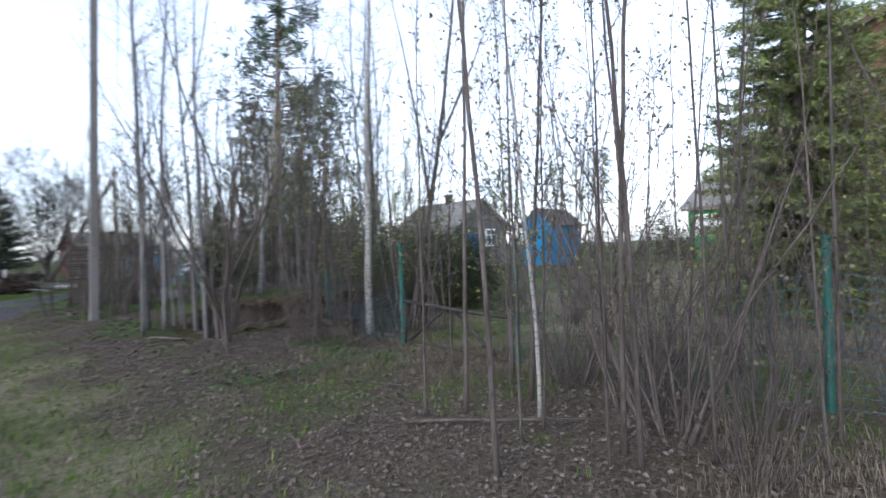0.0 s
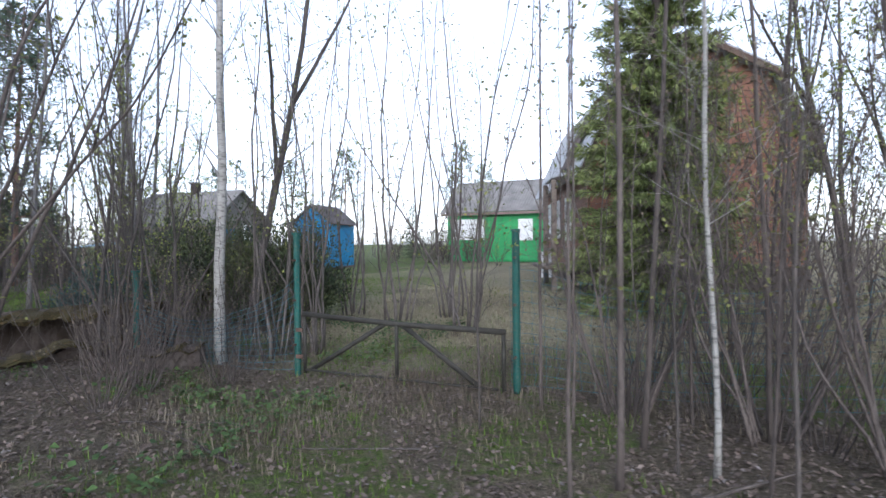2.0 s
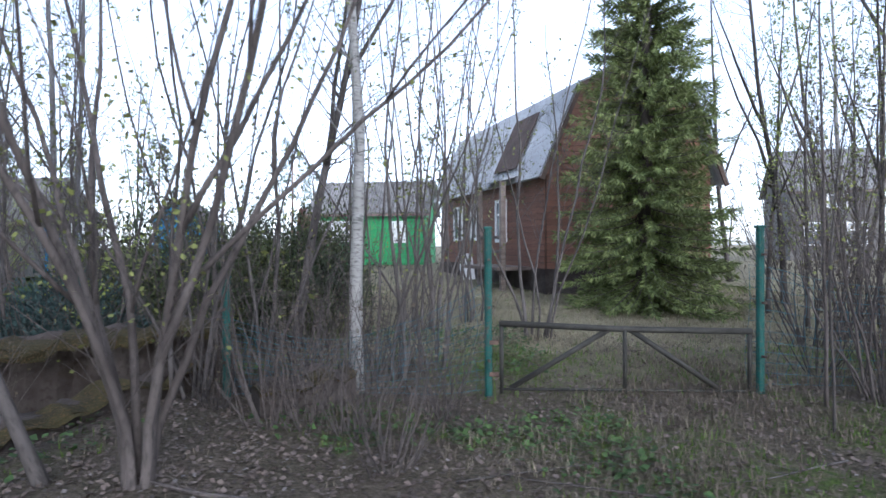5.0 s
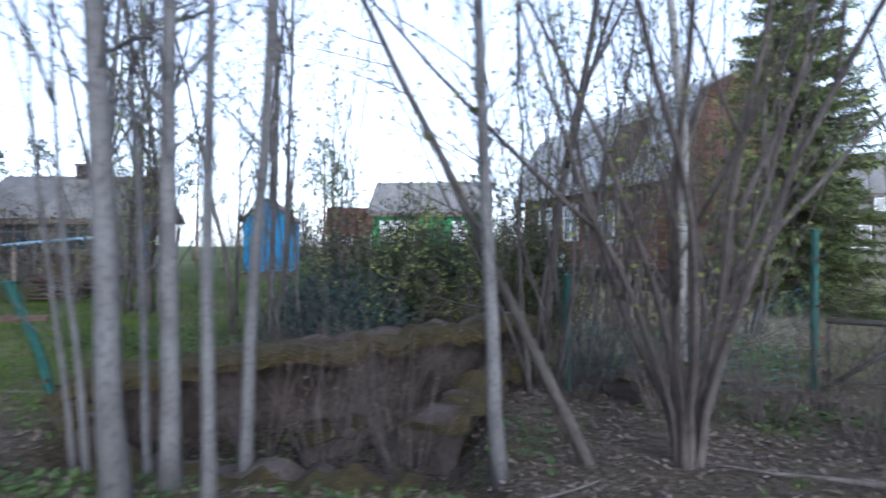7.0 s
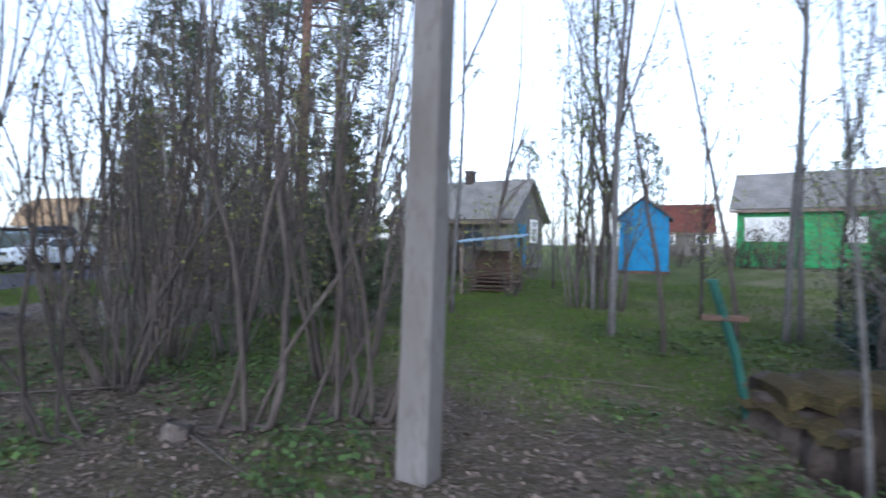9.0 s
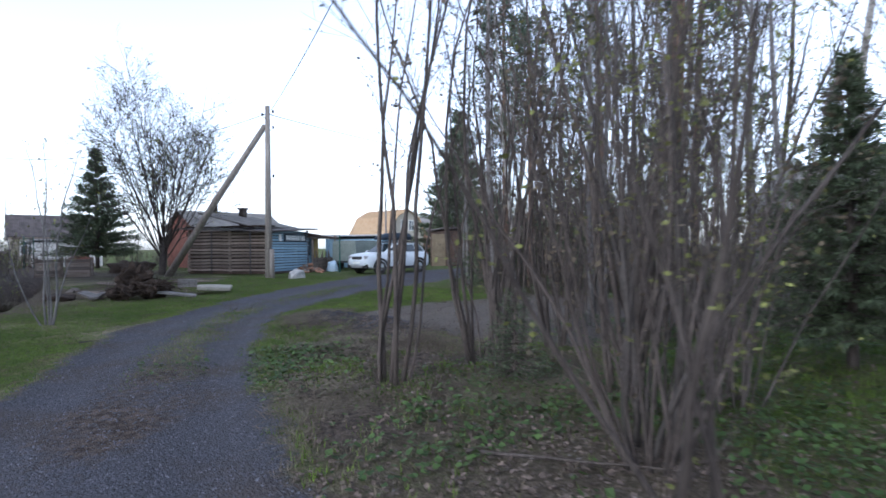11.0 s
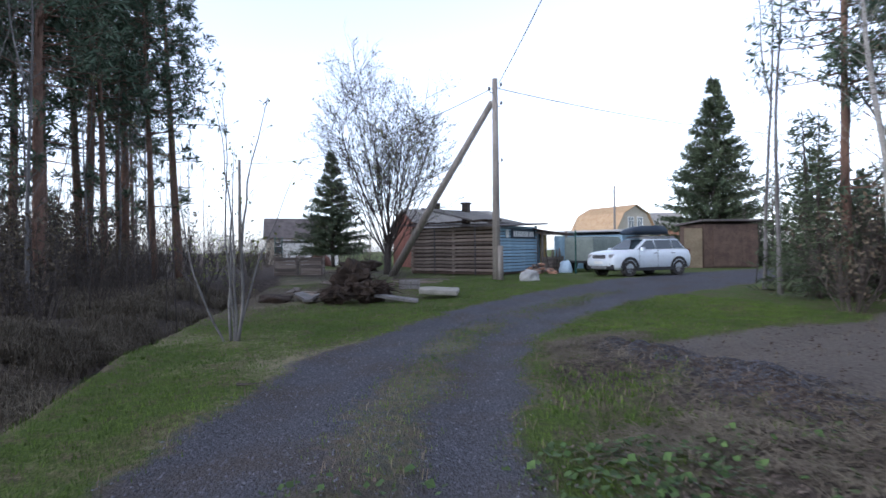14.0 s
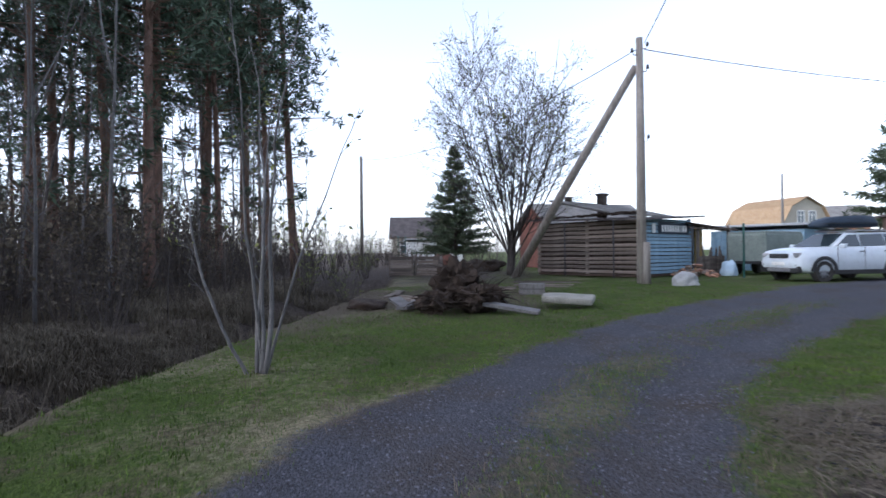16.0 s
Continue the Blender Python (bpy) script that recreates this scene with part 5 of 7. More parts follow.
for i in range(16):
    put(P["far_spruce"], -24 - 2.6 * i, -13.5 - pick.uniform(0, 6), pick.uniform(0, 360), pick.uniform(0.6, 0.9))
for i in range(44):
    x, y = -44 + 36 * pick.random(), 24 + 20 * pick.random()
    if x > -22 and y < 36:
        continue
    put(P[("far_tree", "far_thin", "far_spruce", "far_leafy", "far_shrub")[i % 5]], x, y, pick.uniform(0, 360), pick.uniform(0.45, 0.7))
for i in range(28):
    put(P[("far_thin", "far_tree", "far_shrub", "far_leafy")[i % 4]], -72 - 20 * pick.random(), -35 + 75 * pick.random(), pick.uniform(0, 360), pick.uniform(0.4, 0.6))
set_out("thicket", [(-11.4, 13.3), (-10.7, 13.5), (-12.0, 13.2), (-12.8, 13.9)], size=(0.45, 0.7))
set_out("shrub_d", [(-13.5, 20), (-15.5, 22.4), (-11.8, 19.2), (-17.0, 23.5), (-10.2, 18.0)], size=(0.6, 0.95))
set_out("hedge", [(-4.2, 28.6), (-3.6, 29.0), (-2.9, 28.5), (-2.2, 29.1), (-1.6, 28.7), (-12.6, 24.2), (-14.4, 24.6), (-16.2, 25.0), (-18.0, 25.4), (-9.6, 40), (-7.6, 41), (-5.6, 40), (-8.4, 26.4), (-6.2, 27.5)], size=(0.7, 1.0))
set_out("hedge", [(-22.0, 16.8), (-22.4, 18.5), (-22.5, 18.3), (-22.3, 13.9), (-20.8, 16.7), (-18.8, 12.9), (-20.2, 13.3), (-21.5, 15.6), (-21.0, 12.3), (-23.8, 17.3)], size=(0.8, 1.4))
set_out("pole_b", [(-19.2, 13.1), (-19.1, 13.0), (-19.4, 12.7)], size=(0.75, 1.0))
set_out("far_tree", [(-24.4, 16.3), (-20.6, 12.7), (-21.6, 18.3), (-24.0, 17.6), (-22.0, 16.3)], size=(0.8, 1.0))
set_out("far_spruce", [(-24.2, 17.3), (-22.8, 18.5), (-19.5, 14.2), (-24.6, 15.4), (-23.4, 14.3), (-25.8, 17.2)], "young spruce growing beside the yard", size=(0.45, 0.75))
set_out("pine_b", [(-22.3, 15.3), (-23.4, 15.2)], size=(0.6, 0.8))
set_out("shrub_c", [(-2.8, 8.1), (-3.5, 7.3), (-0.7, 6.0), (-0.2, 6.2)], size=(0.9, 1.2))
set_out("far_thin", [(-4.8, 9.7), (-5.7, 7.9)], size=(0.7, 1.0))
set_out("hedge", [(-15.6, 17.2), (-14.1, 19.9), (-13.3, 14.9), (-14.7, 18.0), (-15.8, 16.9), (-14.2, 19.1)], size=(0.8, 1.2))
set_out("far_thin", [(-17.0, 18.0), (-13.8, 14.3), (-15.1, 19.1), (-16.0, 18.6)], size=(0.6, 0.9))
set_out("far_leafy", [(-12.6, 14.9), (-12.5, 13.7)], size=(0.5, 0.8))
set_out("hedge", [(-27.5 + 0.55 * i + pick.uniform(-0.6, 0.6), 20.5 - 0.36 * i + pick.uniform(-0.8, 1.6)) for i in range(18)], size=(0.6, 1.2))
set_out("far_tree", [(-18.2, 15.2), (-20.8, 16.4), (-22.6, 19.2), (-17.2, 13.4)], size=(0.8, 1.0))
set_out("far_shrub", [(-13.5 + 1.5 * i + pick.uniform(-0.5, 0.5), 31 + pick.uniform(0, 9)) for i in range(7)] + [(3.5 + 1.6 * i, 29 + pick.uniform(0, 8)) for i in range(7)] + [(-30 + 1.7 * i, 30 + pick.uniform(0, 6)) for i in range(8)], size=(0.55, 0.8))
set_out("far_shrub", [(-23 - 1.25 * i + pick.uniform(-0.5, 0.5), -5.5 - pick.uniform(0, 4)) for i in range(12)], size=(0.75, 1.05))
set_out("far_shrub", [(-9.0, 48), (-7.5, 49), (-6.0, 48), (-15.4, 24.6), (-13.6, 25.4), (-14.4, 24.2), (-19.6, 25.4), (-17.4, 25.2), (-3.0, 28.2), (-3.7, 28.6), (-4.4, 28.4), (-3.4, 27.6), (-9.8, 24.5), (-11.0, 25.2), (-16.5, 24.8), (-18.5, 25.0)], size=(0.5, 0.68))
for x, y in ((-33, -9), (-40, -12)):
    put(P["far_pine"], x, y, pick.uniform(0, 360), pick.uniform(0.9, 1.1))
set_out("hedge", [(-30 - 1.2 * i + pick.uniform(-0.5, 0.5), -7.4 - 0.45 * i + pick.uniform(-0.6, 0.6)) for i in range(14)], size=(1.0, 1.6))
# low bushes and saplings behind the gardens
set_out("hedge", [(-63 + pick.uniform(-1.5, 1.5), -4 + 1.3 * i) for i in range(14)] + [(-56 + pick.uniform(-2, 2), -1.6 + 1.1 * i) for i in range(6)], size=(0.7, 1.1))
set_out("far_shrub", [(-68 + pick.uniform(-2, 2), -6 + 1.8 * i) for i in range(13)], size=(0.55, 0.9))
# trees that crowd the first view
set_out("far_thin", [(-14.0, 9.2), (-14.8, 10.8), (-13.4, 10.4), (-15.8, 11.9), (-16.8, 12.9)], size=(0.9, 1.15))
set_out("leafy", [(-13.6, 11.6), (-15.0, 12.0)], size=(0.75, 0.95))
# woods that close the view all round
for i in range(36):
    a = pick.uniform(0, 1)
    put(P[("far_tree", "far_thin", "far_pine", "far_leafy")[i % 4]], -52 + 95 * a, 42 + pick.uniform(4, 26), pick.uniform(0, 360), pick.uniform(0.6, 0.85))
for i in range(34):
    put(P[("far_tree", "far_thin", "far_pine", "far_shrub")[i % 4]], -25 + 42 * i / 34 + pick.uniform(-1, 1), -5 - pick.uniform(0, 9), pick.uniform(0, 360), pick.uniform(0.7, 1.0))
for i in range(16):
    put(P[("far_tree", "far_shrub", "far_thin", "far_leafy")[i % 4]], 15 + pick.uniform(0, 9), -4 + 30 * i / 16 + pick.uniform(-1, 1), pick.uniform(0, 360), pick.uniform(0.7, 1.0))


def evergreen_bush(seed, rx, ry, h, x, y, foliage="bush", label="broad dark evergreen bush behind the ruin"):
    """A broad dark mound of juniper with scale-leaved sprays."""
    rng, W, L = random.Random(seed), ([], []), ([], [])
    for _ in range(170):
        a, q = rng.uniform(0, 2 * math.pi), rng.uniform(0, 1) ** 0.5
        tip = Vector((math.cos(a) * rx * q, math.sin(a) * ry * q, h * (1 - 0.6 * q * q) * rng.uniform(0.55, 1.08)))
        d = (tip * 0.6 + UP * 0.8).normalized()
        pts, rads = wander(rng, Vector((tip.x * 0.3, tip.y * 0.3, 0)), d, tip.length, 0.014, 0.1, 0.02, 5)
        shift = tip - pts[-1]
        pts = [p + shift * (i / 5) for i, p in enumerate(pts)]
        tube(*W, pts, rads, 3)
        for _ in range(230):
            c, g = at_share(pts, rng.uniform(0.12, 1))
            o = Vector((rng.gauss(0, 0.16), rng.gauss(0, 0.16), rng.gauss(0, 0.13)))
            leaf(*L, c + o, aside(rng, g, 40), rng.uniform(0.04, 0.1), 0.16, rng)
    b = thing("juniper_bush", x, y, gz(x, y), 0, label, "bush")
    from_data("stem", *W, M["bark_brown"], b)
    from_data("foliage", *L, M[foliage], b)


evergreen_bush(81, 1.55, 1.4, 2.25, -2.2, 9.0)
evergreen_bush(82, 1.25, 1.3, 2.4, -0.5, 9.3)
evergreen_bush(83, 0.8, 0.7, 1.0, -2.9, 7.9, "needle_blue", "low blue-green evergreen spreading beside the ruin")

# ---- yard ----


def wooden_pole():
    p = thing("utility_pole", -32.66, 9.62, -0.02, 0, "weathered wooden power pole with a slanting prop", "pole")
    rod("shaft", [(0, 0, -0.3), (0.02, 0, 3.5), (-0.03, 0.02, 7.6)], [0.16, 0.14, 0.105], M["pole_wood"], p, 10)
    rod("prop", [(-5.2, -3.2, -0.25), (-2.6, -1.62, 3.35), (-0.12, -0.06, 6.75)], [0.17, 0.145, 0.115], M["pole_wood"], p, 10, "long slanting timber prop")
    rod("stub", [(0.12, 0.1, -0.3), (0.12, 0.1, 1.3)], [0.13, 0.12], M["pole_wood"], p, 8)
    for z, s in ((7.25, 1), (7.05, -1), (6.55, 1), (4.4, 1)):
        h = rod("bracket", [(0, 0, z), (0.05, 0.2 * s, z), (0.05, 0.24 * s, z + 0.1)], 0.015, M["rust"], p, 5)
        rod("insulator", [(0.05, 0.24 * s, z + 0.08), (0.05, 0.24 * s, z + 0.2)], [0.05, 0.035], M["black_plastic"], h, 8)


wooden_pole()


def cable(a, b, sag, label, r=0.013):
    a, b = Vector(a), Vector(b)
    c = thing("overhead_cable", *a, 0, label, "cable", "overhead cables")
    pts = [(b - a) * (i / 24) - UP * sag * 4 * (i / 24) * (1 - i / 24) for i in range(25)]
    rod("strand", pts, r, M["wire"], c, 5)


cable((-32.62, 9.77, 7.4), (-6.6, 4.1, 9.3), 0.6, "black overhead cable along the track")
cable((-32.62, 9.77, 7.2), (-37.0, 30.0, 7.2), 0.35, "black overhead cable across the yard", 0.016)
cable((-32.62, 9.52, 7.2), (-51.0, -0.9, 6.9), 0.9, "black overhead cable to the gardens", 0.014)
far_pole = thing("utility_pole", -51.0, -0.9, 0, 0, "distant thin wooden power pole", "pole")
rod("shaft", [(0, 0, -0.2), (0, 0, 7.1)], [0.13, 0.1], M["pole_wood"], far_pole, 8)


def slatted_shed():
    s = thing("slatted_shed", -36.1, 11.0, 0.0, 127, "low slatted timber woodshed with a faded blue front", "shed")
    w, d = 3.6, 5.0
    for x, y in ((0.05, 0.05), (w, 0.05), (0.05, d), (0.05, d / 2), (w, d)):
        part("post", box(0.11, 0.11, 2.3, x + 0.05, y, 1.15, bevel=0.01), M["old_wood"], s)
    rng = random.Random(7)
    slat = None
    for i in range(12):
        m = pose(rng.uniform(-0.012, 0.012), d / 2, 0.22 + i * 0.172 + rng.uniform(-0.016, 0.016), rng.uniform(-0.5, 0.5), 0, 0)
        if slat is None:
            slat = part("slat", box(0.03, d + 0.1, 0.115), M["old_wood"], s)
            slat.matrix_basis = m
        else:
            o = new("slat", slat.data)
            o.parent, o.matrix_basis = s, m
    blue = None
    for i in range(15):
        m = pose(w / 2, -0.02, 0.18 + i * 0.142 + rng.uniform(-0.01, 0.01), 0, rng.uniform(-0.4, 0.4), 0)
        if blue is None:
            blue = part("blue_slat", box(w + 0.1, 0.03, 0.11), M["pale_blue"], s, "faded blue board")
            blue.matrix_basis = m
        else:
            o = tagged(new("blue_slat", blue.data), "faded blue board")
            o.parent, o.matrix_basis = s, m
    part("back_wall", box(w - 0.1, 0.05, 2.1, w / 2, d - 0.1, 1.05), M["brown_dark"], s)
    # dark sheets added behind the slats; their colour stands in for inside shade
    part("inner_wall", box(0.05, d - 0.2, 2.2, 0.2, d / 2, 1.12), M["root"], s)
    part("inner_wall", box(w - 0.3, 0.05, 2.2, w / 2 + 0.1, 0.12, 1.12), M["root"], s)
    part("floor", box(w, d, 0.08, w / 2, d / 2, 0.06), M["brown_dark"], s)
    part("roof", box(w + 0.9, d + 0.9, 0.07, w / 2, d / 2, 2.38, ry=-3, rx=2), M["dark_roof"], s, "sagging dark felt roof edged with debris")
    r = slope(w + 1.2, 3.1, 0.05, True, M["slate"], s, "upper_roof")
    r.matrix_basis = pose(-0.2, 1.2, 2.5, 13, 0, 0)
    for i in range(70):
        part("roof_debris", box(rng.uniform(0.1, 0.5), rng.uniform(0.04, 0.14), rng.uniform(0.03, 0.1), rng.uniform(-0.48, 0.25), rng.uniform(-0.2, d), 2.44, rz=rng.uniform(0, 180), bevel=0.01), M["root"], s)
    ch = part("chimney", box(0.34, 0.34, 1.3, 3.30, 4.00, 2.95, bevel=0.03), M["ruin"], s, "dark brick stove chimney")
    part("cap", box(0.46, 0.46, 0.1, 3.30, 4.00, 3.62, bevel=0.03), M["ruin"], ch)
    for y in (0.9, 3.2):
        rod("wire_post", [(-0.45, y, -0.1), (-0.45, y, 2.2)], 0.03, M["wire"], s, 6)
    rod("wire_post", [(2.6, -0.6, -0.1), (2.6, -0.6, 1.95)], 0.03, M["wire"], s, 6)
    sign = thing("sign_board", -36.1, 11.0, 0, 127, "dark blue sign board with pale unreadable letters", "sign")
    part("board", box(2.3, 0.03, 0.42, 2.2, -0.075, 1.86, bevel=0.005), M["box_blue"], sign)
    for i, (lw, lh) in enumerate(((0.12, 0.26), (0.13, 0.26), (0.12, 0.26), (0.14, 0.26), (0.13, 0.26), (0.12, 0.26), (0.13, 0.26), (0.05, 0.26), (0.13, 0.26), (0.13, 0.26))):
        part("letter", box(lw, 0.014, lh, 1.32 + i * 0.195, -0.097, 1.86, bevel=0.02), M["white"], sign, "pale letter bar")
    part("emblem", box(0.2, 0.02, 0.36, 0.72, -0.075, 1.86, bevel=0.03), M["white"], sign)
    # lean-to porch
    q = thing("porch", -36.1, 11.0, 0, 127, "ramshackle lean-to porch with blue windows and ochre boards", "porch")
    part("roof", box(3.6, 3.2, 0.06, 5.0, 1.0, 2.2, rx=9, ry=3), M["brown_dark"], q)
    for i in range(7):
        part("rafter", box(0.08, 3.1, 0.1, 3.5 + i * 0.5, 0.95, 2.12, rx=9), M["old_wood"], q)
    part("wall", box(2.2, 0.06, 2.0, 4.75, 1.0, 1.0), M["pale_blue"], q)
    part("wall", box(0.7, 0.06, 2.0, 6.2, 0.95, 1.0), M["yellow"], q, "ochre painted boards")
    for x in (4.25, 5.2):
        window(q, x, 0.95, 1.3, 0.75, 0.85, 0, "pale_blue", 1)
    for x in (3.75, 6.5):
        part("post", box(0.1, 0.1, 2.1, x, -0.25, 1.05, bevel=0.01), M["old_wood"], q)
    part("low_wall", box(2.4, 0.05, 0.75, 5.0, -0.2, 0.38), M["old_wood"], q)
    for i in range(6):
        part("plank", box(0.09, 0.03, rng.uniform(0.9, 1.4), 4.2 + i * 0.32, -0.3, 0.55, ry=rng.uniform(-30, 30)), M["old_wood"], q)


slatted_shed()


def brick_pile():
    b = thing("brick_pile", -36.3, 13.1, 0, 30, "loose heap of broken bricks and firewood", "brick pile")
    rng = random.Random(4)
    for i in range(60):
        r = rng.uniform(0, 1) ** 0.6
        a = rng.uniform(0, 6.28)
        z = 0.05 + 0.5 * (1 - r) * rng.uniform(0.3, 1)
        part("brick", box(0.24, 0.115, 0.07, math.cos(a) * r * 0.9, math.sin(a) * r * 0.6, z, rng.uniform(-30, 30), rng.uniform(-30, 30), rng.uniform(0, 180), bevel=0.008), M["brick" if i % 2 else "old_wood"], b)


brick_pile()


def lump(name, x, y, sx, sy, sz, material, label, category, seed, rz=0, rough=0.12, flat=0.25):
    """A rounded uneven body: boulder, sack or slab."""
    t = thing(name, x, y, gz(x, y) - 0.02, rz, label, category)
    bm = bmesh.new()
    bmesh.ops.create_icosphere(bm, subdivisions=4, radius=1)
    for v in bm.verts:
        n = noise.noise(v.co * 1.6 + Vector((seed, seed * 2, 0))) * rough * 2 + noise.noise(v.co * 5 + Vector((seed, 0, 0))) * rough * 0.5
        v.co = v.co * (1 + n)
        v.co = Vector((v.co.x * sx, v.co.y * sy, max(v.co.z, -flat) * sz + flat * sz))
    part("body", bm, material, t, smooth=True)
    return t


lump("boulder", -31.9, 10.6, 0.42, 0.36, 0.34, M["stone"], "pale rounded boulder at the foot of the pole", "boulder", 3)
lump("sack", -37.2, 14.9, 0.36, 0.3, 0.5, M["bag"], "full pale-blue plastic sack leaning by the porch", "sack", 5)

slab = thing("concrete_slab", -26.7, 5.75, 0.0, 72, "pale weathered concrete slab lying in the grass", "slab")
bm = box(1.0, 0.75, 0.13, 0, 0, 0.09, 2, 3, 0, bevel=0.045)
bmesh.ops.subdivide_edges(bm, edges=bm.edges[:], cuts=2, use_grid_fill=True)
for v in bm.verts:
    v.co += v.co.normalized() * 0.05 * noise.noise(v.co * 4)
part("block", bm, M["slab"], slab, smooth=True)


def root_heap():
    r = thing("root_heap", -26.1, 3.55, -0.08, 0, "heap of uprooted stumps with tangled dark roots", "root heap")
    rng = random.Random(12)
    lumps = ((-0.3, 0.0, 0.5, 0.42, 0.4), (0.2, 0.3, 0.26, 0.36, 0.24), (-0.1, 0.5, 0.24, 0.32, 0.24), (0.3, -0.45, 0.2, 0.32, 0.2))
    for n, (x, y, z, s, h) in enumerate(lumps):
        bm = bmesh.new()
        bmesh.ops.create_icosphere(bm, subdivisions=4, radius=1)
        for v in bm.verts:
            k = 1 + 0.55 * noise.noise(v.co * 2.2 + Vector((n * 3.1, 0, 0))) + 0.3 * noise.noise(v.co * 6)
            v.co = Vector((x + v.co.x * s * k * 0.8, y + v.co.y * s * k, z + v.co.z * h * k))
        part("stump", bm, M["root"], r)
    for i in range(130):
        x, y, z, s, h = lumps[i % 4]
        a = rng.uniform(0, 6.28)
        d = Vector((math.cos(a), math.sin(a), rng.uniform(-0.3, 1.0))).normalized()
        p = Vector((x, y, z)) + Vector((d.x * s * 0.7, d.y * s * 0.8, d.z * h * 0.8))
        pts, rads = wander(rng, p, d, rng.uniform(0.15, 0.5), rng.uniform(0.01, 0.028), 0.25, -0.08, 5)
        pts = [Vector((q.x, q.y, max(q.z, 0.02))) for q in pts]
        rod("root", pts, rads, M["root"], r, 4)
    for x, y, l, a in ((-0.7, -1.1, 0.9, 20), (-0.4, -0.9, 0.7, -30), (0.5, 0.9, 1.0, 70)):
        part("board", box(l, 0.25, 0.06, x, y, 0.12, 6, 8, a, bevel=0.01), M["bark_pale"], r, "grey scrap board")


root_heap()


def wheel(parent, x, y, r, w, side):
    h = part("wheel", bmesh.new(), M["tyre"], parent)
    h.matrix_basis = pose(x, y, r)
    V, F = [], []
    prof = [(-w / 2, r * 0.62), (-w / 2, r * 0.93), (-w / 2 + 0.03, r), (w / 2 - 0.03, r), (w / 2, r * 0.93), (w / 2, r * 0.62)]
    n = 28
    for i in range(n):
        a = 2 * math.pi * i / n
        V += [Vector((math.cos(a) * q, yy, math.sin(a) * q)) for yy, q in prof]
    for i in range(n):
        for k in range(6):
            F.append((i * 6 + k, i * 6 + (k + 1) % 6, ((i + 1) % n) * 6 + (k + 1) % 6, ((i + 1) % n) * 6 + k))
    from_data("tyre", V, F, M["tyre"], h)
    bm = bmesh.new()
    bmesh.ops.create_cone(bm, cap_ends=True, segments=24, radius1=r * 0.6, radius2=r * 0.6, depth=w * 0.5, matrix=pose(0, 0, 0, 90, 0, 0))
    part("rim", bm, M["black_plastic"], h)
    for i in range(10):
        part("spoke", box(r * 0.5, 0.02, 0.045, 0, 0, 0, bevel=0.004), M["alloy"], h).matrix_basis = pose(0, side * w * 0.3, 0, 0, i * 36, 0) @ pose(r * 0.32, 0, 0)


def loft(sections, bm=None):
    """Skins rings of equal length."""
    bm = bm or bmesh.new()
    rings = [[bm.verts.new(v) for v in s] for s in sections]
    for a, b in zip(rings, rings[1:]):
        for k in range(len(a)):
            j = (k + 1) % len(a)
            bm.faces.new((a[k], a[j], b[j], b[k]))
    bm.faces.new(rings[0][::-1]), bm.faces.new(rings[-1])
    bmesh.ops.recalc_face_normals(bm, faces=bm.faces)
    return bm


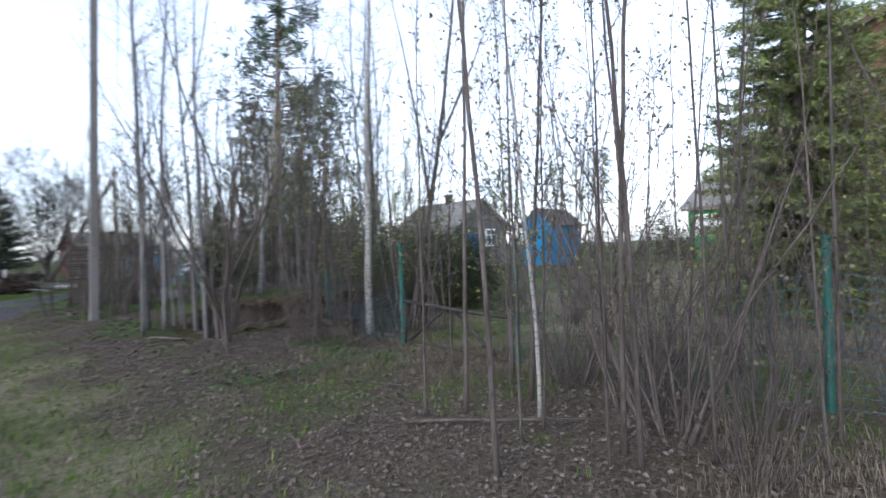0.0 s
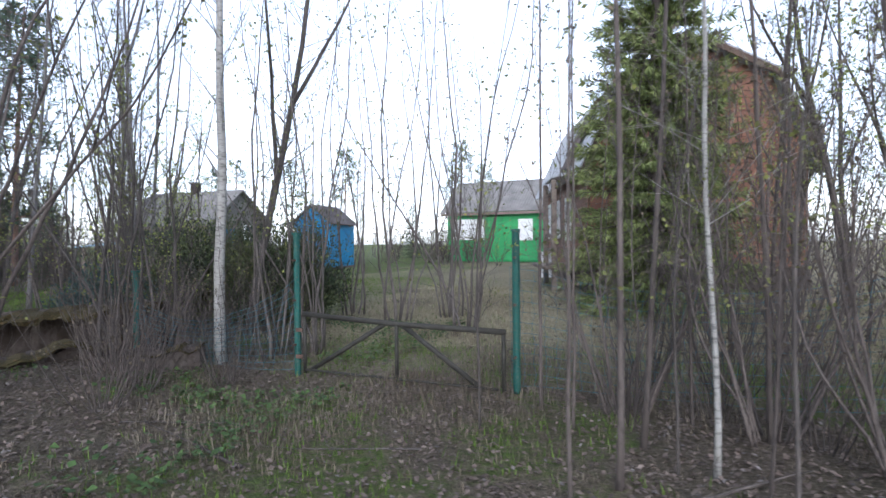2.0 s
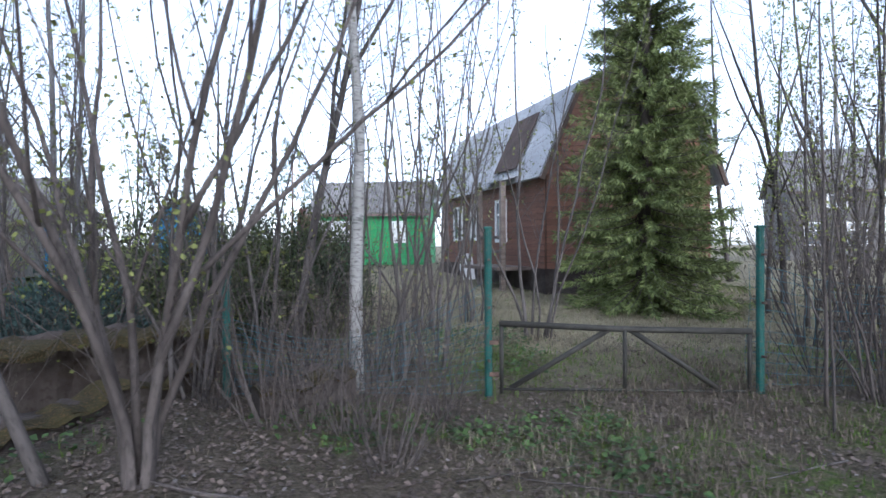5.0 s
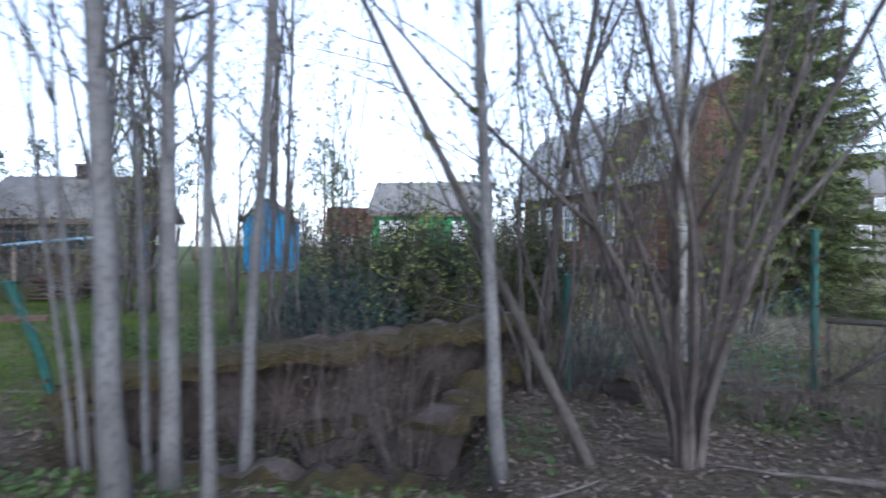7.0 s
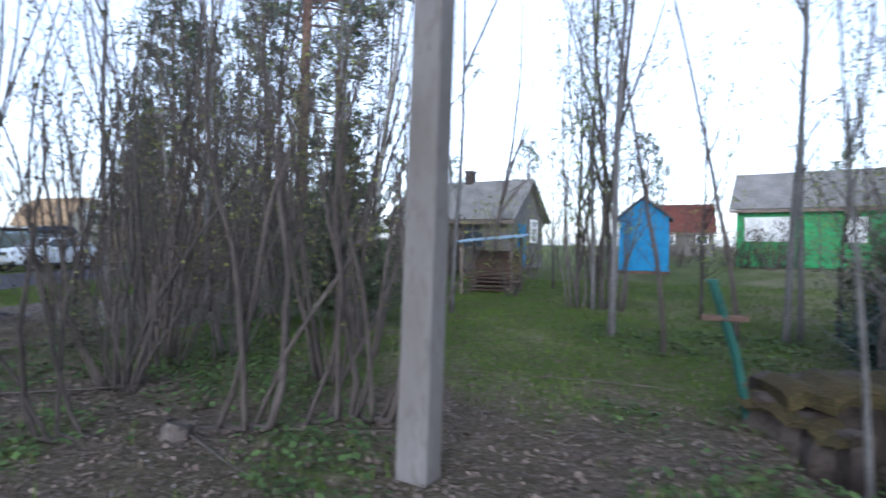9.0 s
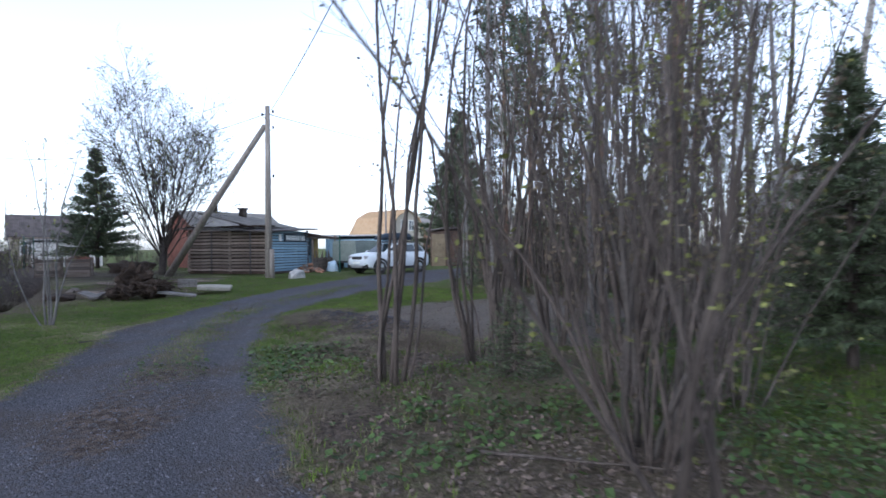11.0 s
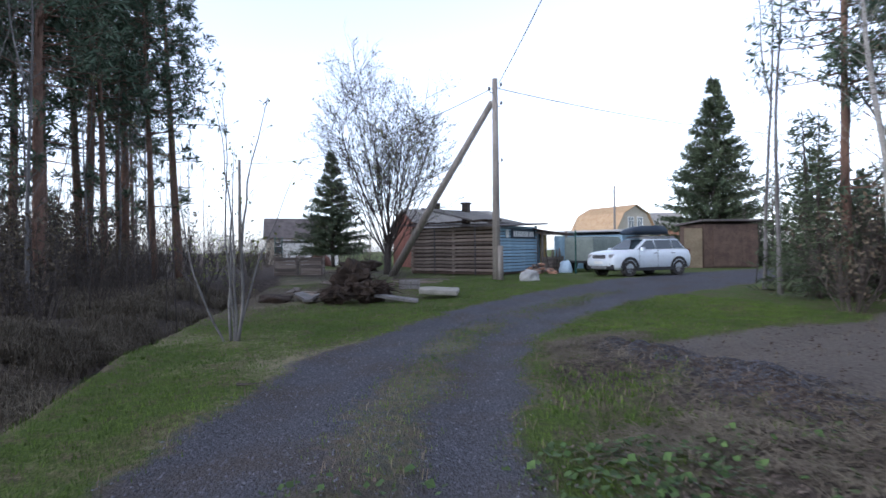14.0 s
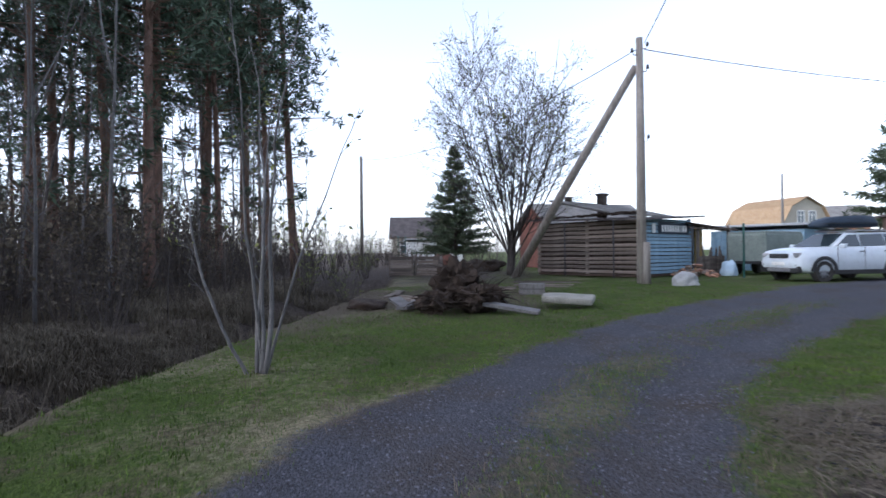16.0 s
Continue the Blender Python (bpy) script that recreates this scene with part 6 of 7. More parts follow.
def suv():
    """Forward is local +x; wheels at x 1.335 and -1.335."""
    c = thing("car", -32.6, 16.55, -0.03, -81, "white compact off-road car with a dark roof box", "car")
    c.location = Vector((-33.45, 16.35, -0.03))
    c.scale = (0.99, 0.99, 0.99)

    def ring(x, zs, hw, zt, top_hw):
        return [(x, -hw * 0.93, zs), (x, -hw, zs + 0.12), (x, -hw, zs + (zt - zs) * 0.6), (x, -top_hw, zt), (x, top_hw, zt), (x, hw, zs + (zt - zs) * 0.6), (x, hw, zs + 0.12), (x, hw * 0.93, zs)]

    lower = [ring(2.17, 0.42, 0.72, 0.78, 0.66), ring(2.05, 0.34, 0.84, 0.98, 0.74), ring(1.7, 0.3, 0.89, 1.05, 0.78), ring(0.95, 0.3, 0.9, 1.12, 0.8), ring(0.2, 0.3, 0.905, 1.12, 0.82), ring(-1.2, 0.3, 0.905, 1.14, 0.82), ring(-1.95, 0.34, 0.88, 1.12, 0.8), ring(-2.13, 0.42, 0.8, 1.05, 0.76)]
    bm = loft(lower)
    bmesh.ops.bevel(bm, geom=[e for e in bm.edges], offset=0.025, segments=2, affect="EDGES")
    body = part("body", bm, M["car_white"], c, smooth=True)
    cab = [[(1.0, -0.76, 1.08), (0.22, -0.6, 1.56), (-1.55, -0.6, 1.58), (-2.0, -0.74, 1.1)], [(1.0, 0.76, 1.08), (0.22, 0.6, 1.56), (-1.55, 0.6, 1.58), (-2.0, 0.74, 1.1)]]
    bm = loft([[cab[0][i], cab[0][i], cab[1][i], cab[1][i]] for i in ()] or cab)
    bmesh.ops.bevel(bm, geom=[e for e in bm.edges], offset=0.05, segments=3, affect="EDGES")
    part("cabin", bm, M["car_white"], c, smooth=True)

    def pane(pts, name="window"):
        b2 = bmesh.new()
        vs = [b2.verts.new(p) for p in pts]
        f = b2.faces.new(vs)
        r = bmesh.ops.extrude_face_region(b2, geom=[f])
        nrm = (Vector(pts[1]) - Vector(pts[0])).cross(Vector(pts[2]) - Vector(pts[0])).normalized()
        for v in r["geom"]:
            if isinstance(v, bmesh.types.BMVert):
                v.co += nrm * 0.012
        bmesh.ops.recalc_face_normals(b2, faces=b2.faces)
        part(name, b2, M["car_glass"], c)

    pane([(0.96, -0.68, 1.13), (0.96, 0.68, 1.13), (0.3, 0.55, 1.53), (0.3, -0.55, 1.53)], "windscreen")
    for s in (-1, 1):
        y0, y1 = 0.77 * s, 0.64 * s
        quads = ([(0.78, y0, 1.13), (-0.12, y0, 1.14), (-0.12, y1, 1.5), (0.24, y1, 1.49)], [(-0.2, y0, 1.14), (-1.08, y0, 1.15), (-1.08, y1, 1.51), (-0.2, y1, 1.5)], [(-1.16, y0, 1.16), (-1.72, y0, 1.17), (-1.5, y1, 1.5), (-1.16, y1, 1.51)])
        for q in quads:
            pane(q if s > 0 else q[::-1], "side_window")
        for x in (1.335, -1.335):
            wheel(c, x, 0.8 * s, 0.345, 0.22, s)
            V, F = [], []
            for i in range(15):
                a = math.pi * i / 14
                for q in (0.36, 0.47):
                    V += [Vector((x + math.cos(a) * q, 0.86 * s, 0.36 + math.sin(a) * q)), Vector((x + math.cos(a) * q, 0.925 * s, 0.36 + math.sin(a) * q))]
            for i in range(14):
                a, b = i * 4, i * 4 + 4
                F += [(a, a + 1, b + 1, b), (a + 2, b + 2, b + 3, a + 3), (a + 1, a + 3, b + 3, b + 1), (a, b, b + 2, a + 2)]
            from_data("wheel_arch", V, F, M["black_plastic"], c)
        part("sill", box(2.0, 0.06, 0.14, 0, 0.905 * s, 0.33, bevel=0.02), M["black_plastic"], c)
        part("door_seam", box(0.012, 0.012, 0.72, -0.16, 0.9 * s, 0.75), M["black_plastic"], c)
        part("door_seam", box(0.012, 0.012, 0.72, 0.85, 0.9 * s, 0.75), M["black_plastic"], c)
        for x in (-0.05, -1.0):
            part("door_handle", box(0.18, 0.04, 0.035, x, 0.91 * s, 0.97, bevel=0.01), M["black_plastic"], c)
        part("mirror", box(0.12, 0.2, 0.14, 0.72, 0.96 * s, 1.14, bevel=0.03), M["car_white"], c)
        part("roof_rail", box(1.6, 0.04, 0.05, -0.6, 0.58 * s, 1.63, bevel=0.015), M["alloy"], c)
        part("headlight", box(0.22, 0.3, 0.16, 2.03, 0.6 * s, 0.86, rz=-28 * s, bevel=0.04), M["alloy"], c)
        part("fog_light", box(0.05, 0.14, 0.1, 2.13, 0.62 * s, 0.55, rz=-20 * s, bevel=0.02), M["black_plastic"], c)
        part("tail_light", box(0.08, 0.12, 0.35, -2.06, 0.74 * s, 0.95, bevel=0.02), M["red_roof"], c)
    part("grille", box(0.05, 0.75, 0.15, 2.16, 0, 0.84, bevel=0.02), M["black_plastic"], c)
    for z in (0.81, 0.87):
        part("grille_bar", box(0.03, 0.72, 0.018, 2.19, 0, z), M["alloy"], c)
    part("bumper", box(0.14, 1.6, 0.22, 2.1, 0, 0.42, bevel=0.06), M["black_plastic"], c)
    part("skid_plate", box(0.08, 0.9, 0.12, 2.17, 0, 0.4, bevel=0.03), M["alloy"], c)
    part("number_plate", box(0.02, 0.52, 0.11, 2.2, 0, 0.6, bevel=0.004), M["white"], c)
    for x in (0.05, -1.1):
        part("roof_bar", box(0.06, 1.2, 0.035, x, 0, 1.67, bevel=0.01), M["black_plastic"], c)
    t = thing("roof_box", *(c.location + Vector((0, 0, 1.76))), -81, "dark blue streamlined roof box on the car", "roof box")
    bm = loft([[(x, -w, -0.02), (x, -w, h * 0.55), (x, -w * 0.8, h), (x, w * 0.8, h), (x, w, h * 0.55), (x, w, -0.02)] for x, w, h in ((0.85, 0.22, 0.1), (0.55, 0.36, 0.22), (0.1, 0.41, 0.33), (-0.7, 0.42, 0.36), (-1.15, 0.41, 0.33), (-1.3, 0.34, 0.2))])
    bmesh.ops.bevel(bm, geom=[e for e in bm.edges], offset=0.02, segments=2, affect="EDGES")
    part("shell", bm, M["box_blue"], t, smooth=True)
    part("seam", box(1.9, 0.86, 0.015, -0.25, 0, 0.09, bevel=0.005), M["black_plastic"], t)


suv()


def trailer():
    v = thing("van_trailer", -38.2, 17.0, 0, -60, "grey-green boxy trailer parked behind the car", "trailer")
    part("body", box(2.9, 1.6, 1.2, 0, 0, 1.05, bevel=0.09), M["van_green"], v)
    part("roof", box(2.8, 1.5, 0.1, 0, 0, 1.68, bevel=0.04), M["van_green"], v)
    for y in (-0.75, 0.75):
        wheel(v, 0.75, y, 0.34, 0.2, 1 if y > 0 else -1)
        wheel(v, -0.75, y, 0.34, 0.2, 1 if y > 0 else -1)
        part("side_rib", box(2.7, 0.03, 0.05, 0, y * 1.08, 1.25), M["van_green"], v)
    part("bumper", box(0.1, 1.6, 0.12, 1.48, 0, 0.5, bevel=0.02), M["black_plastic"], v)


trailer()
fence_post(-35.5, 14.5, 1.95, label="dark green steel post at the yard edge")


def garage(x, y, rz, w, d, h, wall, roof, label, door=True):
    g = thing("garage", x, y, 0, rz, label, "garage")
    part("wall", box(w, d, h, w / 2, d / 2, h / 2), M[wall], g)
    for i in range(int(w / 0.25)):
        part("board", box(0.235, 0.03, h - 0.1, (i + 0.5) * 0.25, -0.016, h / 2), M[wall], g)
    part("roof", box(w + 0.5, d + 0.5, 0.1, w / 2, d / 2, h + 0.12, rx=-3), M[roof], g)
    if not door:
        return
    dr = part("door", box(1.6, 0.05, h - 0.4, w * 0.4, -0.06, h / 2 - 0.1, bevel=0.01), M["brown_dark"], g)
    part("latch", box(0.05, 0.05, 0.2, 0.6 + w * 0.4, -0.1, 1.0), M["rust"], dr)


garage(-39.0, 24.4, 80, 3.2, 2.6, 2.45, "brown_dark", "dark_roof", "dark brown boarded garage in front of the spruce")
panel = thing("sheet_metal_gate", -39.25, 23.3, 0, 80, "faded beige sheet-metal gate beside the garage", "gate")
part("sheet", box(1.05, 0.04, 2.2, 0.52, 0, 1.12, bevel=0.01), M["rust_sheet"], panel)
for px in (0.0, 1.05):
    part("post", box(0.08, 0.08, 2.35, px, 0.05, 1.15), M["rust"], panel)
garage(-42.5, 17.0, 38, 4.0, 3.0, 1.9, "pale_blue", "tin", "low shed with a blue-white sheet roof", False)
ridge_house(-48.5, 10.4, 0, 100, 6.5, 5.0, 2.7, 4.0, "red_wall", "slate", "low red-brown house with grey roof behind the woodshed", ((2, 1.5, 0.9, 1.0), (4.5, 1.5, 0.9, 1.0)), chimney=2.4, step=0)
ridge_house(-66.0, 0.2, 0, 90, 5.0, 4.5, 2.6, 4.3, "cream", "dark_roof", "small pale garden house with dark roof", ((1.2, 1.5, 0.9, 1.0), (3.4, 1.5, 0.9, 1.0)), step=0)
garage(-60.0, 1.6, 90, 4.5, 2.0, 1.9, "white", "tin", "low whitewashed garden shed with sheet roof", False)


def far_gambrel():
    h = thing("house", -79.1, 44.6, 0, 100, "distant tan-roofed gambrel house with pale gable", "house")
    w, d = 7.0, 9.0
    part("wall", prism([(0, 0), (w, 0), (w, 3.6), (w - 1.3, 5.9), (w / 2, 7.0), (1.3, 5.9), (0, 3.6)], d), M["cream"], h)
    for side in (0, 1):
        x = -0.4 if side == 0 else w + 0.4
        for a, b in ((Vector((x, 0, 3.3)), Vector((1.25 if side == 0 else w - 1.25, 0, 6.0))), (Vector((1.25 if side == 0 else w - 1.25, 0, 6.0)), Vector((w / 2, 0, 7.15)))):
            run = b - a
            r = slope(d + 0.7, run.length, 0.06, True, M["tan_roof"], h)
            ang = math.degrees(math.atan2(run.z, abs(run.x)))
            r.matrix_basis = Matrix.Translation((a.x, d + 0.35 if side == 0 else -0.35, a.z + 0.03)) @ pose(0, 0, 0, 0, 0, -90 if side == 0 else 90) @ pose(0, 0, 0, ang, 0, 0)
    for x in (2.7, 4.3):
        window(h, x, -0.05, 4.7, 0.9, 1.4)


far_gambrel()
ridge_house(-92, 54.6, 0, 62, 9, 8, 4.6, 7.0, "brick", "slate", "distant two-storey orange brick house", ((2, 2.5, 1, 1.3), (6, 2.5, 1, 1.3)), step=0, corr=False)
mast = thing("utility_pole", -62, 33.5, 0, 0, "distant pale concrete lamp pole", "pole")
rod("shaft", [(0, 0, -0.1), (0, 0, 7.4)], [0.13, 0.09], M["concrete"], mast, 8)

board = thing("white_board", 3.15, 19.2, gz(3.15, 19.2), 20, "white board leaning against the brown house", "board")
part("panel", box(0.5, 0.04, 0.9, 0, 0, 0.43, rx=-18, bevel=0.01), M["white"], board)


def ladder_frame(x, y):
    f = thing("climbing_frame", x, y, 0, 95, "teal-painted tubular climbing frame in a garden", "climbing frame")
    for px in (0, 0.55):
        rod("upright", [(px, 0, -0.1), (px, 0, 2.3)], 0.035, M["teal"], f, 6)
    for i in range(6):
        rod("rung", [(0, 0, 0.35 + i * 0.36), (0.55, 0, 0.35 + i * 0.36)], 0.025, M["teal"], f, 6)


ladder_frame(-57.5, 1.1)
lump("garden_tent", -58.3, 4.5, 0.7, 0.9, 0.8, M["red_wall"], "faded red domed garden tent", "tent", 8, rough=0.04)
put(P["thicket"], -44.6, 6.0, 0, 0.8, 0, "dark heap of cut brushwood")
for hx, hy, hs in ((-31.0, 5.6, 0.45), (-33.4, 4.7, 0.5), (-35.2, 6.2, 0.55), (-29.6, 3.2, 0.4), (-38.0, 5.0, 0.6)):
    put(P["thicket"], hx, hy, 40 * hs, hs, 0, "dark heap of cut brushwood")
put(P["thicket"], -44.2, 6.8, 90, 0.7, 0, "dark heap of cut brushwood")
put(P["thicket"], -44.4, 5.2, 30, 0.65, 0, "dark heap of cut brushwood")
lump("earth_heap", -44.6, 6.0, 0.7, 1.1, 0.55, M["root"], "dark heap of earth and cut brushwood", "heap", 9, rough=0.3)
lump("earth_mound", -27.2, 1.75, 0.5, 0.42, 0.17, M["root"], "low mound of dug brown earth at the ditch", "mound", 4, rough=0.15)
blocks = thing("block_stack", -29.3, 5.55, -0.02, 75, "two grey concrete blocks stacked on the grass", "blocks")
for z in (0.07, 0.21):
    part("block", box(0.62, 0.4, 0.13, 0.02 * z, 0, z, rz=10 * z, bevel=0.015), M["concrete"], blocks)


for i, (x, y, rz, ln) in enumerate(((-28.2, 2.6, 25, 1.3), (-29.4, 2.2, -10, 1.6), (-30.6, 4.8, 60, 1.1), (-31.6, 6.4, 80, 1.8), (-33.6, 6.9, 70, 2.2), (-32.2, 3.4, 15, 1.4))):
    plank = thing("scrap_board", x, y, gz(x, y) + 0.04, rz, "grey weathered scrap board lying on the bare earth", "board", "scrap boards")
    part("plank", box(ln, 0.2, 0.035, 0, 0, 0, 3, 2 - i % 3, 0, bevel=0.006), M["old_wood"], plank)
    part("plank", box(ln * 0.8, 0.14, 0.03, 0.1, 0.1, 0.035, -2, 1, 12, bevel=0.006), M["old_wood"], plank)


def compost_box(x, y, rz):
    c = thing("compost_box", x, y, 0, rz, "grey plank compost box in the garden", "compost box", "compost boxes")
    for k in range(5):
        z = 0.1 + k * 0.17
        for sx, sy, px, py in ((1.0, 0.03, 0, -0.5), (1.0, 0.03, 0, 0.5), (0.03, 1.0, -0.5, 0), (0.03, 1.0, 0.5, 0)):
            part("plank", box(sx, sy, 0.14, px, py, z), M["old_wood"], c)
    for px in (-0.5, 0.5):
        for py in (-0.5, 0.5):
            part("post", box(0.07, 0.07, 0.95, px, py, 0.47), M["old_wood"], c)


compost_box(-40.6, 3.2, 80)
compost_box(-40.9, 2.0, 84)

# ---- ground cover ----


def scatter(name, label, category, material, count, seed, region, keep, make):
    """Strews small pieces over the ground where keep(x, y) says so."""
    rng = random.Random(seed)
    np_rng = np.random.RandomState(seed)
    n = count * 4
    x = np_rng.uniform(region[0], region[1], n)
    y = np_rng.uniform(region[2], region[3], n)
    ok = np_rng.uniform(0, 1, n) < keep(x, y)
    x, y = x[ok][:count], y[ok][:count]
    z = ground_height(x, y)
    V, F = [], []
    for px, py, pz in zip(x.tolist(), y.tolist(), z.tolist()):
        make(V, F, px, py, pz, rng)
    tagged(from_data(name, V, F, material), label, category, kind="stuff")


def flat_leaf(V, F, x, y, z, rng, lo=0.03, hi=0.065, wide=0.33, lift=0.02):
    a = rng.uniform(0, 6.28)
    d = Vector((math.cos(a), math.sin(a), rng.uniform(-0.25, 0.45)))
    s = rng.uniform(lo, hi)
    side = Vector((-d.y, d.x, rng.uniform(-0.5, 0.5))) * s * wide
    p = Vector((x, y, z + rng.uniform(0.004, lift)))
    k = len(V)
    V.extend((p, p + d * s * 0.5 + side, p + d * s, p + d * s * 0.5 - side + UP * s * rng.uniform(0, 0.3)))
    F.extend(((k, k + 1, k + 2), (k, k + 2, k + 3)))


def tuft(V, F, x, y, z, rng, lo=0.02, hi=0.05, wide=0.004, n=3):
    for _ in range(n):
        a = rng.uniform(0, 6.28)
        h = rng.uniform(lo, hi)
        s = Vector((-math.sin(a), math.cos(a), 0)) * wide
        p = Vector((x + rng.uniform(-0.04, 0.04), y + rng.uniform(-0.04, 0.04), z - 0.01))
        k = len(V)
        V.extend((p - s, p + s, p + Vector((math.cos(a), math.sin(a), 0)) * h * rng.uniform(0.1, 0.7) + UP * h))
        F.append((k, k + 1, k + 2))


def blade(V, F, x, y, z, rng, lo=0.025, hi=0.075, wide=0.003, arch=0.5, n=3):
    for _ in range(n):
        a = rng.uniform(0, 6.28)
        h = rng.uniform(lo, hi)
        o = Vector((math.cos(a), math.sin(a), 0)) * h * rng.uniform(0.1, arch)
        s = Vector((-math.sin(a), math.cos(a), 0)) * wide
        p = Vector((x + rng.uniform(-0.04, 0.04), y + rng.uniform(-0.04, 0.04), z - 0.01))
        k = len(V)
        V.extend((p - s, p + s, p + o * 0.4 + UP * h * 0.65 + s * 0.7, p + o + UP * h * (1 - 0.3 * arch), p + o * 0.4 + UP * h * 0.65 - s * 0.7))
        F.extend(((k, k + 1, k + 2, k + 4), (k + 4, k + 2, k + 3)))


def straw(V, F, x, y, z, rng):
    """A few thin dead stalks lying on the ground."""
    for _ in range(4):
        a, h = rng.uniform(0, 6.28), rng.uniform(0.07, 0.24)
        d = Vector((math.cos(a), math.sin(a), rng.uniform(-0.05, 0.2))) * h
        w = Vector((-math.sin(a), math.cos(a), 0)) * 0.003
        p = Vector((x + rng.uniform(-0.12, 0.12), y + rng.uniform(-0.12, 0.12), z + rng.uniform(0.005, 0.04)))
        k = len(V)
        V.extend((p - w, p + w, p + d * 0.5 + w + UP * 0.012, p + d, p + d * 0.5 - w + UP * 0.012))
        F.extend(((k, k + 1, k + 2, k + 4), (k + 4, k + 2, k + 3)))


def pebble(V, F, x, y, z, rng, lo=0.004, hi=0.015):
    s = rng.uniform(lo, hi)
    k = len(V)
    p = Vector((x, y, z))
    V.extend(p + Vector((rng.uniform(0.6, 1.2) * s * a, rng.uniform(0.6, 1.2) * s * b, rng.uniform(0.5, 0.9) * s * c)) for a, b, c in ((1, 0, 0.2), (0, 1, 0.2), (-1, 0, 0.2), (0, -1, 0.2), (0.1, 0.1, 1)))
    F.extend(((k, k + 1, k + 4), (k + 1, k + 2, k + 4), (k + 2, k + 3, k + 4), (k + 3, k, k + 4)))


def litter_share(x, y):
    r, g, s, _, d = zones(x, y)
    return np.clip(1 - r * 1.1 - g * 0.85 - s * 0.6 - d, 0, 1)


scatter("leaf_litter", "brown fallen leaves strewn over the forest floor", "leaf litter", M["litter"], 60000, 1, (-16, 13, -0.5, 9), litter_share, lambda V, F, x, y, z, rng: flat_leaf(V, F, x, y, z, rng, 0.025, 0.055))
scatter("leaf_litter", "pale bleached leaves lying on the forest floor", "leaf litter", M["litter_pale"], 4500, 2, (-16, 11, 1.4, 8), litter_share, lambda V, F, x, y, z, rng: flat_leaf(V, F, x, y, z, rng, 0.02, 0.045))
scatter("grass", "short green grass on the bank and verges", "grass", M["grass"], 56000, 3, (-34, -12, -1, 12), lambda x, y: zones(x, y)[1] * zones(x, y)[3] * np.clip(1.3 - (x + 16) / -18, 0.25, 1), tuft)
scatter("grass", "thin green grass behind the fence and on the lawn", "grass", M["grass"], 28000, 4, (-13, 13, -0.5, 18), lambda x, y: zones(x, y)[1] * 0.9 * (1 - 0.85 * smooth(7.4, 8.6, y) * smooth(-1, 1, x)), lambda V, F, x, y, z, rng: tuft(V, F, x, y, z, rng, 0.04, 0.11, 0.005))
scatter("grass", "dry beige grass at the edges of the track and field", "dry grass", M["dry_grass"], 12000, 5, (-32, 11, 1.0, 14), lambda x, y: np.clip(0.5 - np.abs(zones(x, y)[1] - 0.45) + 0.1, 0, 1) * (1 - zones(x, y)[0]), lambda V, F, x, y, z, rng: blade(V, F, x, y, z, rng, 0.04, 0.12, 0.003, 1.0))
scatter("grass", "pale straw-coloured grass on the field behind the gate", "dry grass", M["straw"], 15000, 14, (0, 11, 7.6, 16), lambda x, y: 0.9 * smooth(7.4, 8.8, y), lambda V, F, x, y, z, rng: blade(V, F, x, y, z, rng, 0.03, 0.1, 0.004, 1.4))
scatter("grass", "long bleached grass hanging over the ditch", "dry grass", M["dry_grass"], 15000, 6, (-36, -14, -6, 1.5), lambda x, y: smooth(0.5, 1.4, along(BANK, x) - y) * smooth(-0.3, 0.6, ripple(x, y, 1.4, 2) + 0.5 * ripple(x, y, 3.6, 5)), lambda V, F, x, y, z, rng: blade(V, F, x, y, z, rng, 0.15, 0.55, 0.006, 1.6, 5))
scatter("grass", "long dead grass along the fence", "dry grass", M["dry_grass"], 3600, 7, (0.5, 11, 3.4, 9), lambda x, y: smooth(-0.2, 0.8, ripple(x, y, 1.2, 6)), lambda V, F, x, y, z, rng: blade(V, F, x, y, z, rng, 0.06, 0.18, 0.003, 1.2, 3))
scatter("grass", "clumps of fresh grass on the trodden verge", "grass", M["grass"], 2400, 13, (-20, -11.5, 2.2, 6.4), lambda x, y: smooth(0.1, 0.6, ripple(x, y, 1.5, 6) + 0.4 * ripple(x, y, 4.0, 2)) * smooth(1.1, 1.35, road_distance(x, y)[1]) * (1 - bare_yard(x, y)), lambda V, F, x, y, z, rng: tuft(V, F, x, y, z, rng, 0.025, 0.07, 0.006, 4))
scatter("ground_herbs", "low green herbs between the fallen leaves", "herbs", M["herb"], 15000, 8, (-16, 3, 1.6, 10), lambda x, y: smooth(0.0, 0.8, ripple(x, y, 0.9, 3) + 0.4 * ripple(x, y, 2.7, 8) + 0.1 + 0.4 * (x < -11)) * (1 - zones(x, y)[0]) * (1 - zones(x, y)[2]), lambda V, F, x, y, z, rng: flat_leaf(V, F, x, y, z, rng, 0.03, 0.07, 0.45, 0.07))
scatter("road_gravel", "loose grey stones on the gravel track", "gravel", M["gravel"], 16000, 9, (-26, -11, 0, 10), lambda x, y: zones(x, y)[0], lambda V, F, x, y, z, rng: pebble(V, F, x, y, z, rng))

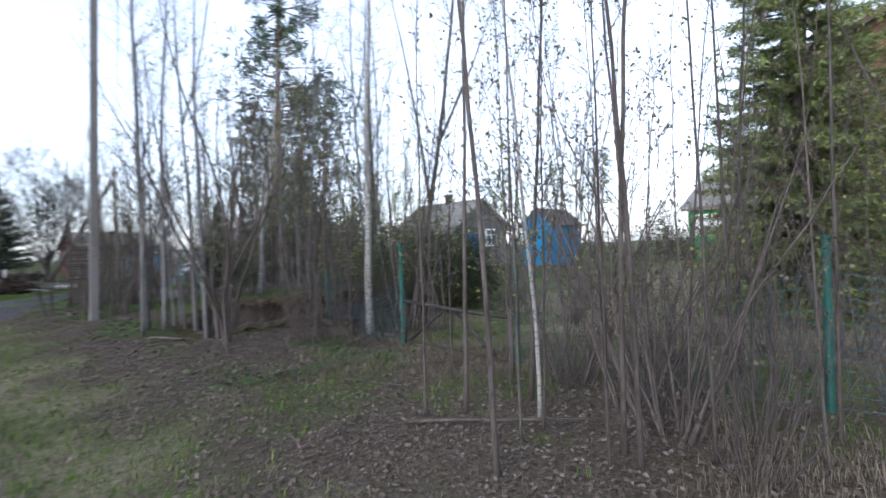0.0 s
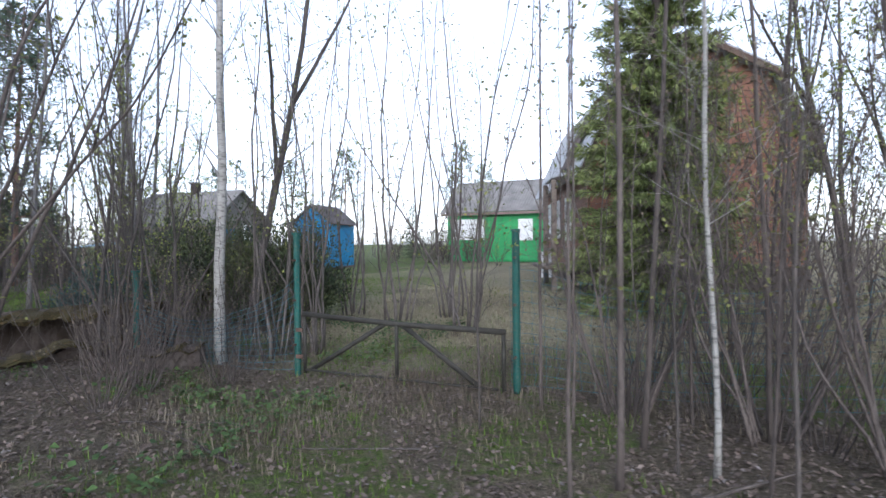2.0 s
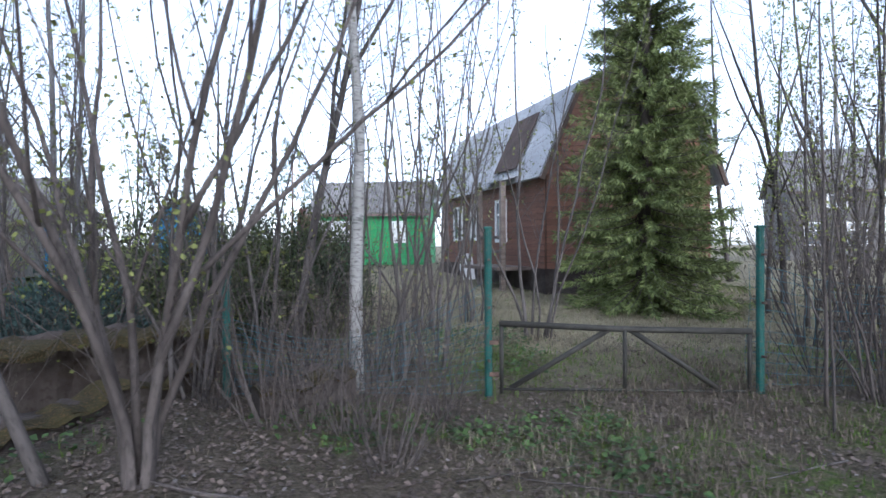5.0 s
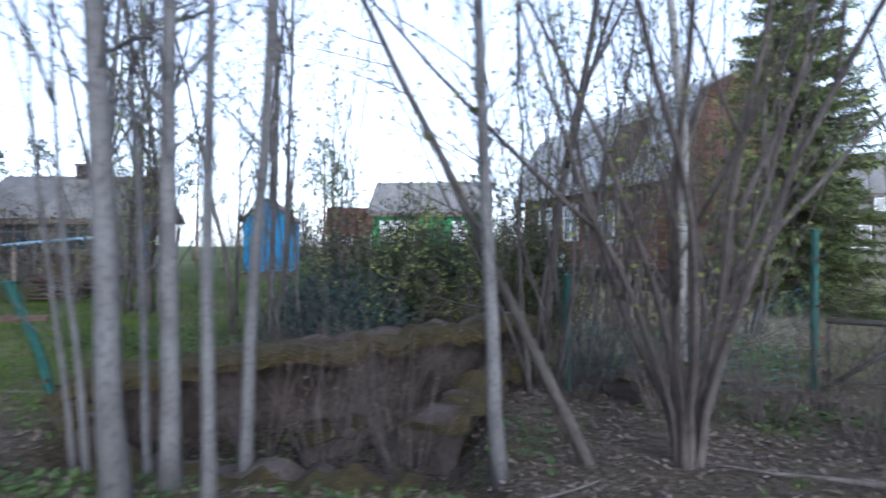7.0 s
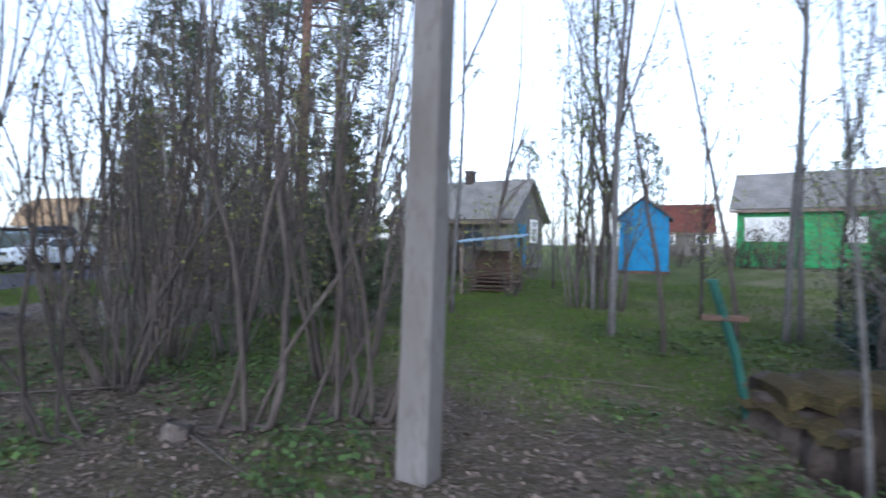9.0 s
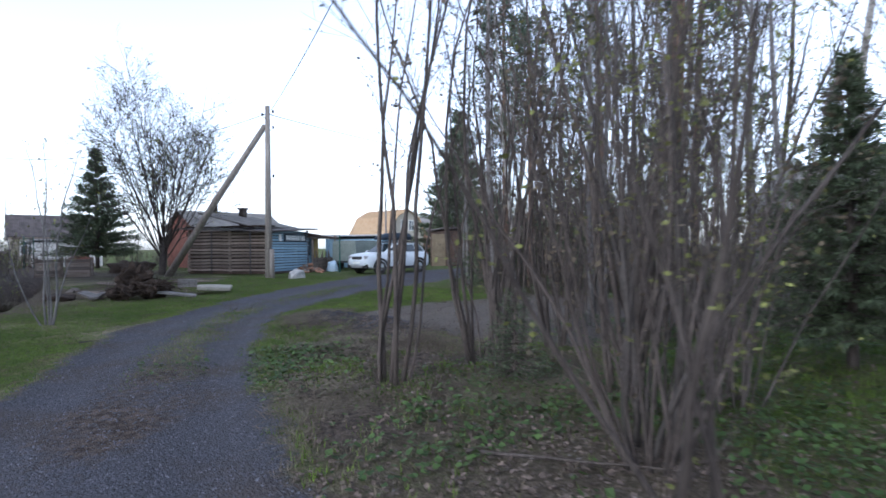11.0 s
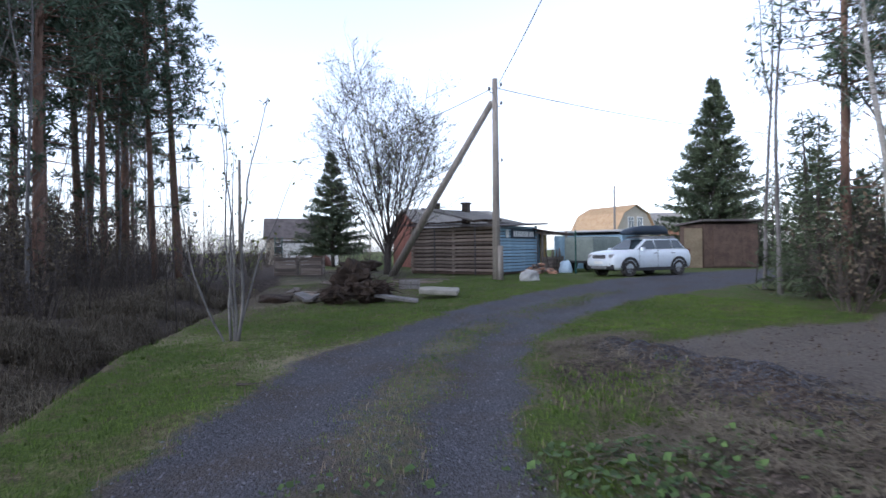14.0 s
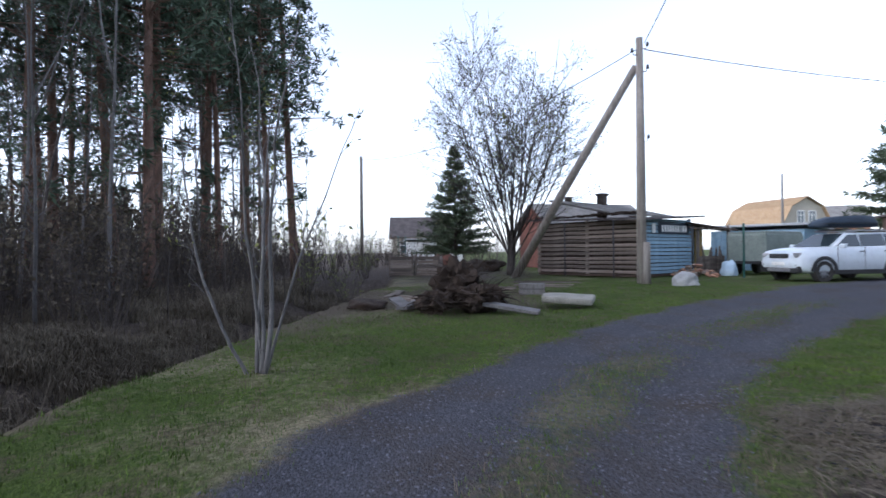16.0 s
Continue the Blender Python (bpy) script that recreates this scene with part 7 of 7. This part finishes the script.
scatter("stone_heap", "dark crushed stone in low heaps at the yard edge", "gravel", M["dark_gravel"], 9500, 10, (-20, -15.4, 4.8, 7.4), lambda x, y: stone_heaps(x, y) ** 1.3, lambda V, F, x, y, z, rng: pebble(V, F, x, y, z, rng, 0.006, 0.02))
scatter("soil_clods", "clods of trodden earth on the bare yard", "soil", M["root"], 1500, 12, (-21, -13, 5.5, 13), lambda x, y: bare_yard(x, y) * 0.25 + 0.4 * zones(x, y)[2] * (y > 3), lambda V, F, x, y, z, rng: pebble(V, F, x, y, z, rng, 0.008, 0.03))
scatter("grass", "flattened dead grass round the dug patch", "dry grass", M["dry_grass"], 7000, 11, (-20, -11.5, 2.2, 7), lambda x, y: smooth(0.9, 1.6, road_distance(x, y)[1]) * smooth(-0.2, 0.7, ripple(x, y, 1.9, 4)) * (1 - 0.6 * zones(x, y)[2]) * (1 - bare_yard(x, y)), straw)


def fallen_branch(x, y, rz, ln, r, label, material, seed):
    rng = random.Random(seed)
    b = thing("fallen_branch", x, y, gz(x, y) + r * 1.5, rz, label, "branch", "fallen branches")
    W, L = ([], []), ([], [])
    pts, rads = wander(rng, Vector((0, 0, 0)), Vector((1, 0, 0.03)), ln, r, 0.08, 0, 8)
    pts = [Vector((p.x, p.y, abs(p.z) * 0.4)) for p in pts]
    tube(*W, pts, rads, 5)
    twiggy(rng, W, L, pts, r, 0.3, 4, ln * 0.25, 35, 0, 0.03, 1)
    from_data("stick", *W, M[material], b, smooth=True)


for i, (x, y, a, ln) in enumerate(((-8.3, 3.6, 20, 2.2), (-9.0, 3.4, -25, 1.6), (0.8, 3.6, 170, 1.3), (1.6, 4.0, 10, 1.1), (3.2, 3.5, 160, 1.4), (-2.0, 3.3, 15, 1.2), (-5.5, 6.2, 175, 2.4), (-18.3, 1.6, 60, 0.25), (5.4, 3.3, 30, 1.6), (4.2, 4.2, 200, 1.2), (-11.2, 3.2, 30, 1.3))):
    fallen_branch(x, y, a, ln, 0.009 + 0.007 * (i % 3), "dead stick lying on the leaves", "bark" if i % 2 else "bark_brown", 200 + i)

water = from_data("ditch_water", [(-36, -1.2, -0.9), (-14, -2.6, -0.9), (-14, -1.0, -0.9), (-36, 1.2, -0.9)], [(0, 1, 2, 3)], M["water"])
tagged(water, "dark standing water in the ditch", "water", kind="structure")

build_brush("brushwood", "far_shrub", "dense brown brush growing under the trees", "brush")
build_brush("brushwood", "hedge", "tangled brown bushes along the woods and fences", "brush")
build_brush("distant_woods", "far_pine", "dark pines standing deep in the woods", "woods")
build_brush("distant_woods", "far_thin", "slender bare trees crowding the woods", "woods")

for proto in P.values():
    for ob in (*proto.children_recursive, proto):
        bpy.data.objects.remove(ob)
